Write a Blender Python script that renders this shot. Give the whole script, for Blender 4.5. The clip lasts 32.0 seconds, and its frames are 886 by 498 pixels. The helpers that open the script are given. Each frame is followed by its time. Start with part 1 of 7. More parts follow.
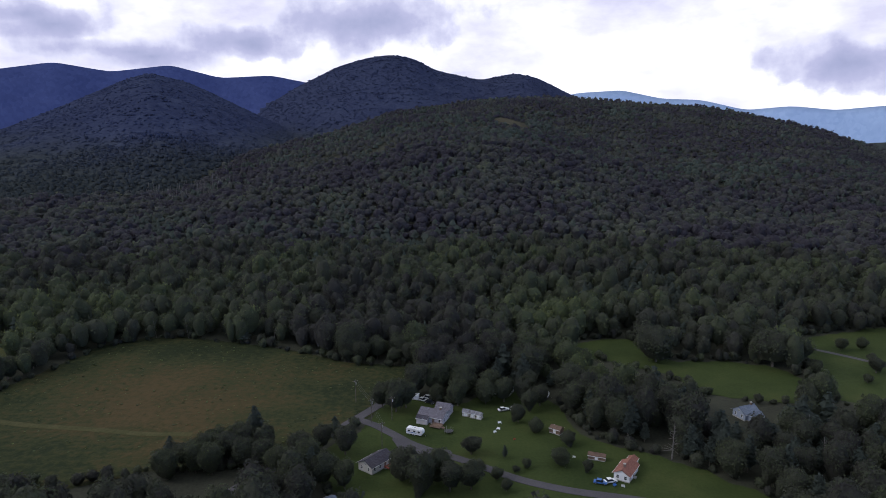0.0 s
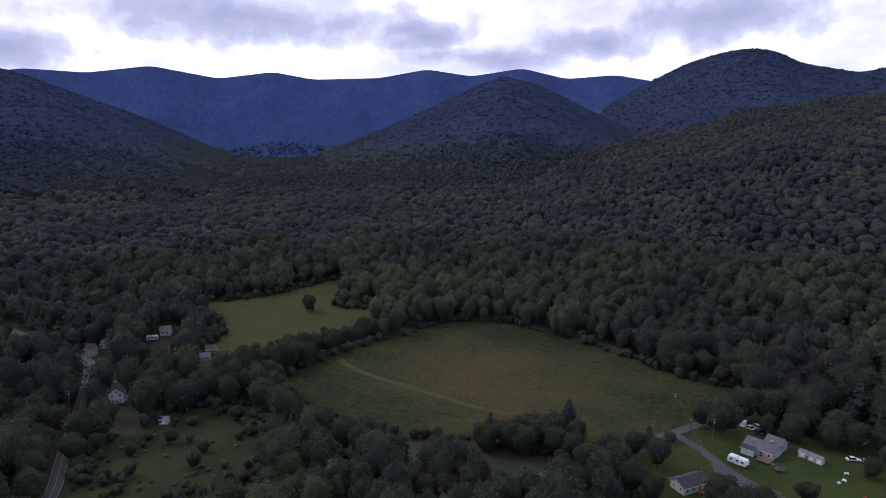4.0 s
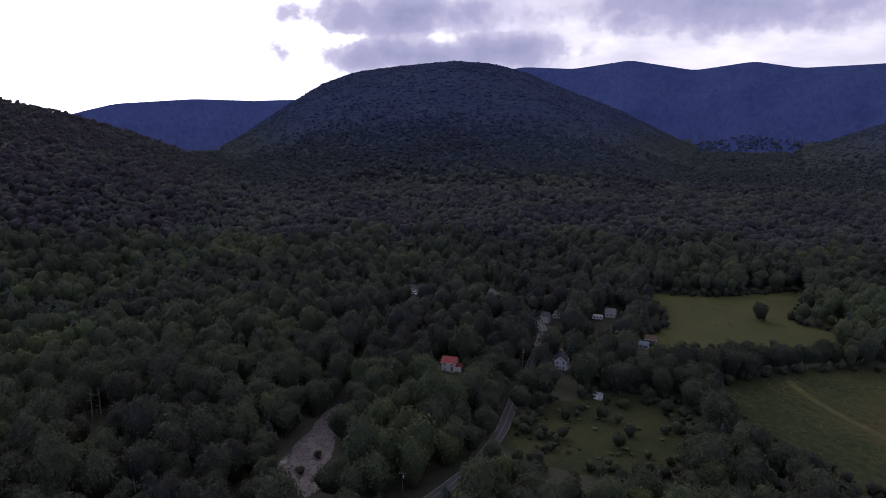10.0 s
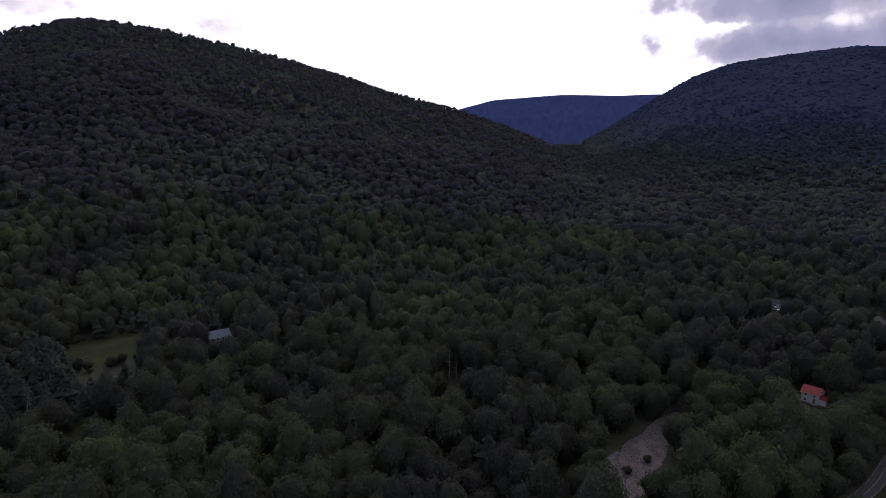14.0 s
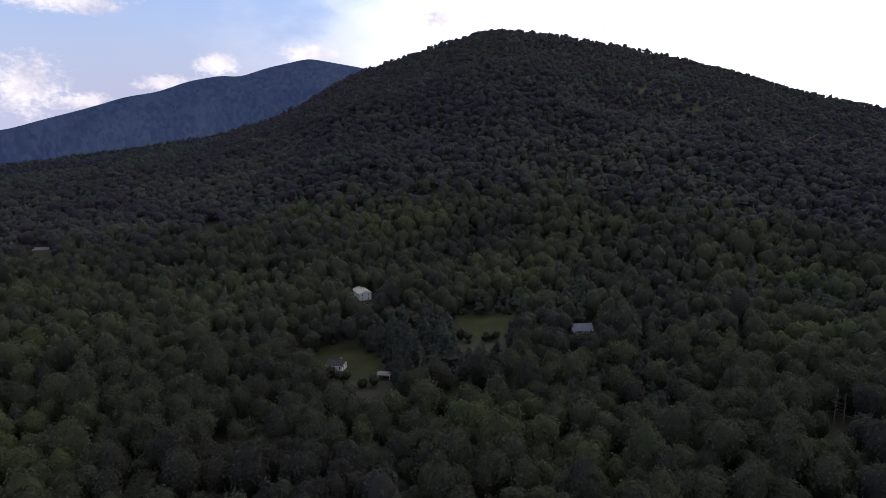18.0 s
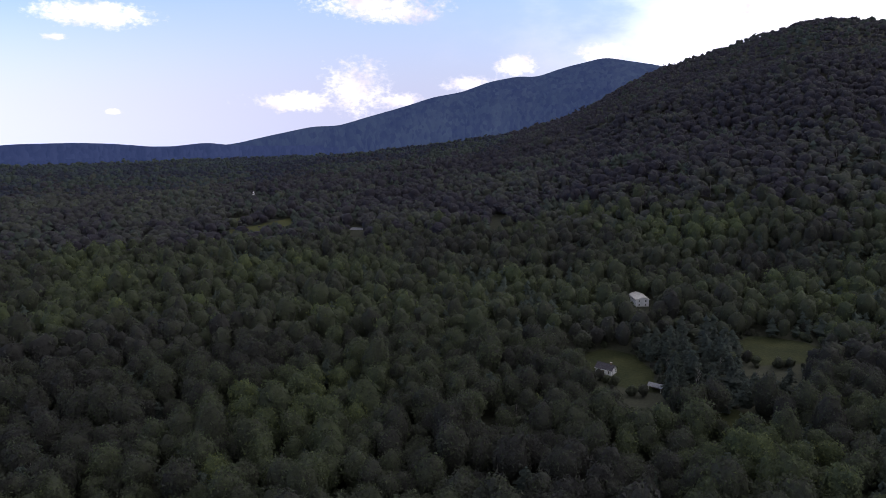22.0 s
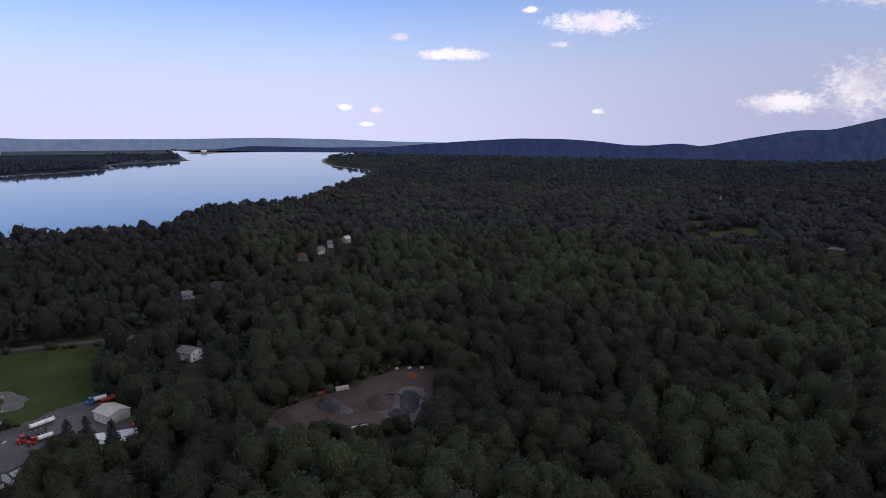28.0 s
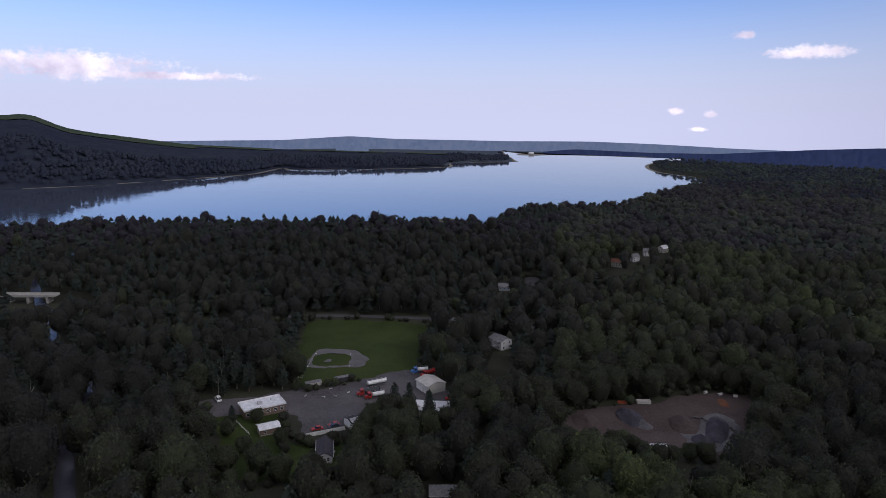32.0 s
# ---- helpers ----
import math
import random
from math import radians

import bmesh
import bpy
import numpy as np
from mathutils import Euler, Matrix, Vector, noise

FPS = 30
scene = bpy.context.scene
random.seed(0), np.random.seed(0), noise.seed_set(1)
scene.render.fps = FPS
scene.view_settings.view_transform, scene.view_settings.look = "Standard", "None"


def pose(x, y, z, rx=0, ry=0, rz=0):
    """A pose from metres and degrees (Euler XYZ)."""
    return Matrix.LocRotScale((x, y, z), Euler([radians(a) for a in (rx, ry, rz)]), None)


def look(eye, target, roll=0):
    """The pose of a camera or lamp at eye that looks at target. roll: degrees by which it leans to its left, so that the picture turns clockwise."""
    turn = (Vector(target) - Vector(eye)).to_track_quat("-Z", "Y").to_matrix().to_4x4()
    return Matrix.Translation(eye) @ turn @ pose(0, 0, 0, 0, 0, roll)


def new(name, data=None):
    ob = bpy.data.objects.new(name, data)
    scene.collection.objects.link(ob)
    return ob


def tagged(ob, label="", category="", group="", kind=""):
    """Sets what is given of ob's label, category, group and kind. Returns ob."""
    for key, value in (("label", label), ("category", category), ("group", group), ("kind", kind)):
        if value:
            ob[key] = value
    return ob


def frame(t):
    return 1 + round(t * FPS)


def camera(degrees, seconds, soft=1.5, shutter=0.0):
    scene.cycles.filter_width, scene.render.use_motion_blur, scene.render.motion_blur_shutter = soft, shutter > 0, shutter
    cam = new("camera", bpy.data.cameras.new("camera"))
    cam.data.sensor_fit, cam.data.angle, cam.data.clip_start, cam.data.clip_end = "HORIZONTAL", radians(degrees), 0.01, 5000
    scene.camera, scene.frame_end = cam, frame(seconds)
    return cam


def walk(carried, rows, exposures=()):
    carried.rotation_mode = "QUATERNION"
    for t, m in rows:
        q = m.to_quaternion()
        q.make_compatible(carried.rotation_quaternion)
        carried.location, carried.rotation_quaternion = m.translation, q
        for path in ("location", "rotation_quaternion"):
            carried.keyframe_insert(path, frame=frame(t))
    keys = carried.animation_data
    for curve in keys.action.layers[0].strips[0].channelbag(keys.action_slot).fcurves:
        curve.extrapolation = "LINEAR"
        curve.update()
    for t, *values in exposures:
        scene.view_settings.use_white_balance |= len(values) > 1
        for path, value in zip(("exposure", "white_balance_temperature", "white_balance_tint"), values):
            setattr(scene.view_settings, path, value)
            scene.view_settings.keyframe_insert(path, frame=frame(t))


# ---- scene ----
# The camera hovers over the valley and turns to its left: seconds, tilt, lean, bearing.
cam = camera(67.0, 32.0, soft=0.85)
EYE = (0.0, 0.0, 120.0)
PATH = [
    (0.0, 79.09, 0.14, 0.00),
    (0.5, 79.11, 0.20, 3.40),
    (1.0, 79.11, 0.26, 6.83),
    (1.5, 79.12, 0.26, 10.32),
    (2.0, 79.14, 0.30, 13.80),
    (2.5, 79.15, 0.26, 17.39),
    (3.0, 79.14, 0.22, 21.07),
    (3.5, 79.15, 0.23, 24.62),
    (5.5, 79.04, 0.15, 38.45),
    (6.0, 78.99, 0.12, 41.94),
    (6.5, 78.96, 0.12, 44.92),
    (7.0, 78.90, 0.10, 47.78),
    (7.5, 78.86, -0.02, 50.61),
    (8.0, 78.82, -0.03, 52.87),
    (8.5, 78.78, -0.07, 55.43),
    (9.0, 78.72, -0.04, 59.01),
    (9.5, 78.65, -0.05, 62.48),
    (10.0, 78.59, -0.04, 66.10),
    (10.5, 78.54, -0.01, 69.46),
    (11.0, 78.48, -0.08, 72.88),
    (11.5, 78.42, -0.04, 76.00),
    (12.0, 78.35, 0.00, 79.66),
    (12.5, 78.29, 0.06, 83.37),
    (13.0, 78.26, 0.06, 87.43),
    (13.5, 78.21, 0.11, 91.62),
    (14.0, 78.21, 0.19, 95.95),
    (14.5, 78.19, 0.22, 99.98),
    (15.0, 78.14, 0.33, 104.71),
    (15.5, 78.19, 0.45, 109.31),
    (17.5, 78.40, 0.62, 123.60),
    (18.0, 78.46, 0.64, 127.40),
    (18.5, 78.47, 0.56, 131.07),
    (19.0, 78.49, 0.60, 134.45),
    (19.5, 78.49, 0.55, 137.29),
    (20.0, 78.54, 0.52, 140.16),
    (20.5, 78.56, 0.52, 142.88),
    (21.0, 78.57, 0.45, 146.01),
    (21.5, 78.62, 0.47, 148.85),
    (22.0, 78.62, 0.38, 151.49),
    (22.5, 78.65, 0.42, 154.29),
    (23.0, 78.67, 0.26, 157.47),
    (23.5, 78.62, 0.06, 160.46),
    (24.0, 78.63, -0.06, 164.29),
    (24.5, 78.66, -0.10, 167.81),
    (25.0, 78.60, -0.05, 170.81),
    (25.5, 78.62, -0.12, 173.80),
    (27.5, 78.66, -0.37, 187.05),
    (28.0, 78.66, -0.42, 190.05),
    (28.5, 78.62, -0.45, 193.14),
    (29.0, 78.63, -0.43, 196.23),
    (29.5, 78.65, -0.48, 199.37),
    (30.0, 78.68, -0.54, 203.13),
    (30.5, 78.71, -0.59, 206.64),
    (31.0, 78.75, -0.70, 210.06),
    (31.5, 78.77, -0.73, 213.50),
    (32.0, 78.74, -0.67, 217.01),
]
EXPOSURES = [(0, -0.08, 6150, 11), (3, -0.06, 6050, 11), (6, 0.1, 5920, 11), (8, 0.0, 6050, 15), (11, -0.52, 6250, 20), (14, -0.6, 6380, 19), (16.5, -0.55, 6430, 13), (18, -0.3, 6450, 12), (20, -0.12, 6440, 12), (22, -0.04, 6430, 12), (25, -0.31, 6330, 13), (28, -0.6, 6300, 14), (32, -0.75, 6350, 15)]
walk(cam, [(t, pose(*EYE, rx, ry, rz)) for t, rx, ry, rz in PATH], EXPOSURES)

# ---- world and sun ----
SUN_BEARING, SUN_HEIGHT = 96.0, 38.0


class Nodes:
    """Short ways to wire a node tree."""

    def __init__(self, tree, keep=False):
        self.t = tree
        if not keep:
            tree.nodes.clear()

    def add(self, kind, **values):
        n = self.t.nodes.new(kind)
        for key, value in values.items():
            if key == "op":
                n.operation = value
            elif key == "dims":
                n.noise_dimensions = value
            elif key == "feature":
                n.feature = value
        return n

    def put(self, socket, value):
        if isinstance(value, bpy.types.NodeSocket):
            self.t.links.new(value, socket)
        elif value is not None:
            socket.default_value = value

    def m(self, op, a, b=None, c=None):
        n = self.add("ShaderNodeMath", op=op)
        for i, v in enumerate((a, b, c)):
            self.put(n.inputs[i], v)
        return n.outputs[0]

    def v(self, op, a, b=None, c=None):
        n = self.add("ShaderNodeVectorMath", op=op)
        for i, v in enumerate((a, b, c)):
            self.put(n.inputs[i], v)
        return n.outputs["Value"] if op in ("LENGTH", "DOT_PRODUCT") else n.outputs[0]

    def ramp(self, fac, stops, smooth=False):
        n = self.add("ShaderNodeValToRGB")
        r = n.color_ramp
        r.interpolation = "EASE" if smooth else "LINEAR"
        while len(r.elements) < len(stops):
            r.elements.new(0.5)
        for e, (p, c) in zip(r.elements, stops):
            e.position = p
            e.color = (*c, 1) if len(c) == 3 else c
        self.put(n.inputs[0], fac)
        return n.outputs[0]

    def mix(self, fac, a, b, blend="MIX"):
        n = self.add("ShaderNodeMix")
        n.data_type, n.blend_type = "RGBA", blend
        self.put(n.inputs[0], fac)
        self.put(n.inputs[6], a)
        self.put(n.inputs[7], b)
        return n.outputs[2]

    def noise(self, vec, scale, detail=4.0, rough=0.55, out="Fac"):
        n = self.add("ShaderNodeTexNoise")
        self.put(n.inputs["Vector"], vec)
        n.inputs["Scale"].default_value, n.inputs["Detail"].default_value = scale, detail
        n.inputs["Roughness"].default_value = rough
        return n.outputs[out]

    def band(self, value, lo, hi, a=0.0, b=1.0):
        n = self.add("ShaderNodeMapRange")
        n.interpolation_type = "SMOOTHSTEP"
        for i, v in enumerate((value, lo, hi, a, b)):
            self.put(n.inputs[i], v)
        return n.outputs[0]


# Clouds by bearing, height, half width and half height, all in degrees.
GREY_CLOUDS = [
    (6.6, 7.8, 9.2, 2.2), (-30.6, 4.0, 5.8, 1.9), (24.3, 5.1, 6.8, 1.1), (30.9, 7.3, 2.9, 1.0), (16.4, 6.0, 5.3, 1.5), (44.4, 8.2, 12.6, 2.0), (69.7, 7.6, 9.2, 1.5), (61.4, 5.0, 7.3, 1.7), (22.8, 4.8, 5.8, 1.1), (68.3, 8.1, 9.7, 1.5), (42.6, 8.0, 13.5, 1.8), (67.5, 4.7, 11.1, 1.5), (29.1, 6.8, 4.4, 1.2)
]
WHITE_CLOUDS = [
    (158.5, 2.1, 3.0, 2.5), (163.9, 1.1, 3.9, 0.9), (145.7, 3.9, 1.9, 0.9), (138.3, 4.8, 2.9, 0.8), (149.5, 2.5, 2.9, 0.8), (155.0, 1.1, 2.4, 0.7), (155.2, 8.1, 4.4, 1.0), (126.3, 7.5, 4.4, 1.1), (177.5, 7.2, 4.1, 1.0), (156.7, 8.7, 5.8, 1.2), (188.6, 4.9, 2.7, 0.6), (177.2, 0.3, 0.7, 0.2), (178.0, 7.3, 4.1, 0.9), (189.8, 4.8, 2.6, 0.4), (193.8, 6.2, 1.0, 0.4), (198.2, 0.6, 0.6, 0.3), (195.6, 0.4, 0.7, 0.4), (196.4, -0.8, 0.7, 0.2), (177.3, 0.4, 0.7, 0.2), (180.6, 5.6, 1.0, 0.3), (183.0, 8.3, 0.9, 0.3), (246.2, 3.4, 9.2, 1.2), (239.5, 2.8, 9.2, 0.4), (112.6, 6.3, 3.9, 1.5)
]


def make_world():
    world = bpy.data.worlds.new("sky")
    scene.world = world
    world.use_nodes = True
    n = Nodes(world.node_tree)
    way = n.add("ShaderNodeTexCoord").outputs["Generated"]
    c = radians(100)
    fore = n.v("DOT_PRODUCT", way, (-math.sin(c), math.cos(c), 0))
    left = n.v("DOT_PRODUCT", way, (-math.cos(c), -math.sin(c), 0))
    az = n.m("MULTIPLY_ADD", n.m("ARCTAN2", left, fore), 57.2958, 100.0)
    el = n.m("MULTIPLY", n.m("ARCSINE", n.v("DOT_PRODUCT", way, (0, 0, 1))), 57.2958)
    spot = n.add("ShaderNodeCombineXYZ")
    n.put(spot.inputs[0], az)
    n.put(spot.inputs[1], el)
    flat = n.v("MULTIPLY", spot.outputs[0], (1, 2.0, 1))
    wisp = n.noise(flat, 0.075, 6, 0.58)
    puff = n.noise(spot.outputs[0], 0.28, 5, 0.55)
    curl = n.noise(n.v("MULTIPLY", spot.outputs[0], (1, 1.3, 1)), 1.1, 5, 0.6)

    tuft = n.noise(n.v("MULTIPLY", spot.outputs[0], (1, 1.5, 1)), 2.6, 2, 0.5)

    def field(blobs, wide=1.0):
        best = None
        for a, e, w, h in blobs:
            w, h = w * wide, h * wide
            p = n.v("MULTIPLY_ADD", spot.outputs[0], (1 / w, 1 / h, 0), (-a / w, -e / h, 0))
            d = n.m("SUBTRACT", 1.5, n.v("LENGTH", p))
            best = d if best is None else n.m("SMOOTH_MAX", best, d, 0.25)
        return best

    sky = n.add("ShaderNodeTexSky")
    sky.sky_type, sky.sun_disc = "NISHITA", False
    sky.sun_elevation, sky.sun_rotation = radians(SUN_HEIGHT), radians(-SUN_BEARING)
    sky.air_density, sky.dust_density = 1.0, 0.6
    air = n.mix(1.0, sky.outputs[0], (0.085, 0.112, 0.165, 1), "MULTIPLY")
    air = n.mix(1.0, air, n.ramp(n.band(az, 150.0, 205.0), [(0.0, (1.0, 1.0, 1.0)), (1.0, (1.5, 1.55, 1.65))]), "MULTIPLY")
    air = n.mix(n.band(az, 165.0, 200.0, 0.5, 0.0), air, (0.65, 0.79, 1.10, 1))
    # pale haze low over the horizon, and thin bright cloud round the sun
    low = n.band(el, -1.0, 12.0, 1.0, 0.0)
    air = n.mix(low, air, n.ramp(n.band(az, 150.0, 205.0), [(0.0, (0.66, 0.68, 0.93)), (1.0, (1.05, 1.11, 1.46))]))
    away = n.m("ABSOLUTE", n.m("SUBTRACT", az, 38.0))
    veil = n.m("ADD", away, n.m("MULTIPLY", n.m("SUBTRACT", wisp, 0.5), 60.0))
    veil = n.band(veil, 78.0, 112.0, 1.0, 0.0)
    glare = n.ramp(n.band(n.m("ABSOLUTE", n.m("SUBTRACT", az, 104.0)), 12.0, 50.0), [(0.0, (2.2, 2.2, 2.2)), (1.0, (1.0, 1.0, 1.0))])
    veiled = n.mix(1.0, glare, n.ramp(wisp, [(0.36, (0.80, 0.78, 0.96)), (0.47, (1.02, 1.00, 1.12)), (0.6, (1.35, 1.33, 1.38))]), "MULTIPLY")
    air = n.mix(veil, air, veiled)
    # thin overcast higher up
    air = n.mix(n.band(el, 11.0, 30.0, 0.0, 0.85), air, (0.66, 0.67, 0.72, 1))
    # grey undersides
    g = n.m("MULTIPLY_ADD", n.m("SUBTRACT", wisp, 0.5), 1.0, field(GREY_CLOUDS, 0.98))
    g = n.m("MULTIPLY_ADD", n.m("SUBTRACT", puff, 0.5), 2.2, g)
    shade = n.ramp(n.band(g, 0.2, 2.3), [(0.0, (0.90, 0.89, 1.05)), (0.3, (0.58, 0.58, 0.80)), (0.7, (0.45, 0.47, 0.68)), (1.0, (0.35, 0.37, 0.54))])
    air = n.mix(n.band(g, 0.28, 0.66), air, shade)
    # white heaps
    w = n.m("MULTIPLY_ADD", n.m("SUBTRACT", puff, 0.5), 1.5, field(WHITE_CLOUDS, 0.9))
    w = n.m("MULTIPLY_ADD", n.m("SUBTRACT", curl, 0.5), 1.35, w)
    w = n.m("MULTIPLY_ADD", n.m("SUBTRACT", tuft, 0.5), 0.8, w)
    lit = n.ramp(n.noise(spot.outputs[0], 0.22, 5, 0.6), [(0.35, (0.95, 0.88, 1.05)), (0.6, (1.7, 1.62, 1.66))])
    lit = n.mix(1.0, lit, n.ramp(n.band(az, 150.0, 205.0), [(0.0, (0.85, 0.85, 0.85)), (1.0, (1.2, 1.17, 1.25))]), "MULTIPLY")
    air = n.mix(n.m("MULTIPLY", n.band(w, 0.35, 1.2), 0.9), air, lit)
    back = n.add("ShaderNodeBackground")
    n.put(back.inputs[0], air)
    back.inputs[1].default_value = 1.0
    n.put(n.add("ShaderNodeOutputWorld").inputs[0], back.outputs[0])


make_world()
sun = new("sun", bpy.data.lights.new("sun", "SUN"))
sun.data.energy, sun.data.angle, sun.data.color = 0.9, radians(20), (1.0, 0.95, 0.88)
b, e = radians(SUN_BEARING), radians(SUN_HEIGHT)
sun.matrix_world = look((-math.sin(b) * math.cos(e) * 900, math.cos(b) * math.cos(e) * 900, math.sin(e) * 900), (0, 0, 0))

# ---- materials ----


def material(name, build, rough=0.85, spec=0.25, metal=0.0):
    """build(n, place) gives a colour socket or (colour, height, metres of relief)."""
    mt = bpy.data.materials.new(name)
    mt.use_nodes = True
    n = Nodes(mt.node_tree)
    place = n.add("ShaderNodeNewGeometry").outputs["Position"]
    made = build(n, place)
    bsdf = n.add("ShaderNodeBsdfPrincipled")
    bsdf.inputs["Roughness"].default_value = rough
    bsdf.inputs["Specular IOR Level"].default_value = spec
    bsdf.inputs["Metallic"].default_value = metal
    if isinstance(made, tuple):
        colour, height, relief = made
        bump = n.add("ShaderNodeBump")
        bump.inputs["Strength"].default_value, bump.inputs["Distance"].default_value = 1.0, relief
        n.put(bump.inputs["Height"], height)
        n.put(bsdf.inputs["Normal"], bump.outputs[0])
    else:
        colour = made
    n.put(bsdf.inputs["Base Color"], colour)
    n.put(n.add("ShaderNodeOutputMaterial").inputs[0], bsdf.outputs[0])
    return mt


def two_tone(a, b, scale, fine=3.0, relief=0.0):
    """A surface that drifts between two colours at one scale and is grained at another."""

    def build(n, p):
        big = n.noise(p, scale, 5, 0.6)
        small = n.noise(p, fine, 3, 0.6)
        f = n.m("MULTIPLY_ADD", n.m("SUBTRACT", small, 0.5), 0.8, big)
        c = n.ramp(f, [(0.3, a), (0.7, b)])
        return (c, small, relief) if relief else c

    return build


def leaves(stops, fine=1.3, relief=0.9):
    def build(n, p):
        at = n.add("ShaderNodeAttribute")
        at.attribute_name = "tint"
        spray = n.noise(p, fine, 3, 0.7)
        bough = n.noise(p, fine * 0.3, 2, 0.5)
        f = n.m("MULTIPLY_ADD", n.m("SUBTRACT", spray, 0.5), 0.7, at.outputs["Fac"])
        f = n.m("MULTIPLY_ADD", n.m("SUBTRACT", bough, 0.5), 0.35, f)
        return n.ramp(f, stops), n.m("ADD", spray, n.m("MULTIPLY", bough, 1.2)), relief

    return build


def far_woods(dark, light, cell=11.0, haze_blue=None, rise=(0.0, 120.0), far=0.0):
    """Treetops too far off to tell apart: domes of a crown's width, stands of darker and lighter trees, and distance
    haze painted as blue on the heights.
    """

    def build(n, p):
        vor = n.add("ShaderNodeTexVoronoi")
        deep = n.add("ShaderNodeSeparateXYZ")
        n.put(deep.inputs[0], p)
        if far:
            # seen from the side, so laid out along the range and up its face
            along = n.add("ShaderNodeCombineXYZ")
            n.put(along.inputs[0], n.m("MULTIPLY", n.m("ARCTAN2", deep.outputs[0], n.m("ABSOLUTE", deep.outputs[1])), far))
            n.put(along.inputs[1], deep.outputs[2])
            p = along.outputs[0]
        n.put(vor.inputs["Vector"], n.v("MULTIPLY", p, (1, 1, 0.6)))
        vor.inputs["Scale"].default_value = 1 / cell
        stand = n.noise(p, 0.004, 5, 0.6)
        one = n.add("ShaderNodeSeparateColor")
        n.put(one.inputs[0], vor.outputs["Color"])
        patch = n.noise(p, 0.022, 3, 0.6)
        f = n.m("ADD", n.m("MULTIPLY", stand, 0.62), n.m("MULTIPLY", one.outputs[0], 0.24))
        f = n.m("MULTIPLY_ADD", patch, 0.25, f)
        c = n.ramp(f, [(0.35, dark), (0.75, light)])
        # aerial haze as colour: bluer the higher the slope
        if haze_blue:
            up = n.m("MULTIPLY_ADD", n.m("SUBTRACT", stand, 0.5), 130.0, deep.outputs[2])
            c = n.mix(n.band(up, *rise), c, n.ramp(f, [(0.35, haze_blue[0]), (0.75, haze_blue[1])]))
        return c, n.m("SUBTRACT", 1.0, vor.outputs["Distance"]), 1.8 if cell < 15 else 0.5

    return build


LEAF = [(0.0, (0.049, 0.049, 0.047)), (0.3, (0.067, 0.074, 0.053)), (0.6, (0.084, 0.103, 0.057)), (0.85, (0.112, 0.138, 0.061)), (1.0, (0.150, 0.166, 0.066))]


def leaf_material(name, stops, fine=1.3, relief=0.9):
    """Leaves let a third of the light through."""
    mt = material(name, leaves(stops, fine, relief), 0.8, 0.15)
    n = Nodes(mt.node_tree, True)
    bsdf = next(q for q in n.t.nodes if q.type == "BSDF_PRINCIPLED")
    out = next(q for q in n.t.nodes if q.type == "OUTPUT_MATERIAL")
    glow = n.add("ShaderNodeBsdfTranslucent")
    n.put(glow.inputs["Color"], bsdf.inputs["Base Color"].links[0].from_socket)
    both = n.add("ShaderNodeMixShader")
    both.inputs[0].default_value = 0.40
    n.put(both.inputs[1], bsdf.outputs[0])
    n.put(both.inputs[2], glow.outputs[0])
    n.put(out.inputs[0], both.outputs[0])
    return mt


M_LEAF = leaf_material("broad_leaves", LEAF)
# the same leaves further off, with distance haze added to their colour as blue
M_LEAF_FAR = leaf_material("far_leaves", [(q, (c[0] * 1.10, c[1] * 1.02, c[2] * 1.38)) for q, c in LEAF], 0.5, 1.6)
M_LEAF_HAZE = leaf_material("hazed_leaves", [(q, (c[0] * 0.84, c[1] * 0.95, c[2] * 1.55)) for q, c in LEAF], 0.5, 1.6)
M_NEEDLE = leaf_material("needles", [(0.0, (0.048, 0.058, 0.053)), (0.5, (0.072, 0.090, 0.077)), (1.0, (0.100, 0.126, 0.104))])
M_BARK = material("bark", two_tone((0.07, 0.06, 0.05), (0.17, 0.15, 0.125), 0.4, 4.0), 0.9)
M_STEM = material("pale_stems", two_tone((0.11, 0.10, 0.095), (0.20, 0.19, 0.18), 0.5, 4.0), 0.9)
M_DEAD = material("bleached_wood", two_tone((0.09, 0.083, 0.078), (0.16, 0.15, 0.14), 0.5, 4.0), 0.9)
M_FLOOR = material("forest_floor", two_tone((0.032, 0.034, 0.026), (0.052, 0.054, 0.038), 0.05, 0.8), 0.95, 0.1)
WOODS = ((0.026, 0.033, 0.024), (0.048, 0.058, 0.032))
M_HILL = material("wooded_hill", far_woods(*WOODS), 1.0, 0.0)
DOME_WOODS = ((0.030, 0.035, 0.038), (0.052, 0.059, 0.055))
# far ranges and hills: blue distance haze is put into the base colours
M_RANGE = material("haze_blue_range", far_woods(*DOME_WOODS, 16.0, ((0.034, 0.047, 0.130), (0.049, 0.066, 0.168)), (-170.0, -60.0), 4000.0), 1.0, 0.0)
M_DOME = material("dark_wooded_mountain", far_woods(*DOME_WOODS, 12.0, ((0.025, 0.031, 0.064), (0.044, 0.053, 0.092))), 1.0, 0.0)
# lighter tone stands in for sunlit slopes, painted over the same haze blue
M_SUNNY = material("hazed_sunlit_mountain", far_woods((0.034, 0.050, 0.118), (0.062, 0.088, 0.150), 18.0, far=4000.0), 1.0, 0.0)
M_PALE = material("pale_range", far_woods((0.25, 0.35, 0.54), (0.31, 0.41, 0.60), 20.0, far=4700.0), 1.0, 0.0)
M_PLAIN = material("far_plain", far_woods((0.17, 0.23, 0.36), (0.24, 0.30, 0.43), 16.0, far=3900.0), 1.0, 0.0)
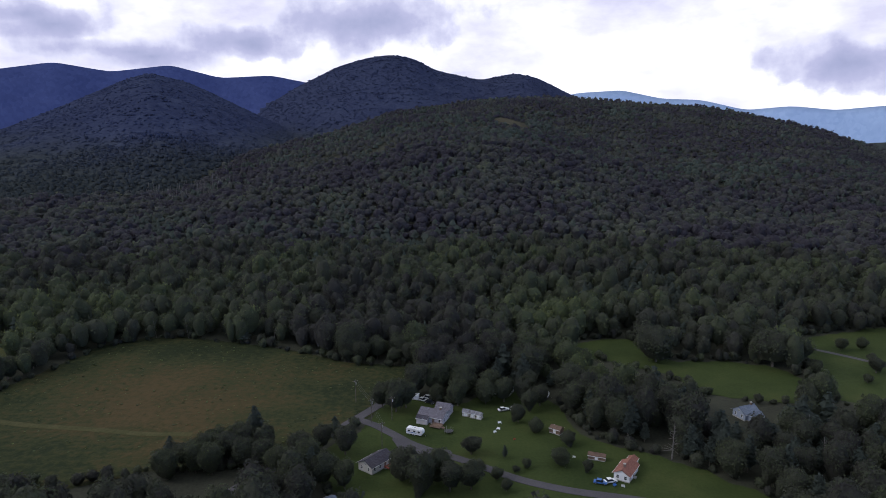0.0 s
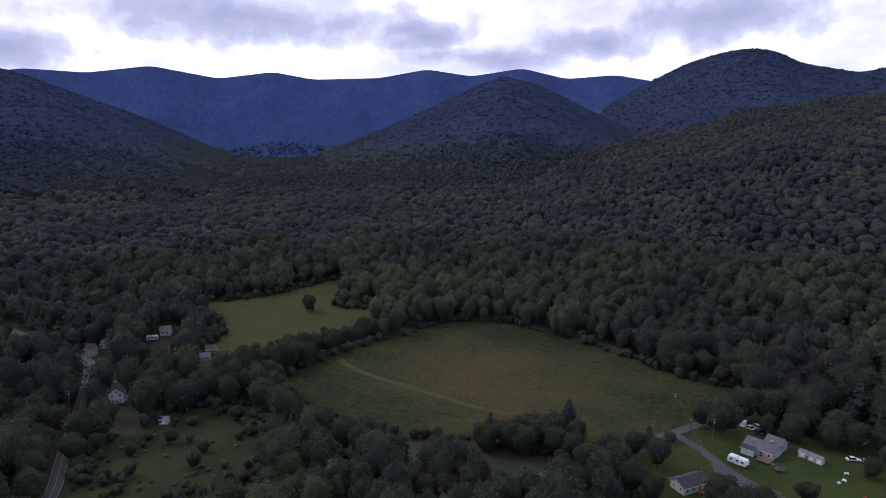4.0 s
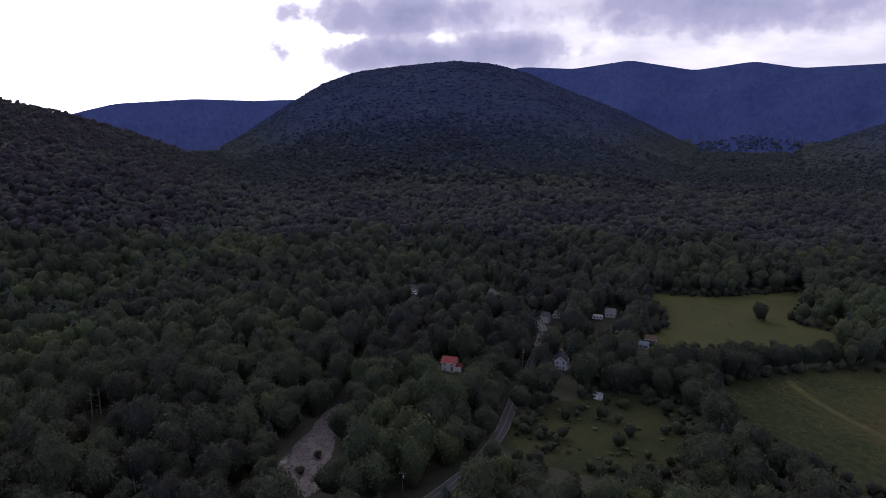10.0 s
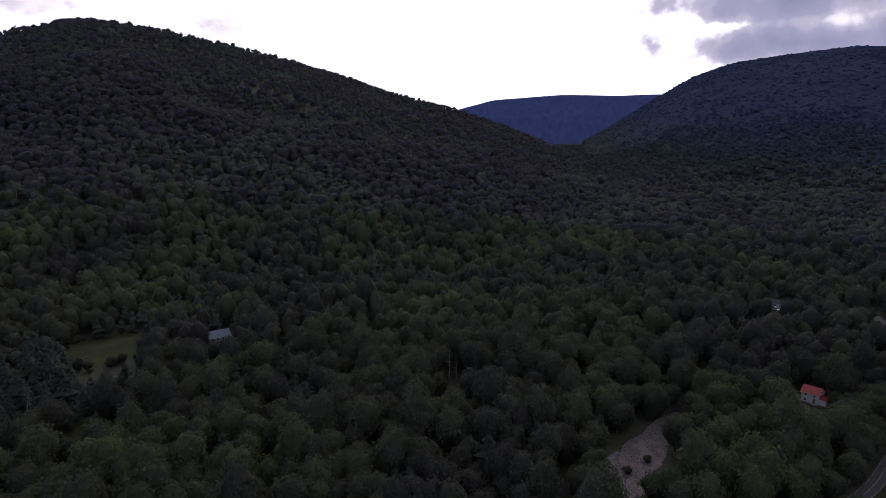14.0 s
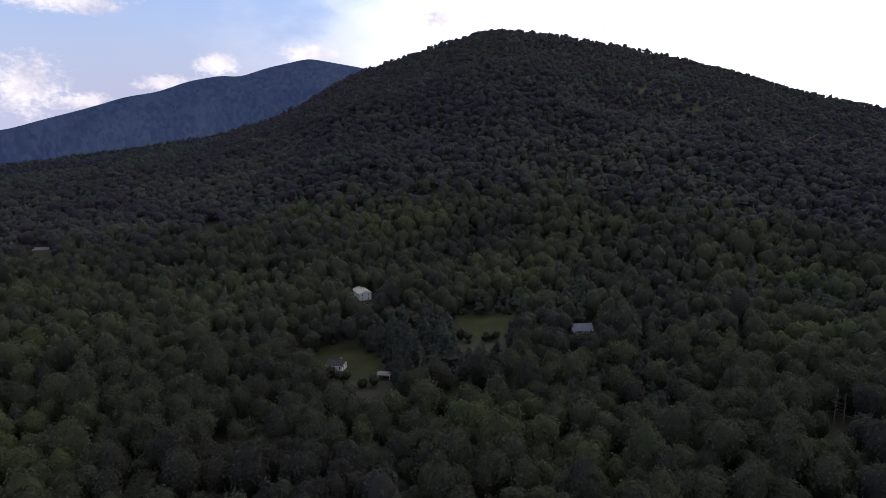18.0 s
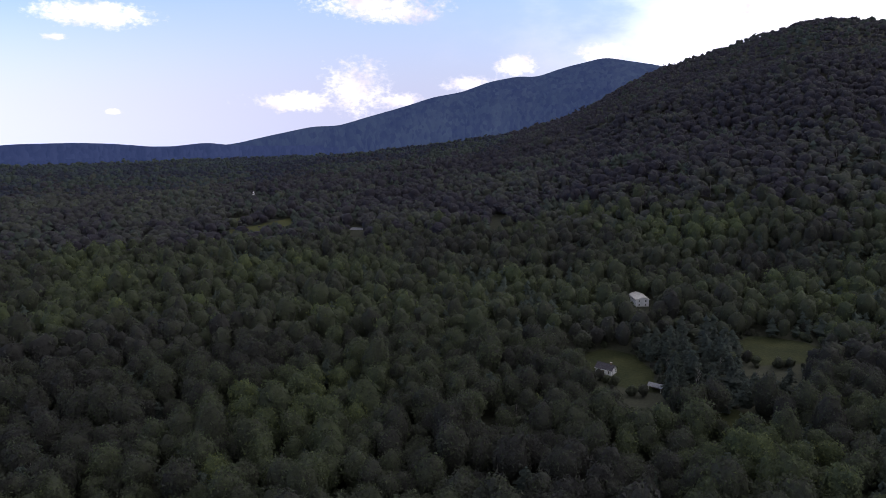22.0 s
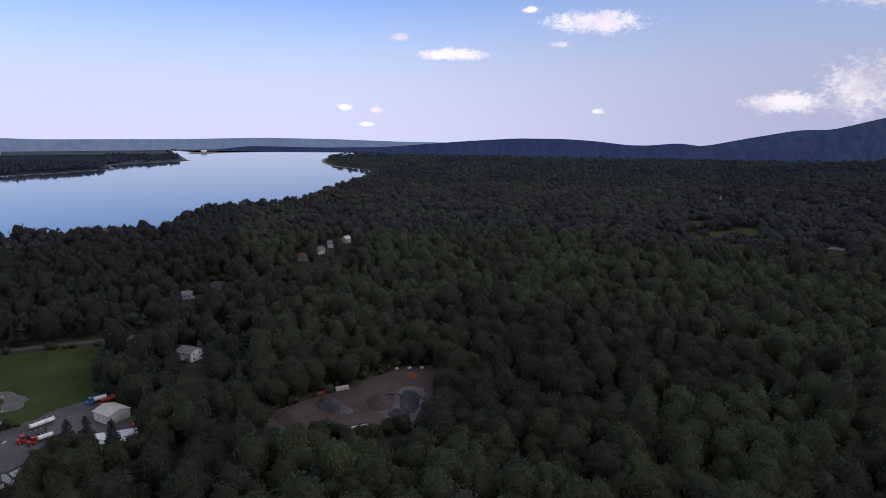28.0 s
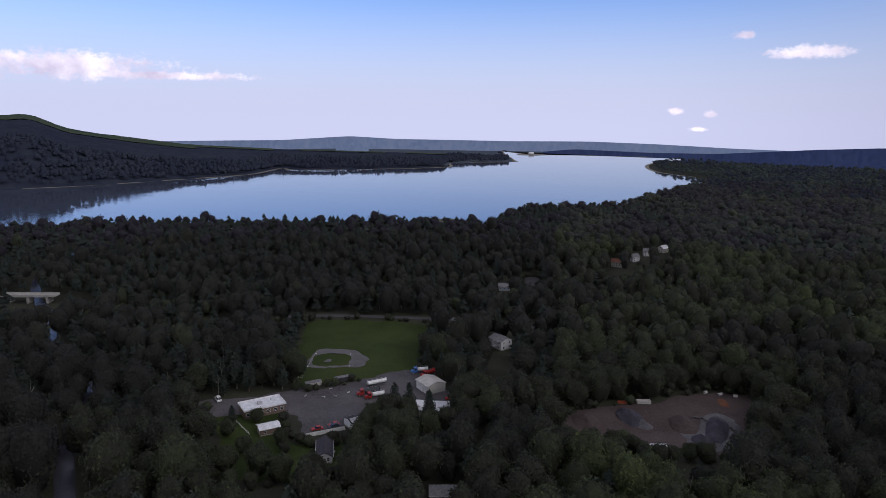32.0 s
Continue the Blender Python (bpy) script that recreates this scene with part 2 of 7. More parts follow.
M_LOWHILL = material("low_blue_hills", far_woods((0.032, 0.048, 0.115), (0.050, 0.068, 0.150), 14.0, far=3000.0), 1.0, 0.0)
# woods with the haze over the lowland put into a paler blue-grey
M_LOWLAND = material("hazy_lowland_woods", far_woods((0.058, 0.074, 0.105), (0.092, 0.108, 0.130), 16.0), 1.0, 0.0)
M_LAND = material("lakeside_woods", far_woods((0.027, 0.032, 0.054), (0.043, 0.050, 0.068), 14.0), 1.0, 0.0)



def meadow(n, p):
    big = n.noise(p, 0.016, 5, 0.62)
    tuft = n.noise(p, 0.35, 4, 0.65)
    f = n.m("MULTIPLY_ADD", n.m("SUBTRACT", tuft, 0.5), 0.8, big)
    # dry grass in the middle, greener towards the rims
    rim = n.v("LENGTH", n.v("MULTIPLY_ADD", p, (1 / 95, 1 / 62, 0), (118 / 95, -280 / 62, 0)))
    f = n.m("ADD", f, n.band(rim, 0.2, 1.1, 0.10, -0.14))
    c = n.ramp(f, [(0.28, (0.018, 0.025, 0.011)), (0.43, (0.035, 0.041, 0.016)), (0.52, (0.050, 0.043, 0.018)), (0.66, (0.070, 0.051, 0.023))])
    dark = n.band(n.noise(p, 0.22, 3, 0.7), 0.62, 0.70)
    return n.mix(n.m("MULTIPLY", dark, 0.55), c, (0.016, 0.023, 0.009, 1)), tuft, 0.5


def lawn(n, p):
    big = n.noise(p, 0.035, 4, 0.6)
    fine = n.noise(p, 0.9, 3, 0.6)
    f = n.m("MULTIPLY_ADD", n.m("SUBTRACT", fine, 0.5), 0.45, big)
    return n.ramp(f, [(0.3, (0.026, 0.040, 0.012)), (0.55, (0.041, 0.057, 0.017)), (0.78, (0.060, 0.068, 0.023))]), fine, 0.12


M_MEADOW = material("rough_meadow", meadow, 0.95, 0.1)
M_LAWN = material("mown_grass", lawn, 0.95, 0.1)
M_HAY_SUNLIT = material("hay_and_sunlit_slope", two_tone((0.048, 0.066, 0.050), (0.080, 0.098, 0.070), 0.01, 0.08), 1.0, 0.0)
M_PASTURE = material("hay_meadow", two_tone((0.040, 0.047, 0.017), (0.066, 0.066, 0.026), 0.03, 0.6, 0.2), 0.95, 0.1)
M_SCRUB = material("overgrown_grass", two_tone((0.020, 0.027, 0.013), (0.042, 0.045, 0.019), 0.06, 0.7, 0.3), 0.95, 0.1)
M_BARE = material("brown_hilltop_grass", two_tone((0.038, 0.036, 0.022), (0.064, 0.055, 0.032), 0.02, 0.3), 0.95, 0.1)
M_MUD = material("lake_mud", two_tone((0.075, 0.068, 0.050), (0.13, 0.115, 0.085), 0.03, 0.4), 0.95)
M_TRACK = material("worn_grass_track", two_tone((0.048, 0.050, 0.020), (0.076, 0.070, 0.031), 0.15, 0.9), 0.95, 0.1)
M_ROAD = material("asphalt", two_tone((0.056, 0.053, 0.060), (0.086, 0.082, 0.090), 0.06, 2.5), 0.9)
M_LINE = material("road_paint", two_tone((0.22, 0.22, 0.21), (0.34, 0.34, 0.33), 0.5, 5.0), 0.8)
M_GRAVEL = material("river_gravel", two_tone((0.078, 0.064, 0.066), (0.165, 0.140, 0.143), 0.22, 1.3, 0.5), 0.95)
M_YARD = material("pit_dirt", two_tone((0.050, 0.034, 0.033), (0.090, 0.070, 0.070), 0.05, 1.2, 0.1), 0.95)
M_STONE = material("crushed_stone", two_tone((0.066, 0.063, 0.070), (0.140, 0.136, 0.148), 0.14, 1.6, 0.2), 0.95)
M_SLATE = material("dark_stone_heap", two_tone((0.034, 0.032, 0.044), (0.070, 0.066, 0.084), 0.2, 2.0, 0.1), 0.95)
M_RUST = material("rusty_bark", two_tone((0.10, 0.040, 0.025), (0.17, 0.075, 0.045), 0.3, 2.0, 0.1), 0.95)
M_SAND = material("shore_mud", two_tone((0.16, 0.145, 0.12), (0.27, 0.25, 0.21), 0.03, 0.4), 0.95)


def water(name, colour, ripple, scale):
    def build(n, p):
        h = n.noise(n.v("MULTIPLY", p, (1.0, 0.6, 1.0)), scale, 4, 0.6)
        # smooth lanes between stretches ruffled by the wind
        calm = n.noise(n.v("MULTIPLY", p, (0.5, 1.6, 1.0)), 0.005, 4, 0.6)
        h = n.m("MULTIPLY", h, n.band(calm, 0.44, 0.56, 0.0, 2.2))
        return n.mix(n.noise(p, 0.004, 3, 0.5), colour, tuple(c * 1.25 for c in colour[:3]) + (1,)), h, ripple

    return material(name, build, 0.05 if scale < 0.5 else 0.25, 0.9 if scale < 0.5 else 0.3)


M_LAKE = water("lake_water", (0.060, 0.072, 0.105, 1), 0.022, 0.25)
M_RIVER = water("river_water", (0.045, 0.045, 0.06, 1), 0.10, 0.6)

# ---- paint and building materials ----


def siding(colour, wide=0.2):
    def build(n, p):
        sep = n.add("ShaderNodeSeparateXYZ")
        n.put(sep.inputs[0], p)
        board = n.m("FRACT", n.m("DIVIDE", sep.outputs[2], wide))
        dirt = n.noise(p, 0.6, 4, 0.6)
        c = n.mix(n.m("MULTIPLY", n.band(dirt, 0.45, 0.75), 0.35), (*colour, 1), tuple(q * 0.6 for q in colour) + (1,))
        return c, board, 0.02

    return build


def shingle(a, b2):
    def build(n, p):
        vor = n.add("ShaderNodeTexVoronoi")
        n.put(vor.inputs["Vector"], p)
        vor.inputs["Scale"].default_value = 2.4
        one = n.add("ShaderNodeSeparateColor")
        n.put(one.inputs[0], vor.outputs["Color"])
        f = n.m("ADD", n.m("MULTIPLY", one.outputs[0], 0.5), n.m("MULTIPLY", n.noise(p, 0.35, 4, 0.6), 0.6))
        return n.ramp(f, [(0.25, a), (0.8, b2)]), vor.outputs["Distance"], 0.02

    return build


def cracked(n, p):
    vor = n.add("ShaderNodeTexVoronoi")
    vor.feature = "DISTANCE_TO_EDGE"
    n.put(vor.inputs["Vector"], n.v("ADD", p, n.v("SCALE", n.noise(p, 0.3, 3, 0.6, "Color"), None)))
    vor.inputs["Scale"].default_value = 0.30
    f = n.m("MULTIPLY_ADD", n.m("SUBTRACT", n.noise(p, 0.9, 3, 0.6), 0.5), 0.6, n.noise(p, 0.05, 4, 0.6))
    c = n.ramp(f, [(0.3, (0.064, 0.058, 0.064)), (0.7, (0.118, 0.108, 0.116))])
    tar = n.m("MULTIPLY", n.band(vor.outputs["Distance"], 0.015, 0.05, 1.0, 0.0), n.band(n.noise(p, 0.06, 2, 0.5), 0.50, 0.60, 0.0, 0.7))
    return n.mix(tar, c, (0.045, 0.045, 0.05, 1))


def paint(name, c, rough=0.5, metal=0.0, spread=0.25):
    return material(name, two_tone(tuple(q * (1 - spread) for q in c), tuple(min(1, q * (1 + spread * 0.4)) for q in c), 0.5, 2.5), rough, 0.4, metal)


M_LOT = material("cracked_asphalt", cracked, 0.92)
W_WHITE = material("white_siding", siding((0.74, 0.75, 0.79)), 0.6)
W_CREAM = material("beige_siding", siding((0.52, 0.50, 0.48)), 0.65)
W_MAUVE = material("pale_siding", siding((0.46, 0.44, 0.47)), 0.65)
W_BLUE = material("blue_grey_siding", siding((0.32, 0.37, 0.48)), 0.65)
W_BRICK = material("red_brick", two_tone((0.15, 0.11, 0.09), (0.23, 0.17, 0.14), 0.6, 6.0), 0.9)
W_WOOD = material("brown_boards", two_tone((0.12, 0.08, 0.06), (0.22, 0.15, 0.11), 0.5, 4.0), 0.8)
W_REDWOOD = material("red_stained_boards", two_tone((0.20, 0.05, 0.035), (0.30, 0.09, 0.06), 0.5, 4.0), 0.8)
W_METAL = material("pale_metal_wall", siding((0.50, 0.49, 0.47), 0.4), 0.5)
R_GREY = material("grey_shingles", shingle((0.13, 0.13, 0.145), (0.22, 0.22, 0.24)), 0.9)
R_MAUVE = material("mauve_grey_shingles", shingle((0.09, 0.085, 0.10), (0.15, 0.14, 0.165)), 0.9)
R_BROWN = material("rusty_brown_shingles", shingle((0.085, 0.055, 0.042), (0.15, 0.10, 0.075)), 0.9)
R_DARK = material("charcoal_shingles", shingle((0.035, 0.032, 0.042), (0.07, 0.066, 0.08)), 0.9)
R_RED = material("terracotta_shingles", shingle((0.16, 0.07, 0.055), (0.26, 0.12, 0.09)), 0.9)
R_CRIMSON = paint("red_metal_roof", (0.26, 0.030, 0.036), 0.6)
R_BLUE = material("blue_grey_shingles", shingle((0.10, 0.125, 0.17), (0.17, 0.20, 0.26)), 0.85)
R_WHITE = paint("white_roof_sheet", (0.74, 0.75, 0.80), 0.5)
R_BEIGE = paint("beige_metal_roof", (0.47, 0.45, 0.43), 0.55)
P_TRIM = paint("white_trim", (0.78, 0.78, 0.79), 0.5)
P_DARK = paint("dark_trim", (0.05, 0.05, 0.055), 0.6)
P_RED = paint("red_paint", (0.40, 0.035, 0.03), 0.35)
P_ORANGE = paint("orange_paint", (0.34, 0.09, 0.045), 0.6)
P_BLUE = paint("blue_paint", (0.06, 0.16, 0.45), 0.4)
P_WHITE = paint("white_enamel", (0.78, 0.79, 0.80), 0.35)
P_SILVER = paint("silver_paint", (0.45, 0.46, 0.48), 0.35)
P_BLACK = paint("black_paint", (0.03, 0.03, 0.035), 0.4)
P_TYRE = paint("tyre_rubber", (0.025, 0.025, 0.025), 0.9)
P_STEEL = paint("galvanised_steel", (0.42, 0.43, 0.45), 0.45, 0.6)
P_CONCRETE = material("concrete", two_tone((0.28, 0.27, 0.26), (0.42, 0.41, 0.39), 0.4, 3.0), 0.9)
M_GLASS = bpy.data.materials.new("window_glass")
M_GLASS.use_nodes = True
_g = M_GLASS.node_tree.nodes["Principled BSDF"]
_g.inputs["Base Color"].default_value, _g.inputs["Roughness"].default_value = (0.02, 0.025, 0.035, 1), 0.08
M_INFIELD = material("infield_dirt", two_tone((0.10, 0.095, 0.10), (0.155, 0.15, 0.155), 0.12, 1.5), 0.95)

# ---- helpers for meshes ----


def grow(name, verts, faces, mats, index=None, tint=None, smooth=False):
    """A mesh from arrays of corners and faces that all have the same number of sides."""
    verts, faces = np.asarray(verts, np.float32), np.asarray(faces, np.int32)
    k = faces.shape[1]
    me = bpy.data.meshes.new(name)
    me.vertices.add(len(verts))
    me.vertices.foreach_set("co", verts.ravel())
    me.loops.add(faces.size)
    me.loops.foreach_set("vertex_index", faces.ravel())
    me.polygons.add(len(faces))
    me.polygons.foreach_set("loop_start", np.arange(0, faces.size, k, dtype=np.int32))
    for mt in mats:
        me.materials.append(mt)
    if index is not None:
        me.polygons.foreach_set("material_index", np.asarray(index, np.int32))
    if tint is not None:
        at = me.attributes.new("tint", "FLOAT", "POINT")
        at.data.foreach_set("value", np.asarray(tint, np.float32))
    me.polygons.foreach_set("use_smooth", np.full(len(faces), smooth))
    me.update(calc_edges=True)
    return me


def lattice(ix, iy, seed):
    h = (ix * 374761393 + iy * 668265263 + seed * 1442695041) & 0x7FFFFFFF
    h = ((h ^ (h >> 13)) * 1274126177) & 0x7FFFFFFF
    return (h & 0xFFFF) / 65535.0


def vnoise(x, y, seed=0):
    ix, iy = np.floor(x).astype(np.int64), np.floor(y).astype(np.int64)
    fx, fy = x - ix, y - iy
    fx, fy = fx * fx * (3 - 2 * fx), fy * fy * (3 - 2 * fy)
    a, b2 = lattice(ix, iy, seed), lattice(ix + 1, iy, seed)
    c, d = lattice(ix, iy + 1, seed), lattice(ix + 1, iy + 1, seed)
    return a + (b2 - a) * fx + (c - a) * fy + (a - b2 - c + d) * fx * fy


def fbm(x, y, octaves=4, seed=0):
    total, amp = 0.0, 0.5
    for i in range(octaves):
        total = total + amp * vnoise(x, y, seed + i)
        x, y, amp = x * 2.03 + 7.1, y * 2.03 + 3.7, amp * 0.5
    return total


def inside(poly, x, y):
    hit = np.zeros(np.shape(x), bool)
    for (x0, y0), (x1, y1) in zip(poly, poly[1:] + poly[:1]):
        if y0 != y1:
            hit ^= ((y0 > y) != (y1 > y)) & (x < (x1 - x0) * (y - y0) / (y1 - y0) + x0)
    return hit


def far_from(line, x, y, closed=False):
    """The distance of points from a line of points."""
    best = np.full(np.shape(x), 1e9)
    for (x0, y0), (x1, y1) in zip(line, line[1:] + (line[:1] if closed else [])):
        dx, dy = x1 - x0, y1 - y0
        t = np.clip(((x - x0) * dx + (y - y0) * dy) / max(dx * dx + dy * dy, 1e-9), 0, 1)
        best = np.minimum(best, np.hypot(x - x0 - t * dx, y - y0 - t * dy))
    return best


def smooth_line(pts, step=4.0):
    """The points of a curve that glides through a few places."""
    pts = [np.array(p, float) for p in pts]
    ext = [2 * pts[0] - pts[1], *pts, 2 * pts[-1] - pts[-2]]
    out = []
    for p0, p1, p2, p3 in zip(ext, ext[1:], ext[2:], ext[3:]):
        k = max(2, int(np.linalg.norm(p2 - p1) / step))
        for t in np.arange(k) / k:
            out.append(tuple(0.5 * (2 * p1 + (p2 - p0) * t + (2 * p0 - 5 * p1 + 4 * p2 - p3) * t ** 2 + (3 * p1 - p0 - 3 * p2 + p3) * t ** 3)))
    return out + [tuple(pts[-1])]


# ---- the plan: lines on the ground, in metres from the point below the camera ----
LAKE = [(756, -238), (691, -335), (659, -378), (567, -465), (449, -564), (393, -600), (415, -660), (425, -750), (345, -835),
        (345, -930), (370, -1170), (384, -1405), (543, -1541), (644, -1781), (643, -2061), (786, -2068), (941, -2029), (1101, -1943), (1260, -2023),
        (1000, -1660), (955, -1579), (1041, -1423), (968, -1300), (1062, -1105), (1155, -988), (1210, -1001), (1130, -848), (1133, -677),
        (1142, -529), (1174, -416), (1230, -180), (1050, -60), (800, -90)]
FIELD_1 = [(-206, 222), (-206, 262), (-190, 314), (-178, 346), (-150, 357), (-98, 343), (-47, 318), (-18, 313), (-22, 292), (-30, 268), (-41, 246),
           (-62, 222), (-106, 216), (-128, 206), (-172, 212)]
FIELD_2 = [(-349, 307), (-321, 342), (-306, 410), (-292, 391), (-264, 342), (-234, 345), (-218, 316), (-233, 296), (-250, 262), (-249, 236), (-274, 242), (-291, 275)]
LAWN_1 = [(-32, 246), (-22, 280), (3, 268), (29, 285), (47, 270), (55, 240), (83, 221), (104, 200), (104, 186), (-10, 186), (-34, 200), (-48, 222)]
FIELD_3 = [(66, 347), (102, 357), (116, 323), (144, 321), (167, 305), (158, 272), (121, 280), (108, 302), (80, 324)]
FIELD_4 = [(198, 358), (265, 372), (270, 300), (205, 262), (174, 274), (178, 305)]
BALLPARK = [(243, -204), (266, -228), (287, -260), (236, -293), (221, -279), (194, -236), (203, -215), (212, -200), (219, -188)]
LOT = [(244, -146), (226, -171), (215.5, -186), (208.5, -197), (203.5, -215), (193, -236), (180, -230), (160, -220), (152, -206), (168, -192), (176, -176), (182, -157), (203, -167), (224, -146)]
PIT = [(115, -234), (108, -246), (99, -261), (90, -270), (82, -283), (73, -296), (59, -302), (49, -286), (52, -270), (51, -254), (54, -239), (64, -237), (75, -231), (88, -226), (104, -217)]
CLEAR_A = [(-202, -236), (-224, -252), (-237, -235), (-215, -198), (-203, -208)]
CLEAR_B = [(-288, -214), (-313, -227), (-330, -203), (-312, -186), (-281, -196)]
YARD_GRASS = [(206, -136), (226, -146), (206, -162), (184, -150), (176, -154), (160, -170), (148, -160), (166, -128), (186, -122)]
SCRUB = [(-198, 112), (-216, 130), (-222, 165), (-214, 190), (-188, 196), (-168, 176), (-160, 150), (-176, 122)]
GRAVEL = [(-196, 28), (-210, 32), (-231, 43), (-244, 53), (-256, 63), (-252, 67), (-238, 62), (-220, 54), (-205, 48), (-195, 40)]
ROAD = smooth_line([(-130, -30), (-150, 20), (-172, 64), (-187, 91), (-196, 103), (-210, 118), (-224, 129.5), (-240, 143), (-252, 154), (-268, 167), (-285, 181), (-299, 192), (-316, 202), (-350, 207), (-420, 215)])
LANE = smooth_line([(-78, 190), (-57, 220), (-46, 239), (-38, 252), (-26, 272), (-12, 300)])
DRIVE = smooth_line([(-37, 256), (-28, 250), (-19, 241), (-10, 232), (9, 220), (26, 208), (42, 201), (57, 197), (90, 188)])
TRACK = smooth_line([(-200, 262), (-186, 255.5), (-168, 250.5), (-139, 246.5), (-117, 242.5), (-98, 242)])
TRACK_2 = smooth_line([(-330, 318), (-290, 330), (-262, 352), (-240, 352)])
PATH_4 = smooth_line([(180, 352), (205, 330), (232, 300), (250, 285)])
BALL_ROAD = smooth_line([(330, -215), (300, -262), (236, -306), (180, -330)])
RIVER = smooth_line([(170, -62), (205, -80), (232, -92), (250, -102), (272, -118), (300, -136), (340, -145), (375, -149), (420, -168), (470, -180), (540, -215), (640, -300)])
STREAM = smooth_line([(-150, -20), (-200, 20), (-235, 48), (-275, 78), (-330, 110), (-400, 140)])

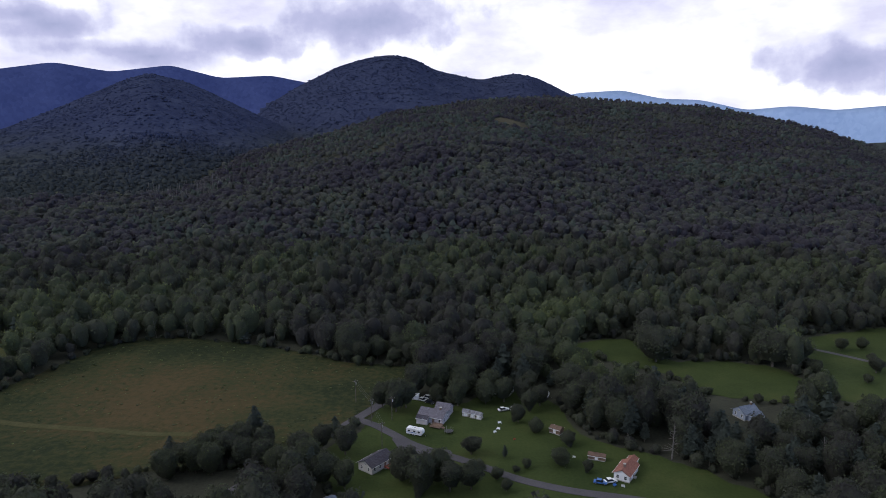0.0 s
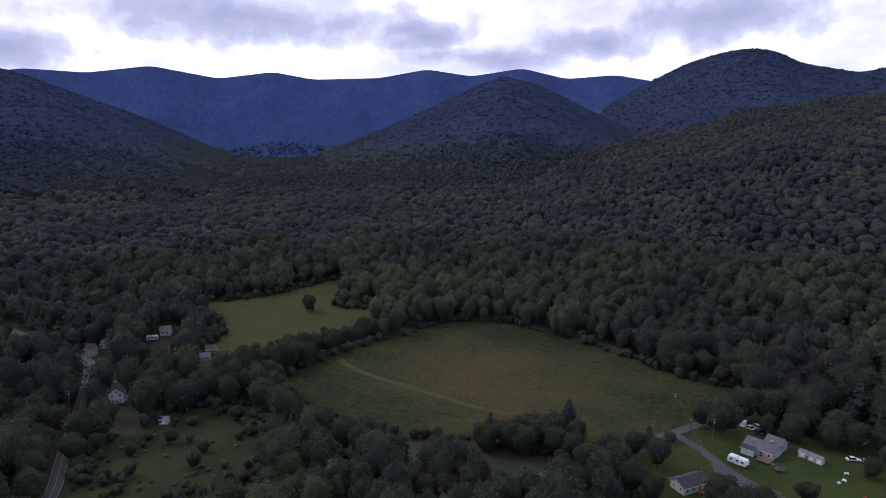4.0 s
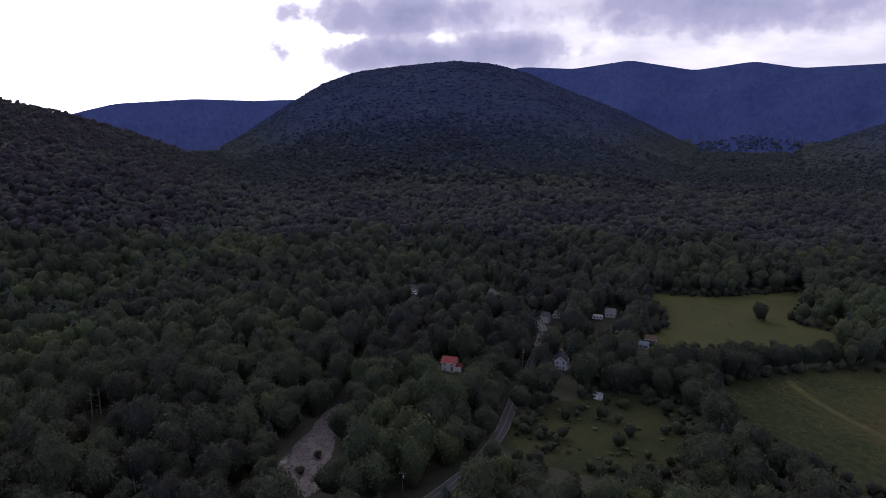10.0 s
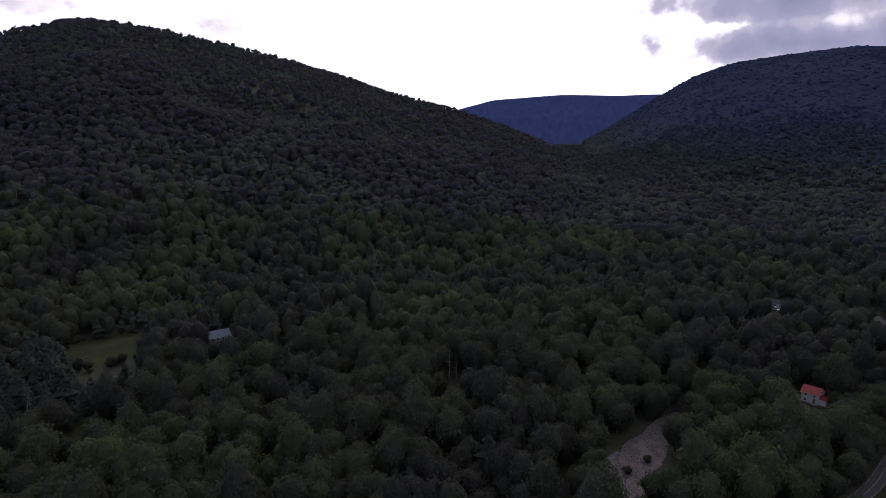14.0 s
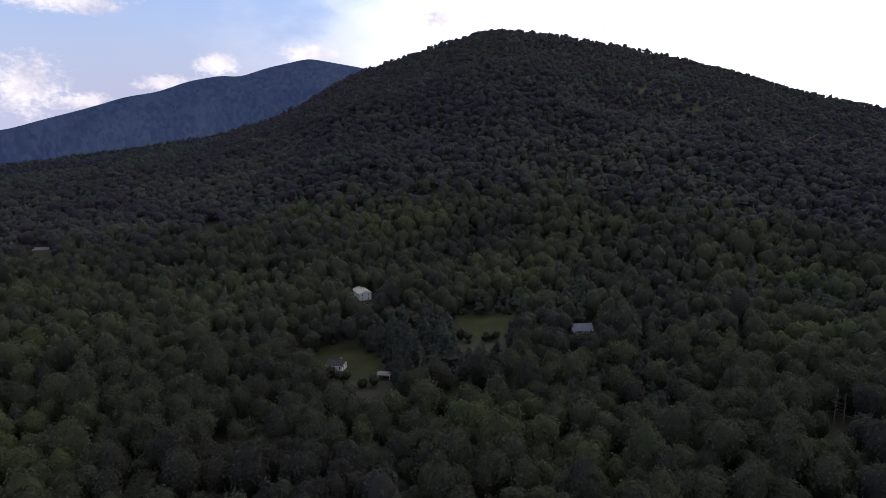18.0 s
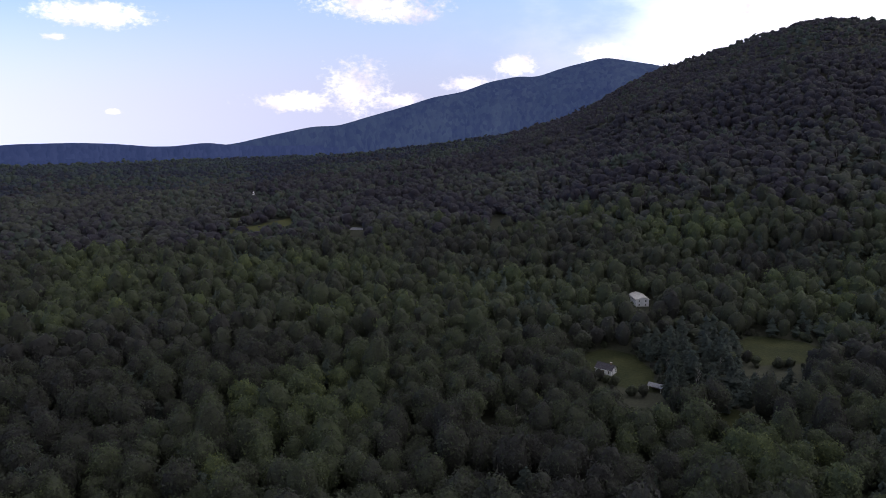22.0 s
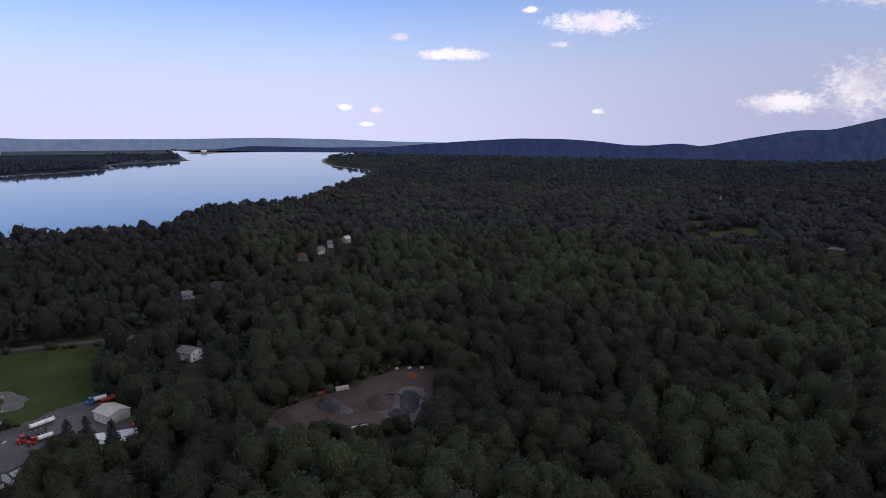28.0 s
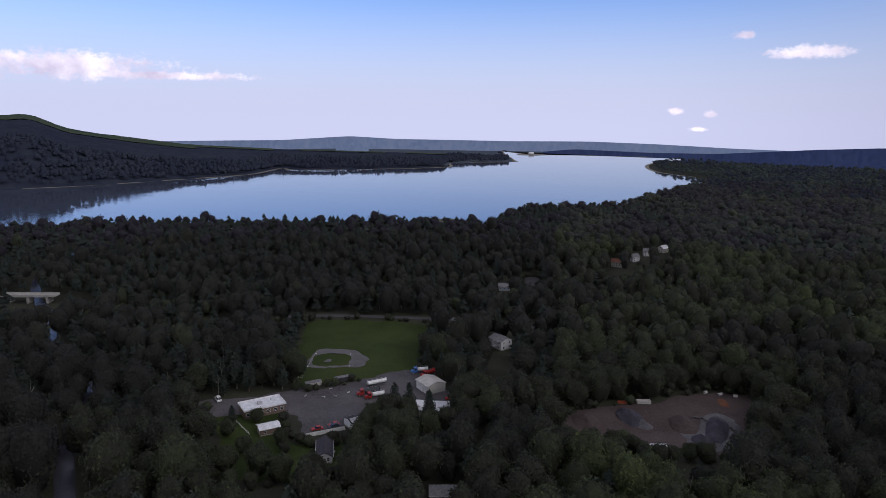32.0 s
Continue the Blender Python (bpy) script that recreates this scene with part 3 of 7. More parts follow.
# ---- terrain ----
# Ridges: label, material, distance, distance of the foot, width of the far side, and (bearing, height in degrees over the camera's level) along the crest.
RIDGES = [
    ("low wooded foothill with a small bare clearing near its top", M_HILL, 1500, 640, 500,
     [(30, -6.5), (24.3, -5.0), (17.8, -2.75), (13.3, -1.67), (8.7, -0.69), (4, 0.37), (-0.8, 0.87), (-4.5, 0.81), (-8.3, -0.13), (-14.8, -1.73), (-23.4, -3.4), (-31.2, -4.83), (-40, -6)]),
    ("long wooded ridge that falls away to one side", M_HILL, 2000, 950, 500,
     [(14, -2.4), (8.7, -0.55), (4, 0.97), (-3.1, 1.97), (-10.1, 2.1), (-16.8, 1.5), (-21, 1.28), (-25.1, 0.47), (-28.9, -0.45), (-33.2, -2.02), (-42, -4)]),
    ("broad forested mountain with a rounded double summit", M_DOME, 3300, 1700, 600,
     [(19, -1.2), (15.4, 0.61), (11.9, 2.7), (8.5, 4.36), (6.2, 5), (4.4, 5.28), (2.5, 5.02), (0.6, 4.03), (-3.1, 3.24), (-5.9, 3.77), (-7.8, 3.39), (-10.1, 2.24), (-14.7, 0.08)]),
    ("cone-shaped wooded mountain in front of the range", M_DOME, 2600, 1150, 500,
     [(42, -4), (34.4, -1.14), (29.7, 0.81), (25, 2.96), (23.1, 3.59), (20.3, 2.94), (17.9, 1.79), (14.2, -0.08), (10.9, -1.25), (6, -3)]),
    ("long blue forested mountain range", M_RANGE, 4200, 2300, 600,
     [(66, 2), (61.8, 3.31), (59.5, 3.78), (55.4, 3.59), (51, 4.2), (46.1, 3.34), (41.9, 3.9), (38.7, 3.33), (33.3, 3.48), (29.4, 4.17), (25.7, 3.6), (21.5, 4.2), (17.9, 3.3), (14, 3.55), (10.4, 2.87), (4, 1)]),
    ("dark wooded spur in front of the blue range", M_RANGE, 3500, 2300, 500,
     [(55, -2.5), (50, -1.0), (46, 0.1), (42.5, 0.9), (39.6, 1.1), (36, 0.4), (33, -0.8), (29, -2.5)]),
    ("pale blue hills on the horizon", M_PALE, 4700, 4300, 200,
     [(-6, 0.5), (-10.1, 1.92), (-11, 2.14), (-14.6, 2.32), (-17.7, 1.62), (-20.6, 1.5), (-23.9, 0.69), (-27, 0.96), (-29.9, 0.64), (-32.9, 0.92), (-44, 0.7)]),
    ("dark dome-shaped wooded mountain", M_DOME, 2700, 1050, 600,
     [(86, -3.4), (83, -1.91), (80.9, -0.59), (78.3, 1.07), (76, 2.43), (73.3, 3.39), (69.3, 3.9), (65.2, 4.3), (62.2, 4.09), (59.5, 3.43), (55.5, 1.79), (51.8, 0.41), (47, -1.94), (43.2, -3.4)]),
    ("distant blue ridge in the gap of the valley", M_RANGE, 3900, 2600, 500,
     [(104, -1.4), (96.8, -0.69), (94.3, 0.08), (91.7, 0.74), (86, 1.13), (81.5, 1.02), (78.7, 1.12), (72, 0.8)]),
    ("large dark wooded hill close to the valley", M_HILL, 1600, 470, 700,
     [(77.2, -5.9), (81.3, -4.7), (85.6, -3.2), (90, -1.43), (94.6, 0.18), (99.3, 1.31), (103.9, 2.83), (108.6, 4.24), (113.2, 5.27), (118.5, 6.28), (121.8, 6.75), (123.8, 6.72), (127.4, 5.75), (131.6, 4.37),
      (134.2, 3.6), (136, 2.7), (140.5, 0.25), (145.3, -1.25), (150, -2), (154.8, -2.55), (159.4, -3.03), (163.9, -3.47), (170, -4.0)]),
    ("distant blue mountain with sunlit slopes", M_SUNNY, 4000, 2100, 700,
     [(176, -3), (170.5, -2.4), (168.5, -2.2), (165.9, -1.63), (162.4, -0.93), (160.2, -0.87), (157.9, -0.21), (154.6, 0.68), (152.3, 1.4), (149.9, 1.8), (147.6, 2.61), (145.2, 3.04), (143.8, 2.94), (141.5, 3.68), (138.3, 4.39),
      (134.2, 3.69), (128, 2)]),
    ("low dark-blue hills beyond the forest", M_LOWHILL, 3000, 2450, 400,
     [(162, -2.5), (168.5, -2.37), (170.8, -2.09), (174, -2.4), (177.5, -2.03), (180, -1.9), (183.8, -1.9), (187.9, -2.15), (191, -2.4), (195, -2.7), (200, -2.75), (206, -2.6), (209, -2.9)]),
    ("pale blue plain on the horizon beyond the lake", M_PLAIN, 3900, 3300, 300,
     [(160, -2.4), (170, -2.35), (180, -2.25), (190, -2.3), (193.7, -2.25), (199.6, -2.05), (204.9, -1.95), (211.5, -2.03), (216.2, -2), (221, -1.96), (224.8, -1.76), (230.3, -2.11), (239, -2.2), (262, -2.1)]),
    ("wooded land on the far shore of the lake", M_LAND, 2050, 1150, 500,
     [(268, 0), (258, 0.4), (253.1, 0.17), (250, -0.09), (248.3, 0.05), (245.9, -1.02), (241, -1.77), (237.7, -2.21), (231.2, -2.57), (223.4, -2.78), (216.2, -2.9), (211.4, -3.1)]),
]


def crest_table():
    rows = []
    for label, mt, dist, foot, fall, pts in RIDGES:
        pts = sorted(pts)
        az = np.array([p[0] for p in pts])
        el = np.array([p[1] for p in pts])
        h = EYE[2] + dist * np.tan(np.radians(el)) - (10 if dist < 2300 else 0)
        grid = np.arange(-80, 300, 0.1)
        val = np.interp(grid, az, h)
        end = np.clip(np.minimum(grid - az[0] + 5, az[-1] + 5 - grid) / 5, 0, 1)
        low = -70.0 if dist > 3200 else -30.0 if dist > 2900 else 0.0
        val = np.convolve(np.pad(low + (val - low) * end, 6, mode="edge"), np.ones(13) / 13, "valid")
        rows.append((grid, np.maximum(val, low), dist, foot, fall, low))
    return rows


CRESTS = crest_table()
FAR_SHORE = 1 + [q[0].startswith("wooded land on the far") for q in RIDGES].index(True)
BIG_HILL = 1 + [q[0].startswith("large dark") for q in RIDGES].index(True)
FAR_RIDGES = [i for i, q in enumerate(RIDGES, 1) if q[1] is not M_HILL]


def bearing(x, y):
    a = np.degrees(np.arctan2(-x, y))
    return np.where(a < -75, a + 360, a)


def terrain(x, y):
    """Height of the ground, and which ridge it belongs to (0: valley)."""
    x, y = np.asarray(x, float), np.asarray(y, float)
    r, az = np.hypot(x, y), bearing(x, y)
    swell = np.clip((r - 600) / 700, 0, 1)
    z = 14 * swell * (fbm(x / 380, y / 380, 4, 5) - 0.42)
    shore = far_from(LAKE, x, y, True)
    lake = inside(LAKE, x, y)
    bank = np.where(lake, 0.0, np.clip(shore / 130, 0, 1))
    z = np.where(r > 500, z * bank, z)
    z = z - np.clip(r - 2150, 0, 2600) * 0.05
    which = np.zeros(x.shape, int)
    rough = fbm(x / 260, y / 260, 5, 21) - 0.47
    for i, (grid, val, dist, foot, fall, low) in enumerate(CRESTS, 1):
        h = np.interp(az, grid, val)
        s = np.clip((r - foot) / (dist - foot), 0, 1)
        swift = 0.45 if i == FAR_SHORE else 1.15
        lift = low + (h - low) * s ** swift * (1.3 - 0.3 * s if i != FAR_SHORE else 1.0) - np.where(s > 0, 0, 70)
        lift = lift + rough * h * 1.1 * s * (1 - s) * (s < 1)
        back = np.clip((r - dist) / fall, 0, 1)
        lift = np.where(r > dist, h * (1 - back) - 140 * back, lift) * np.where(r < 2300, bank, 1)
        lift = np.where(h > low + 0.5, lift, -999.0)
        which = np.where((lift > z + 0.2) & ((lift > 3) | (r > 2400)), i, which)
        z = np.maximum(z, lift)
    z = np.where(lake, -4.0, z)
    return z, which


def build_ground():
    radii, r = [0.5, 60.0, 120.0], 160.0
    while r < 4900:
        radii.append(r)
        r += max(8.0, 0.026 * r)
    radii = np.array(sorted(set(radii + [float(q[2]) for q in CRESTS])))
    cols = 1440
    a = np.radians(np.arange(cols) * 360 / cols)
    rr, aa = np.meshgrid(radii, a, indexing="ij")
    x, y = -rr * np.sin(aa), rr * np.cos(aa)
    z, which = terrain(x, y)
    rng = np.random.default_rng(4)
    tops = (rr > 1250) & (z > -3)
    z = z + tops * (rng.random(z.shape) - 0.3) * np.where(rr > 2300, 0.3, np.clip(rr / 1300, 1, 2))
    nr = len(radii)
    i, j = np.meshgrid(np.arange(nr - 1), np.arange(cols), indexing="ij")
    k = (j + 1) % cols
    quads = np.stack([i * cols + j, i * cols + k, (i + 1) * cols + k, (i + 1) * cols + j], -1).reshape(-1, 4)[:, ::-1]
    verts = np.stack([x, y, z], -1).reshape(-1, 3)
    part_of = which[:-1].ravel().copy()
    clothed = (part_of > 0) & np.isin(part_of, FAR_RIDGES)
    shore_side = bearing(x, y)[:-1].ravel() > 203
    away = bearing(x, y)[:-1].ravel()
    bare = (part_of == 0) & ((away < 140) | (away > 203)) & (rr[:-1].ravel() > 1110)
    near = (rr[:-1].ravel() < 1950) & ~bare & ~(clothed & (rr[:-1].ravel() > 1120)) & ~(shore_side & (rr[:-1].ravel() > 1150))
    for layer in range(len(RIDGES) + 1):
        pick = quads[part_of == layer]
        if not len(pick):
            continue
        used, back = np.unique(pick, return_inverse=True)
        back = back.reshape(pick.shape)
        idx = np.where(near[part_of == layer], 0, 1)
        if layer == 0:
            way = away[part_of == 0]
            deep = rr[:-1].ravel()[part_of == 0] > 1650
            # far valley ground switches to the colours that have haze painted in
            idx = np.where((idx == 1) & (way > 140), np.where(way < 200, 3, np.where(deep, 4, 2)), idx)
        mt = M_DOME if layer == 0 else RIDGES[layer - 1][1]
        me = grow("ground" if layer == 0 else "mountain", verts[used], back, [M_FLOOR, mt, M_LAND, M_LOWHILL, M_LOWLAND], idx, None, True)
        ob = new(me.name, me)
        if layer == 0:
            tagged(ob, "shaded forest floor and valley ground under the trees", "ground", kind="structure")
        else:
            tagged(ob, RIDGES[layer - 1][0], "mountain", "mountains round the valley", "structure")


build_ground()


def sheet(name, outline, mt, z, label, category, step=None, kind="structure"):
    """A flat patch on the ground with an uneven edge."""
    line = smooth_line(outline + outline[:1], 2.5)[:-1]
    rng = random.Random(len(outline))
    bm = bmesh.new()
    rim = []
    for x, y in line:
        dx, dy = (float(fbm(np.array([x / 7.0]), np.array([y / 7.0]), 3, k)[0]) - 0.47 for k in (61, 62))
        rim.append(bm.verts.new((x + 7 * dx + rng.uniform(-0.4, 0.4), y + 7 * dy + rng.uniform(-0.4, 0.4), z)))
    bm.faces.new(rim)
    bmesh.ops.triangulate(bm, faces=bm.faces)
    bmesh.ops.recalc_face_normals(bm, faces=bm.faces)
    if sum(f.normal.z for f in bm.faces) < 0:
        bmesh.ops.reverse_faces(bm, faces=bm.faces)
    me = bpy.data.meshes.new(name)
    bm.to_mesh(me)
    bm.free()
    me.materials.append(mt)
    return tagged(new(name, me), label, category, kind=kind)


def ribbon_mesh(name, line, width, mt, z, offset=0.0, thick=0.0):
    pts = np.array(line)
    d = np.gradient(pts, axis=0)
    d /= np.linalg.norm(d, axis=1)[:, None]
    side = np.stack([d[:, 1], -d[:, 0]], 1)
    widths = np.broadcast_to(width, len(pts))[:, None]
    a, b2 = pts + side * (offset - widths / 2), pts + side * (offset + widths / 2)
    n = len(pts)
    if not thick:
        verts = np.concatenate([np.c_[a, np.full(n, z)], np.c_[b2, np.full(n, z)]])
        i = np.arange(n - 1)
        return grow(name, verts, np.stack([i, n + i, n + i + 1, i + 1], 1), [mt])
    verts = np.concatenate([np.c_[a, np.full(n, z - thick)], np.c_[a, np.full(n, z)], np.c_[b2, np.full(n, z)], np.c_[b2, np.full(n, z - thick)]])
    i = np.arange(n - 1)
    f = [np.stack([k * n + i, (k + 1) * n + i, (k + 1) * n + i + 1, k * n + i + 1], 1) for k in range(3)]
    return grow(name, verts, np.concatenate(f), [mt])


def ribbon(name, line, width, mt, z, label, category, parent=None, offset=0.0, thick=0.0, kind="structure"):
    ob = new(name, ribbon_mesh(name, line, width, mt, z, offset, thick))
    if parent:
        ob.parent = parent
        return tagged(ob, label)
    return tagged(ob, label, category, kind=kind)


def wider(poly, k=1.045):
    """The same outline a few metres further out, below the rim of the woods."""
    cx, cy = sum(p[0] for p in poly) / len(poly), sum(p[1] for p in poly) / len(poly)
    return [(cx + (x - cx) * k, cy + (y - cy) * k) for x, y in poly]


sheet("lake", [(p[0] * 1.0, p[1]) for p in LAKE], M_LAKE, -1.2, "wide calm lake mirroring the blue sky", "lake").name = "water"
sheet("field", wider(FIELD_1), M_MEADOW, 0.10, "large rough meadow of olive and brownish grass", "field")
sheet("field", wider(FIELD_2), M_PASTURE, 0.10, "green hay meadow between hedgerows of trees", "field")
sheet("lawn", LAWN_1, M_LAWN, 0.12, "mown green lawn round the houses by the lane", "lawn")
sheet("field", FIELD_3, M_LAWN, 0.10, "green mown field behind a belt of trees", "field")
sheet("field", FIELD_4, M_LAWN, 0.10, "green pasture with scattered round bushes", "field")
sheet("ballpark_lawn", BALLPARK, M_LAWN, 0.12, "mown grass of a small baseball field", "lawn")
sheet("parking_lot", LOT, M_LOT, 0.16, "cracked grey asphalt yard by the long low building", "parking lot")
sheet("gravel_pit", PIT, M_YARD, 0.12, "reddish-brown dirt yard with heaps of stone", "gravel yard")
sheet("lawn", CLEAR_A, M_SCRUB, 0.10, "grassy clearing round a small white house", "lawn")
sheet("lawn", CLEAR_B, M_SCRUB, 0.10, "small grassy clearing in the forest", "lawn")
sheet("lawn", YARD_GRASS, M_LAWN, 0.11, "green grass between the low buildings", "lawn")
sheet("scrubland", SCRUB, M_SCRUB, 0.09, "overgrown olive-green scrub clearing beside the road", "field")
sheet("gravel_bar", GRAVEL, M_GRAVEL, 0.14, "pale gravel bar along the stream bed", "gravel bar")

road = ribbon("road", ROAD, 4.9, M_ROAD, 0.20, "grey two-lane country road through the trees", "road", thick=0.2)
for k in (-2.2, 2.2):
    ribbon("edge_line", ROAD, 0.12, M_LINE, 0.215, "white painted edge line", "", road, k)
ribbon("centre_line", ROAD, 0.14, M_LINE, 0.215, "faded painted centre line", "", road, 0.0)
ribbon("lane", LANE, 4.4, M_ROAD, 0.20, "narrow grey asphalt lane", "road", thick=0.2)
ribbon("driveway", DRIVE, 3.9, M_ROAD, 0.26, "winding grey gravel driveway across the lawn", "driveway", thick=0.2)
ribbon("field_track", TRACK, 3.4, M_TRACK, 0.16, "pale mown track across the meadow", "track")
ribbon("field_track", TRACK_2, 3.2, M_TRACK, 0.16, "pale mown track across the hay meadow", "track")
ribbon("path", PATH_4, 3.2, M_ROAD, 0.18, "grey drive through the pasture", "path")
ribbon("road", BALL_ROAD, 5.0, M_ROAD, 0.2, "pale road behind the baseball field", "road", thick=0.2)
sheet("drive_apron", [(-20, 243), (-8, 233), (2, 226), (-6, 221), (-12, 224), (-17, 232)], M_ROAD, 0.24, "wide paved apron beside the driveway", "driveway")
shore_line = [p for p in smooth_line(LAKE + LAKE[:1], 14.0)]
ribbon("shore", shore_line, 9.0, M_SAND, -0.98, "pale bare strip of mud along the lake shore", "shore")
ribbon("river", RIVER, 6.0, M_RIVER, 0.12, "shallow river winding between trees", "river")
ribbon("stream", STREAM, 2.4, M_RIVER, 0.12, "narrow dark stream beside the gravel bar", "stream")

# ---- trees ----
ico = bmesh.new()
bmesh.ops.create_icosphere(ico, subdivisions=1, radius=1)
ICO_V = np.array([v.co[:] for v in ico.verts])
ICO_F = np.array([[v.index for v in f.verts] for f in ico.faces])
ico.free()
OCT_V = np.array([(1, 0, 0), (0, 1, 0), (-1, 0, 0), (0, -1, 0), (0, 0, 1), (0, 0, -1)], float)
OCT_F = np.array([(0, 1, 4), (1, 2, 4), (2, 3, 4), (3, 0, 4), (1, 0, 5), (2, 1, 5), (3, 2, 5), (0, 3, 5)])


class Shape:
    """Corners, triangles and shades that are put together piece by piece."""

    def __init__(self):
        self.v, self.f, self.t, self.n = [], [], [], 0

    def add(self, v, f, t):
        self.v.append(v)
        self.f.append(np.asarray(f) + self.n)
        self.t.append(np.broadcast_to(t, len(v)))
        self.n += len(v)

    def done(self):
        return np.concatenate(self.v), np.concatenate(self.f), np.concatenate(self.t)


def leaf_cards(shape, rng, centres, outs, size, spread):
    """Loose three-cornered sprays of leaves."""
    n = len(centres)
    up = outs + rng.normal(0, 0.5, (n, 3))
    up /= np.linalg.norm(up, axis=1)[:, None]
    a = np.cross(up, rng.normal(0, 1, (n, 3)))
    a /= np.linalg.norm(a, axis=1)[:, None]
    b2 = np.cross(up, a)
    s = size * rng.uniform(0.6, 1.35, (n, 1))
    v = np.stack([centres - a * s * 0.8, centres + a * s * 0.8, centres + b2 * s + up * s * 0.3], 1).reshape(-1, 3)
    shape.add(v, np.arange(3 * n).reshape(-1, 3), np.repeat(rng.normal(0.07, spread, n), 3))


def conifer(seed, tiers, sides, cards=0):
    """A pine one unit in radius: ragged shelves of boughs, widest a third of the way up, under a blunt top."""
    rng = np.random.default_rng(seed)
    shape = Shape()
    full = lambda q: (1 - q ** 1.7) ** 0.85 * (0.6 + 0.4 * np.minimum(1, q / 0.3))
    for i in range(tiers):
        f0 = (i + rng.uniform(-0.2, 0.2)) / tiers if i else 0.0
        r, z0 = full(f0) * rng.uniform(0.75, 1.15), 0.6 + 2.5 * f0
        z1 = z0 + 2.5 * rng.uniform(1.15, 1.6) / tiers
        a = np.arange(sides) * 2 * np.pi / sides + rng.uniform(0, 1)
        w = r * np.where(np.arange(sides) % 2, 0.62, 1.0) * rng.uniform(0.7, 1.25, sides)
        off = rng.normal(0, 0.07, 2)
        ring = np.stack([np.cos(a) * w + off[0], np.sin(a) * w + off[1], np.full(sides, z0) + rng.normal(0, 0.08, sides)], 1)
        k = np.arange(sides)
        shape.add(np.concatenate([ring, [(off[0], off[1], z1)]]), np.stack([k, (k + 1) % sides, np.full(sides, sides)], 1), rng.normal(0, 0.07))
    if cards:
        h = rng.uniform(0, 0.97, cards)
        a = rng.uniform(0, 2 * np.pi, cards)
        w = full(h) * rng.uniform(0.55, 1.02, cards)
        c = np.stack([np.cos(a) * w, np.sin(a) * w, 0.7 + 2.5 * h + (1 - w) * 0.12], 1)
        leaf_cards(shape, rng, c, np.stack([np.cos(a) * 0.6, np.sin(a) * 0.6, np.full(cards, 0.9)], 1), 0.17, 0.10)
    return shape.done()


def leafy_crown(seed, rings, sides, lumps, cards=0, size=0.1, bulge=0.36, skirt=1.5):
    """A leafy crown one unit in radius: a closed dome swollen into uneven boughs, with loose sprays of leaves over it."""
    rng = np.random.default_rng(seed)
    el = np.radians({2: (-15, 40), 3: (-40, 10, 52)}.get(rings, np.linspace(-48, 66, rings)))[:, None] + rng.normal(0, 0.05, (rings, sides))
    az = np.arange(sides)[None] * 2 * np.pi / sides + (np.arange(rings) % 2)[:, None] * np.pi / sides + rng.normal(0, 0.4 / sides, (rings, sides))
    d = np.stack([np.cos(el) * np.cos(az), np.cos(el) * np.sin(az), np.sin(el)], -1).reshape(-1, 3)
    d = np.concatenate([d, [(0, 0, 1)]])
    boughs = rng.normal(0, 1, (lumps, 3))
    boughs[:, 2] = np.abs(boughs[:, 2]) * 1.1 - 0.35
    boughs /= np.linalg.norm(boughs, axis=1)[:, None]
    tight, amp = 5.0 + 0.45 * lumps, rng.uniform(0.5, 1.0, lumps) * bulge

    def reach(q):
        return 0.70 + np.max(amp * np.exp(tight * (q @ boughs.T - 1)), axis=1)

    tall = rng.uniform(0.85, 1.15)
    stretch = np.array([rng.uniform(0.88, 1.12), rng.uniform(0.88, 1.12), tall])

    def place(q, k=1.0):
        w = 1 - 0.10 * np.clip(-q[:, 2:3], 0, 1)
        hang = np.where(q[:, 2:3] < 0, skirt, 1.0)
        return q * (reach(q)[:, None] * k) * stretch * np.concatenate([w, w, hang], 1) + (0, 0, 1.35)

    shape = Shape()
    i, j = np.meshgrid(np.arange(rings - 1), np.arange(sides), indexing="ij")
    a, b2 = (i * sides + j).ravel(), (i * sides + (j + 1) % sides).ravel()
    c, e2 = a + sides, b2 + sides
    odd = (i.ravel() % 2 == 1)[:, None]
    one = np.where(odd, np.stack([a, b2, e2], 1), np.stack([a, b2, c], 1))
    two = np.where(odd, np.stack([a, e2, c], 1), np.stack([b2, e2, c], 1))
    k = np.arange(sides) + (rings - 1) * sides
    cap = np.stack([k, np.roll(k, -1), np.full(sides, rings * sides)], 1)
    shape.add(place(d), np.concatenate([one, two, cap]), rng.normal(0, 0.05, rings * sides + 1))
    if cards:
        q = rng.normal(0, 1, (cards, 3))
        q[:, 2] = np.abs(q[:, 2]) * 1.1 - 0.3
        q /= np.linalg.norm(q, axis=1)[:, None]
        leaf_cards(shape, rng, place(q, rng.uniform(0.96, 1.18, (cards, 1))), q * 0.6 + (0, 0, 0.5), size, 0.13)
    v, f, t = shape.done()
    lean = rng.normal(0, 0.05, 2)
    return np.stack([v[:, 0] + lean[0] * v[:, 2], v[:, 1] + lean[1] * v[:, 2], v[:, 2]], 1), f, t


# What stays open: roads, fields, yards, and the ground in front of the houses.
OPEN_AREAS = [FIELD_1, FIELD_2, LAWN_1, FIELD_3, FIELD_4, BALLPARK, LOT, PIT, CLEAR_A, CLEAR_B, YARD_GRASS, SCRUB, GRAVEL]
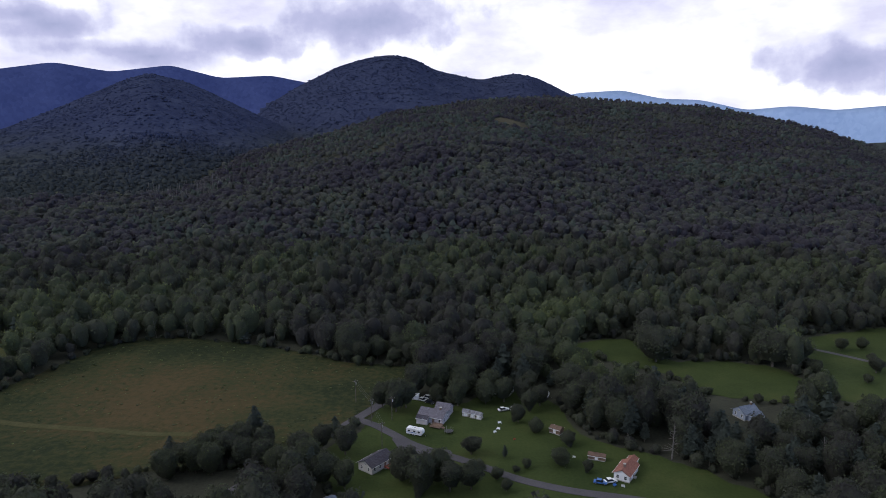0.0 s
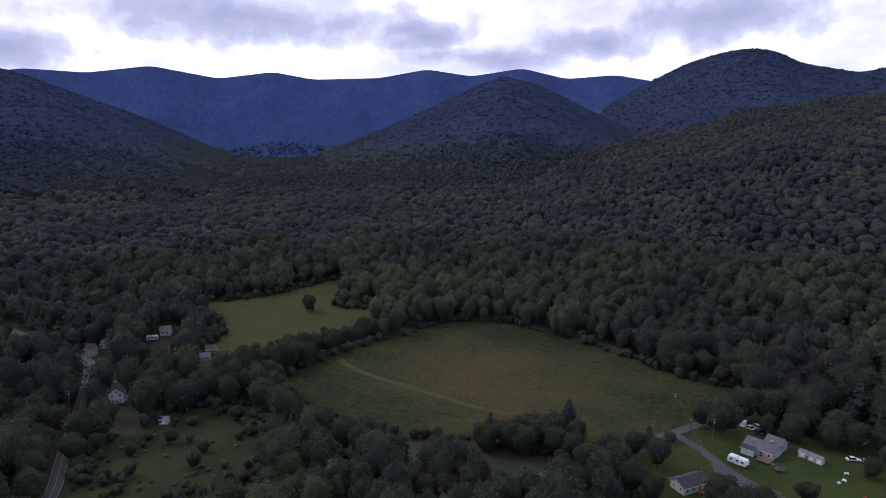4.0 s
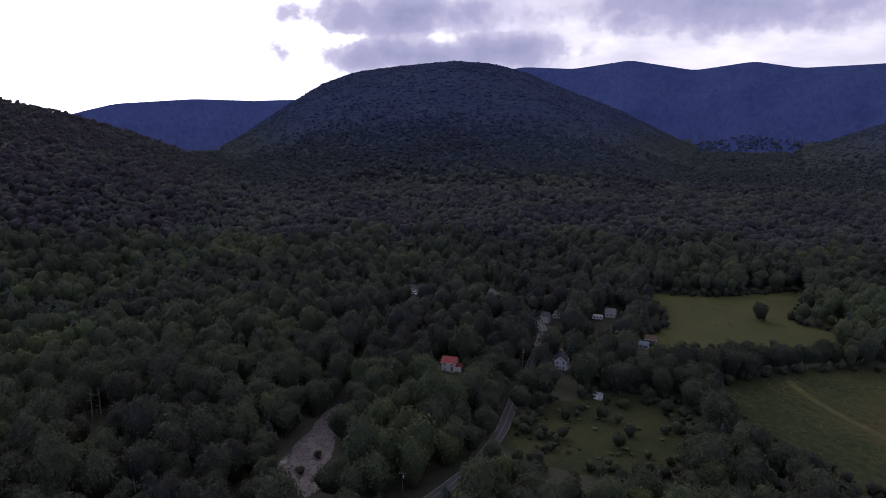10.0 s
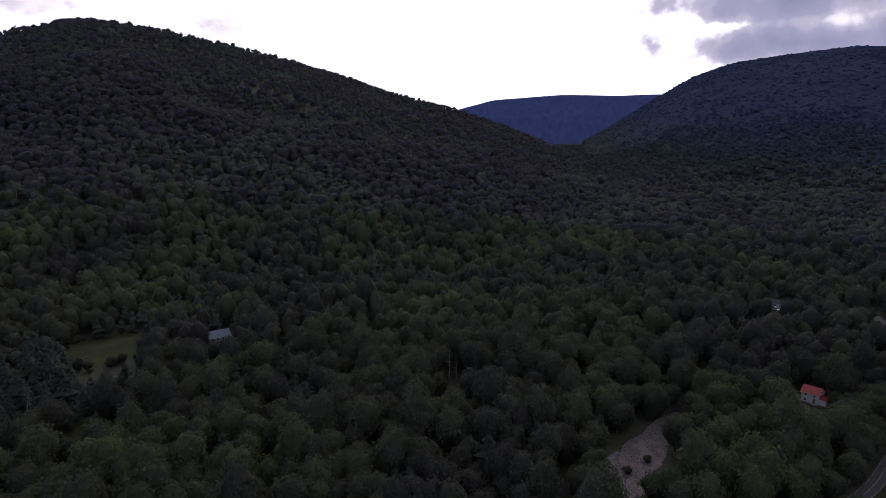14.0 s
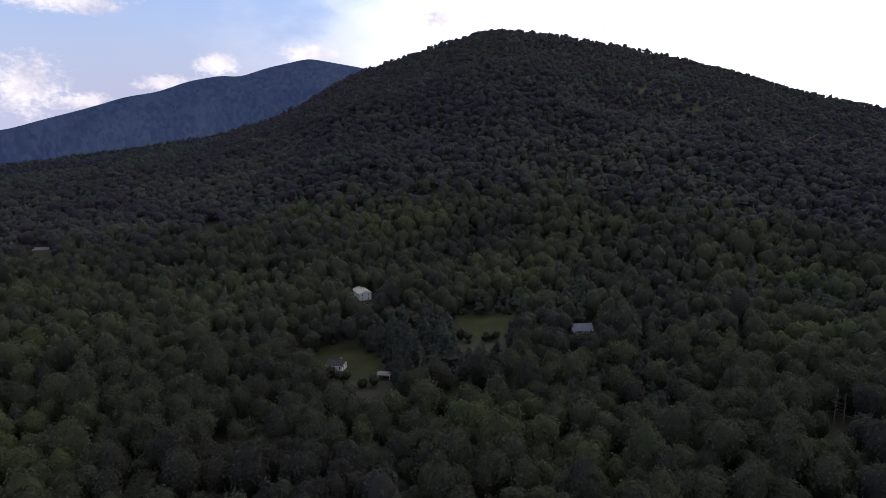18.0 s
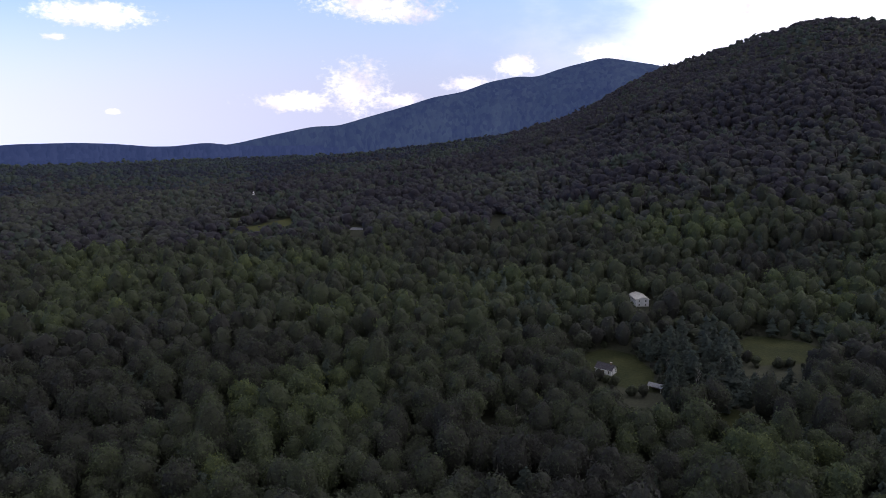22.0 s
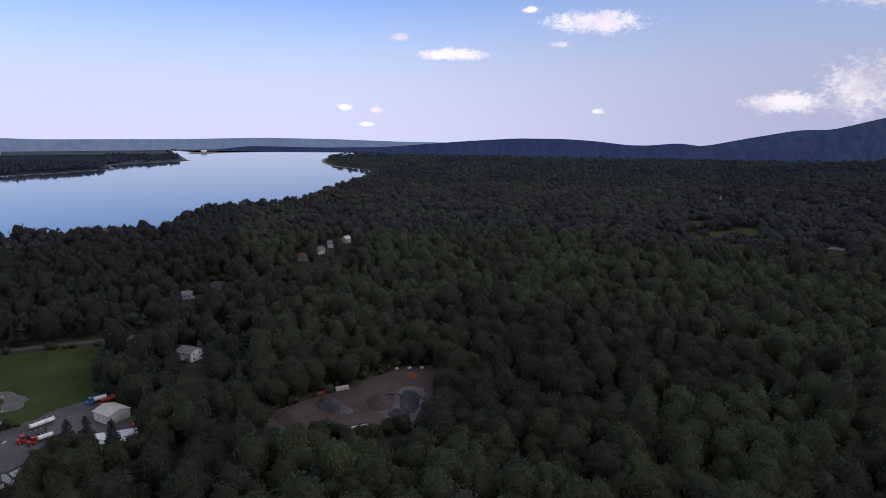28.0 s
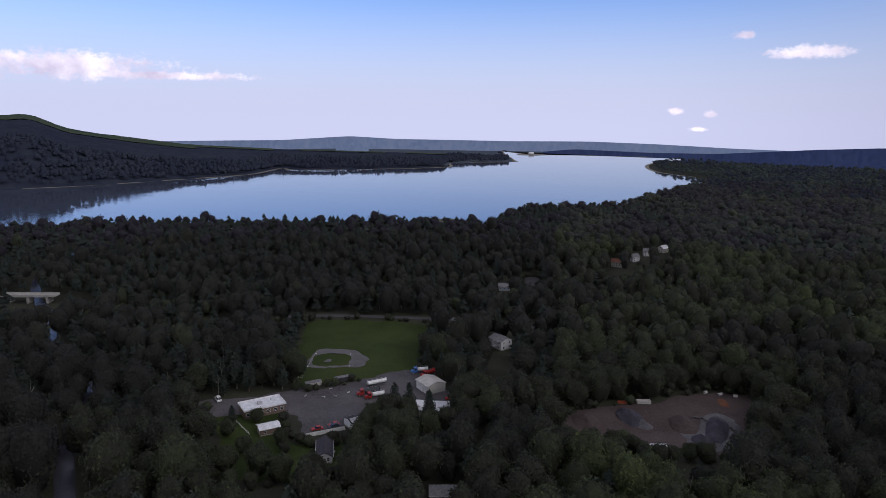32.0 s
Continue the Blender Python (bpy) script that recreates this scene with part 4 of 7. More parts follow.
OPEN_LINES = [(smooth_line([(-236, 52), (-262, 70), (-290, 88)]), 3.4), (ROAD, 3.9), (LANE, 4.5), (DRIVE, 4.5), (BALL_ROAD, 5), (RIVER, 2.4), (smooth_line([(168, -60), (205, -80), (226, -90)]), 6.5), (STREAM, 0.6), (PATH_4, 4)]
FAR_PATCHES = [[(-125, -712), (-162, -730), (-208, -754), (-203, -715), (-166, -686), (-127, -680)], [(-139, -784), (-190, -820), (-186, -786), (-139, -758)], [(10, 384), (26, 424), (34, 424), (32, 398), (16, 376)], [(108, 1395), (140, 1375), (178, 1400), (172, 1450), (135, 1468), (106, 1430)], [(-206, -142), (-200, -164), (-226, -168), (-224, -144)]]
PLOTS = []  # x, y, radius, open ground before it


def open_ground(x, y, margin=2.0):
    shut = np.zeros(x.shape, bool)
    r = np.hypot(x, y)
    for poly in OPEN_AREAS:
        shut |= far_from(poly, x, y, True) < margin
        for f in (1.0, 1.03, 1.06, 1.09, 1.12):
            shut |= inside(poly, x * f, y * f)
    for line, w in OPEN_LINES:
        for k in (0, 6, 12):
            f = 1 + k / np.maximum(r, 1)
            shut |= far_from(line, x * f, y * f) < w - k * 0.15
    for px, py, w, ahead in PLOTS:
        q = math.hypot(px, py)
        ahead = max(ahead, 0.10 * q) if 9 < ahead < 45 else ahead
        shut |= far_from([(px, py), (px * (1 - ahead / q), py * (1 - ahead / q))], x, y) < w
    for poly in FAR_PATCHES:
        for f in (1.0, 1.015, 1.03):
            shut |= inside(poly, x * f, y * f)
    shut |= inside(LAKE, x, y) | (far_from(LAKE, x, y, True) < 6)
    return shut


def scatter(r0, r1, space, seed):
    rng = np.random.default_rng(seed)
    g = np.arange(-r1, r1, space)
    x, y = np.meshgrid(g, g)
    x = (x + rng.uniform(-0.46, 0.46, x.shape) * space).ravel()
    y = (y + rng.uniform(-0.46, 0.46, y.shape) * space).ravel()
    r = np.hypot(x, y)
    r = np.where(r > 450, r * (1 + 0.07 * rng.uniform(-1, 1, r.shape)), r)
    a = bearing(x, y)
    keep = (r >= r0) & (r < r1) & (((a > -40) & (a < 266)) | (r < 150))
    x, y = x[keep], y[keep]
    return x[~open_ground(x, y)], y[~open_ground(x, y)], rng


SPRUCE_LOT = [(-196, -212), (-236, -236), (-268, -250), (-300, -226), (-292, -180), (-250, -150), (-206, -172)]


def species(x, y, rng):
    """Which trees are conifers, and the shade of each."""
    stand = fbm(x / 110, y / 110, 3, 77)
    pine = (rng.random(len(x)) < np.clip((stand - 0.45) * 3.4, 0.06, 0.65)) | (inside(SPRUCE_LOT, x, y) & (rng.random(len(x)) < 0.97))
    tone = 0.30 + 1.15 * (fbm(x / 60 + 9, y / 60, 3, 31) - 0.44) + rng.normal(0, 0.09, len(x))
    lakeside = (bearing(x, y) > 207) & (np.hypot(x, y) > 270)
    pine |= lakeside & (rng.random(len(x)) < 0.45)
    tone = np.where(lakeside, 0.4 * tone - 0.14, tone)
    tone = np.where(rng.random(len(x)) < 0.025, tone + 0.28, tone)
    return pine, np.clip(tone, -0.12, 0.72)


def plant(name, label, x, y, z, size, tone, shapes, mt, rng, lift=1.0):
    """One mesh of many trees."""
    which = rng.integers(0, len(shapes), len(x))
    vs, fs, ts, base = [], [], [], 0
    for i, (v, f, t) in enumerate(shapes):
        at = np.nonzero(which == i)[0]
        if not len(at):
            continue
        a = rng.uniform(0, 2 * np.pi, len(at))
        ca, sa, s = np.cos(a)[:, None], np.sin(a)[:, None], size[at][:, None]
        tall = s * lift * rng.uniform(0.85, 1.22, (len(at), 1))
        px = (v[None, :, 0] * ca - v[None, :, 1] * sa) * s + x[at][:, None]
        py = (v[None, :, 0] * sa + v[None, :, 1] * ca) * s + y[at][:, None]
        pz = v[None, :, 2] * tall + z[at][:, None]
        vs.append(np.stack([px, py, pz], -1).reshape(-1, 3))
        fs.append((f[None] + (base + np.arange(len(at)) * len(v))[:, None, None]).reshape(-1, 3))
        ts.append((t[None] + tone[at][:, None]).ravel())
        base += len(at) * len(v)
    if vs:
        ob = new(name, grow(name, np.concatenate(vs), np.concatenate(fs), [mt], None, np.concatenate(ts), True))
        return tagged(ob, label, "forest", kind="stuff")


NEAR_LEAF = [leafy_crown(s, 5, 9, 14, 520, 0.10) for s in range(16)]
MID_LEAF = [leafy_crown(s + 20, 4, 7, 8, 72, 0.165) for s in range(12)]
FAR_LEAF = [leafy_crown(s + 40, 3, 6, 5, 14, 0.30) for s in range(10)]
EDGE_LEAF = [leafy_crown(s + 60, 2, 6, 4, 5, 0.40) for s in range(8)]
TOP_LEAF = [leafy_crown(s + 90, 2, 5, 3) for s in range(8)]
BUSH_LEAF = [leafy_crown(s + 80, 3, 6, 5, 6, 0.35) for s in range(6)]
NEAR_PINE = [conifer(s, 8, 10, 110) for s in range(4)]
MID_PINE = [conifer(s + 9, 6, 8, 24) for s in range(4)]
FAR_PINE = [conifer(s + 19, 3, 6) for s in range(3)]


def build_forest():
    bands = [
        ("close", 0, 168, 8.4, MID_LEAF, MID_PINE, 5.0, "woods below the open sky in the valley"),
        ("near", 168, 330, 7.3, NEAR_LEAF, NEAR_PINE, 4.8, "dense green broadleaf woods with lumpy crowns"),
        ("middle", 330, 620, 7.8, MID_LEAF, MID_PINE, 4.9, "dense dark green mixed forest on the valley floor"),
        ("hillside", 620, 1100, 9.0, FAR_LEAF, FAR_PINE, 5.9, "continuous dark forest rising towards the hills"),
        ("slope", 1100, 1980, 10.6, EDGE_LEAF, EDGE_LEAF, 5.3, "distant forest canopy on the hillsides"),
    ]
    for i, (where, r0, r1, space, leafy, piny, size, label) in enumerate(bands):
        x, y, rng = scatter(r0, r1, space, 100 + i)
        z, which = terrain(x, y)
        # the mountains beyond and the far shore are clothed by their own surface
        r, a = np.hypot(x, y), bearing(x, y)
        edge = r + rng.uniform(-70, 70, len(x))
        wooded = np.isin(which, [k for k, q in enumerate(RIDGES, 1) if q[1] is M_HILL]) | ((a > 140) & (a < 203))
        keep = (wooded | (edge < 1500 + 230 * rng.uniform(-1, 1, len(x)))) & ~((a > 203) & (r > 1150))
        x, y, z = x[keep], y[keep], z[keep]
        if r1 > 1500:
            # where the woods run up to the mountains they take on their colour
            own = which[keep]
            off = ~np.isin(own, [k for k, q in enumerate(RIDGES, 1) if q[1] is M_HILL]) & ((a[keep] < 140) | (a[keep] > 203))
            plant("forest", "dark forest on the valley floor below the mountains", x[off], y[off], z[off] - 2.0, size * rng.uniform(0.8, 1.2, off.sum()), np.zeros(off.sum()), EDGE_LEAF, M_DOME, rng, 0.68)
            x, y, z = x[~off], y[~off], z[~off]
            keep = np.nonzero(keep)[0][~off]
        pine, tone = species(x, y, rng)
        # lower, greyer leaf tone on the steep hill, growing with distance
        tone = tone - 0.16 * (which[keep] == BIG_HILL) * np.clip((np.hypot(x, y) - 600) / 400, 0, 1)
        s = size * np.clip(rng.normal(1.0, 0.2, len(x)), 0.65, 1.5)
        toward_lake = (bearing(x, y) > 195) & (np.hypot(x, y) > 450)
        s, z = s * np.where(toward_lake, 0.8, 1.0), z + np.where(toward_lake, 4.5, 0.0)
        if where == "near":
            # trees along the clearings stand for themselves
            gap = np.min([far_from(q, x, y, True) for q in OPEN_AREAS], axis=0)
            own = np.nonzero(gap < 13)[0]
            own = own[rng.permutation(len(own))[:270]]
            for k in own:
                kind = (PINE_KINDS if pine[k] else LEAF_KINDS)[int(rng.integers(0, 3 if pine[k] else 9))]
                label = "dark green conifer at the edge of the woods" if pine[k] else "leafy green tree at the edge of a clearing"
                tree(x[k], y[k], s[k] * (0.72 if pine[k] else 1.0), 1.1, kind, label, turn=float(rng.uniform(0, 360)))
            stay = np.ones(len(x), bool)
            stay[own] = False
            x, y, z, pine, tone, s = x[stay], y[stay], z[stay], pine[stay], tone[stay], s[stay]
        if where in ("near", "middle"):
            ux, uy, urng = scatter(r0, r1, 9.2, 300 + i)
            far = np.min([far_from(q, ux, uy, True) for q in OPEN_AREAS + FAR_PATCHES] + [far_from(q, ux, uy) - 4 for q, w in OPEN_LINES], axis=0)
            for px, py, w, ahead in PLOTS:
                far = np.minimum(far, np.hypot(ux - px, uy - py) - w - 4)
            ux, uy = ux[far > 15], uy[far > 15]
            uz, _ = terrain(ux, uy)
            us = urng.uniform(2.5, 3.7, len(ux)) if where == "near" else urng.uniform(3.2, 4.6, len(ux))
            plant("undergrowth", "young trees and bushes filling the woods below the crowns", ux, uy, uz - 0.4, us, np.clip(urng.normal(0.3, 0.1, len(ux)), 0, 1), BUSH_LEAF, M_LEAF, urng, 0.85)
        b2 = ~pine
        if r1 > 1500:
            # the furthest crowns get the leaf colour with the most haze painted in
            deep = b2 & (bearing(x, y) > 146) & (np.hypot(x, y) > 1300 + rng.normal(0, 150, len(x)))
            plant("forest", "forest far down the valley with blue haze painted into its leaves", x[deep], y[deep], z[deep] - 3.0, s[deep], tone[deep] - 0.1, leafy, M_LEAF_HAZE, rng, 0.75)
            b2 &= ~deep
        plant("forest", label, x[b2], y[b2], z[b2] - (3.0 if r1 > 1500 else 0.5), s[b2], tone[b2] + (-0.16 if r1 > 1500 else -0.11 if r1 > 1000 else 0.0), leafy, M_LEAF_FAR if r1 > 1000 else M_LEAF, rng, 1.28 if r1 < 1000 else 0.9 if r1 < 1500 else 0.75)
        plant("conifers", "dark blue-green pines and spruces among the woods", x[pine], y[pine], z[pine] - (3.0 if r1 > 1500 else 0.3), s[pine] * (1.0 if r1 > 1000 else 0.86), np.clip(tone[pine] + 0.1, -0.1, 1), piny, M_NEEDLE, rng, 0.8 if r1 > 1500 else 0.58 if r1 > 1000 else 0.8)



def mountain_crowns():
    """Treetops that roughen the slopes and skylines of the nearer mountains."""
    rng = np.random.default_rng(64)
    for k, (label, mt, dist, foot, fall, crest) in enumerate(RIDGES, 1):
        if mt is not M_DOME:
            continue
        a0, a1 = min(q[0] for q in crest), max(q[0] for q in crest)
        area = math.radians(a1 - a0) * (dist ** 2 - 1450 ** 2) / 2
        n = int(area / (190 if dist < 3000 else 330))
        r, a = np.sqrt(rng.uniform(1450 ** 2, (dist + 12) ** 2, n)), np.radians(rng.uniform(a0, a1, n))
        x, y = -r * np.sin(a), r * np.cos(a)
        z, which = terrain(x, y)
        on = which == k
        x, y, z = x[on], y[on], z[on]
        size = (5.4 if dist < 3000 else 6.6) * rng.uniform(0.75, 1.25, len(x))
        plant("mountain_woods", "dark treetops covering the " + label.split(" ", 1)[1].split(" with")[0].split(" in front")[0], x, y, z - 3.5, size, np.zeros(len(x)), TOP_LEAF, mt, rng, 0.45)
    r, a = np.sqrt(rng.uniform(1450 ** 2, 2700 ** 2, 14000)), np.radians(rng.uniform(22, 104, 14000))
    x, y = -r * np.sin(a), r * np.cos(a)
    z, which = terrain(x, y)
    on = (which == 0) | np.isin(which, [k for k, q in enumerate(RIDGES, 1) if q[1] is M_RANGE])
    plant("forest", "dark woods at the far end of the valley", x[on], y[on], z[on] - 2.0, 6.0 * rng.uniform(0.75, 1.25, on.sum()), np.zeros(on.sum()), TOP_LEAF, M_DOME, rng, 0.7)


# ---- small builders ----


class Solid:
    """Boxes, prisms and tubes gathered into one mesh."""

    def __init__(self):
        self.v, self.f = [], []

    def piece(self, verts, faces):
        k = len(self.v)
        self.v += [tuple(v) for v in verts]
        self.f += [tuple(i + k for i in f) for f in faces]
        return self

    def box(self, x0, y0, z0, x1, y1, z1, taper=0.0):
        t = taper
        v = [(x0, y0, z0), (x1, y0, z0), (x1, y1, z0), (x0, y1, z0), (x0 + t, y0 + t, z1), (x1 - t, y0 + t, z1), (x1 - t, y1 - t, z1), (x0 + t, y1 - t, z1)]
        return self.piece(v, [(3, 2, 1, 0), (4, 5, 6, 7), (0, 1, 5, 4), (1, 2, 6, 5), (2, 3, 7, 6), (3, 0, 4, 7)])

    def extrude(self, outline, x0, x1):
        """An outline of (y, z) drawn out along x."""
        n = len(outline)
        v = [(x0, y, z) for y, z in outline] + [(x1, y, z) for y, z in outline]
        f = [tuple(range(n))[::-1], tuple(range(n, 2 * n))] + [(i, (i + 1) % n, n + (i + 1) % n, n + i) for i in range(n)]
        return self.piece(v, f)

    def tube(self, a, b2, r0, r1=None, sides=8):
        a, b2 = Vector(a), Vector(b2)
        r1 = r0 if r1 is None else r1
        w = (b2 - a).normalized()
        u = w.orthogonal().normalized()
        q = w.cross(u)
        v = []
        for c, r in ((a, r0), (b2, r1)):
            for i in range(sides):
                t = 2 * math.pi * i / sides
                v.append(c + (u * math.cos(t) + q * math.sin(t)) * r)
        f = [tuple(range(sides))[::-1], tuple(range(sides, 2 * sides))] + [(i, (i + 1) % sides, sides + (i + 1) % sides, sides + i) for i in range(sides)]
        return self.piece(v, f)

    def mesh(self, name, mt):
        me = bpy.data.meshes.new(name)
        me.from_pydata(self.v, [], self.f)
        me.materials.append(mt)
        return me


def part(name, solid, mt, parent, label=""):
    ob = new(name, solid.mesh(name, mt) if isinstance(solid, Solid) else solid)
    ob.parent = parent
    return tagged(ob, label)


def thing(name, x, y, turn, label, category, group="", z=0.12):
    ob = new(name)
    ob.empty_display_size = 0.5
    ob.matrix_world = pose(x, y, z, 0, 0, turn)
    return tagged(ob, label, category, group)


def window(parent, x, y, z, w, h, face, trim=P_TRIM):
    """A window on the wall whose outside looks along face ('x', '-x', 'y', '-y')."""
    s = -1 if face[0] == "-" else 1
    frame_bars, glass = Solid(), Solid()
    d, t = 0.07, 0.09
    if face[-1] == "y":
        for a, c, e, g in ((-w / 2, -h / 2, w / 2, -h / 2 + t), (-w / 2, h / 2 - t, w / 2, h / 2), (-w / 2, -h / 2 + t, -w / 2 + t, h / 2 - t), (w / 2 - t, -h / 2 + t, w / 2, h / 2 - t), (-w / 2 + t, -0.03, w / 2 - t, 0.03)):
            frame_bars.box(x + a, min(y, y + s * d), z + c, x + e, max(y, y + s * d), z + g)
        glass.box(x - w / 2 + t, min(y, y + s * 0.03), z - h / 2 + t, x + w / 2 - t, max(y, y + s * 0.03), z + h / 2 - t)
    else:
        for a, c, e, g in ((-w / 2, -h / 2, w / 2, -h / 2 + t), (-w / 2, h / 2 - t, w / 2, h / 2), (-w / 2, -h / 2 + t, -w / 2 + t, h / 2 - t), (w / 2 - t, -h / 2 + t, w / 2, h / 2 - t), (-w / 2 + t, -0.03, w / 2 - t, 0.03)):
            frame_bars.box(min(x, x + s * d), y + a, z + c, max(x, x + s * d), y + e, z + g)
        glass.box(min(x, x + s * 0.03), y - w / 2 + t, z - h / 2 + t, max(x, x + s * 0.03), y + w / 2 - t, z + h / 2 - t)
    win = part("window", frame_bars, trim, parent)
    part("pane", glass, M_GLASS, win, "dark reflecting glass")


def gable_block(parent, x0, x1, y0, y1, h, rise, wall, roof, over=0.45, roof_label="", ends=True):
    """Walls and a ridged roof over a rectangle; the ridge runs along x."""
    yc, half = (y0 + y1) / 2, (y1 - y0) / 2
    part("wall", Solid().extrude([(y0, 0), (y1, 0), (y1, h), (yc, h + rise - 0.02), (y0, h)], x0, x1), wall, parent)
    part("foundation", Solid().box(x0 - 0.06, y0 - 0.06, -0.2, x1 + 0.06, y1 + 0.06, 0.3), P_CONCRETE, parent)
    k = rise / half
    t = 0.16
    rf = Solid()
    for s in (-1, 1):
        ye = yc + s * (half + over)
        rf.extrude([(yc, h + rise), (yc, h + rise + t), (ye, h - over * k + t), (ye, h - over * k)][::s], x0 - over, x1 + over)
    ob = part("roof", rf, roof, parent, roof_label)
    part("ridge_cap", Solid().extrude([(yc - 0.22, h + rise + t - 0.22 * k - 0.01), (yc + 0.22, h + rise + t - 0.22 * k - 0.01), (yc, h + rise + t + 0.07)], x0 - over, x1 + over), roof, ob)
    for s in (-1, 1):
        ye = yc + s * (half + over)
        part("gutter", Solid().box(x0 - over, min(ye, ye + s * 0.1), h - over * k - 0.02, x1 + over, max(ye, ye + s * 0.1), h - over * k + 0.12), P_TRIM, parent)
    return ob


def house(x, y, turn, length, width, h, rise, wall, roof, label, storeys=1, chimney=None, door_at=None, group="", ahead=22, clear=None, roof_label="", trim=P_TRIM, name="house", garage=0):
    """A gabled house centred on x, y with its ridge along its own x; doors and windows on all four sides."""
    base = thing(name, x, y, turn, label, "house" if name == "house" else name.replace("_", " "), group)
    a, b2 = length / 2, width / 2
    gable_block(base, -a, a, -b2, b2, h, rise, wall, roof, roof_label=roof_label)
    per = h / storeys
    count = max(2, int(length / 2.6))
    for s in range(storeys):
        z = per * s + per * 0.56
        for face, yy in (("-y", -b2), ("y", b2)):
            for i in range(count):
                xx = -a + (i + 0.5) * length / count
                if s == 0 and door_at == face and i == count // 2:
                    d = Solid().box(xx - 0.5, min(yy, yy + (0.06 if face == "y" else -0.06)), 0.32, xx + 0.5, max(yy, yy + (0.06 if face == "y" else -0.06)), 2.35)
                    dr = part("door", d, W_WOOD if wall is not W_WOOD else P_TRIM, base)
                    sg = 1 if face == "y" else -1
                    part("handle", Solid().box(xx + 0.34, min(yy + sg * 0.06, yy + sg * 0.12), 1.25, xx + 0.40, max(yy + sg * 0.06, yy + sg * 0.12), 1.40), P_STEEL, dr)
                    part("step", Solid().box(xx - 0.8, min(yy, yy + sg * 1.0), 0, xx + 0.8, max(yy, yy + sg * 1.0), 0.28), P_CONCRETE, base)
                elif s == 0 and garage and i < garage and face == "-y":
                    gd = part("garage_door", Solid().box(xx - 1.2, yy - 0.06, 0.1, xx + 1.2, yy, 2.4), P_TRIM, base)
                    for q in range(3):
                        part("panel_rib", Solid().box(xx - 1.15, yy - 0.09, 0.6 + q * 0.55, xx + 1.15, yy - 0.06, 0.64 + q * 0.55), P_STEEL, gd)
                else:
                    window(base, xx, yy, z, 0.95, min(1.35, per * 0.5), face, trim)
        for face, xx in (("-x", -a), ("x", a)):
            for yy in (-width / 4, width / 4):
                window(base, xx, yy, z, 0.95, min(1.35, per * 0.5), face, trim)
    if rise > 1.6:
        for face, xx in (("-x", -a), ("x", a)):
            window(base, xx, 0, h + rise * 0.32, 0.8, 0.9, face, trim)
    if chimney is not None:
        ch = part("chimney", Solid().box(chimney - 0.4, -0.35, h * 0.8, chimney + 0.4, 0.35, h + rise + 1.0), W_BRICK, base)
        part("chimney_cap", Solid().box(chimney - 0.48, -0.43, h + rise + 1.0, chimney + 0.48, 0.43, h + rise + 1.12), P_CONCRETE, ch)
    PLOTS.append((x, y, clear or max(length, width) * 0.62, ahead))
    return base


def shed(x, y, turn, length, width, h, wall, roof, label, ahead=12, category="shed", rise=0.8):
    base = thing("shed", x, y, turn, label, category)
    a, b2 = length / 2, width / 2
    gable_block(base, -a, a, -b2, b2, h, rise, wall, roof, 0.2)
    dr = part("door", Solid().box(-0.6, -b2 - 0.05, 0.1, 0.6, -b2, min(2.0, h - 0.1)), P_TRIM, base)
    part("handle", Solid().box(0.4, -b2 - 0.11, 0.95, 0.46, -b2 - 0.05, 1.1), P_STEEL, dr)
    window(base, -a, 0, h * 0.6, 0.6, 0.6, "-x")
    PLOTS.append((x, y, max(length, width) * 0.8, ahead))
    return base


def wheel(parent, x, y, r, w, name="wheel"):
    s = 1 if y > 0 else -1
    wh = part(name, Solid().tube((x, y - w / 2, r), (x, y + w / 2, r), r, None, 14), P_TYRE, parent)
    part("rim", Solid().tube((x, y + s * w / 2, r), (x, y + s * (w / 2 + 0.02), r), r * 0.6, None, 10), P_STEEL, wh)


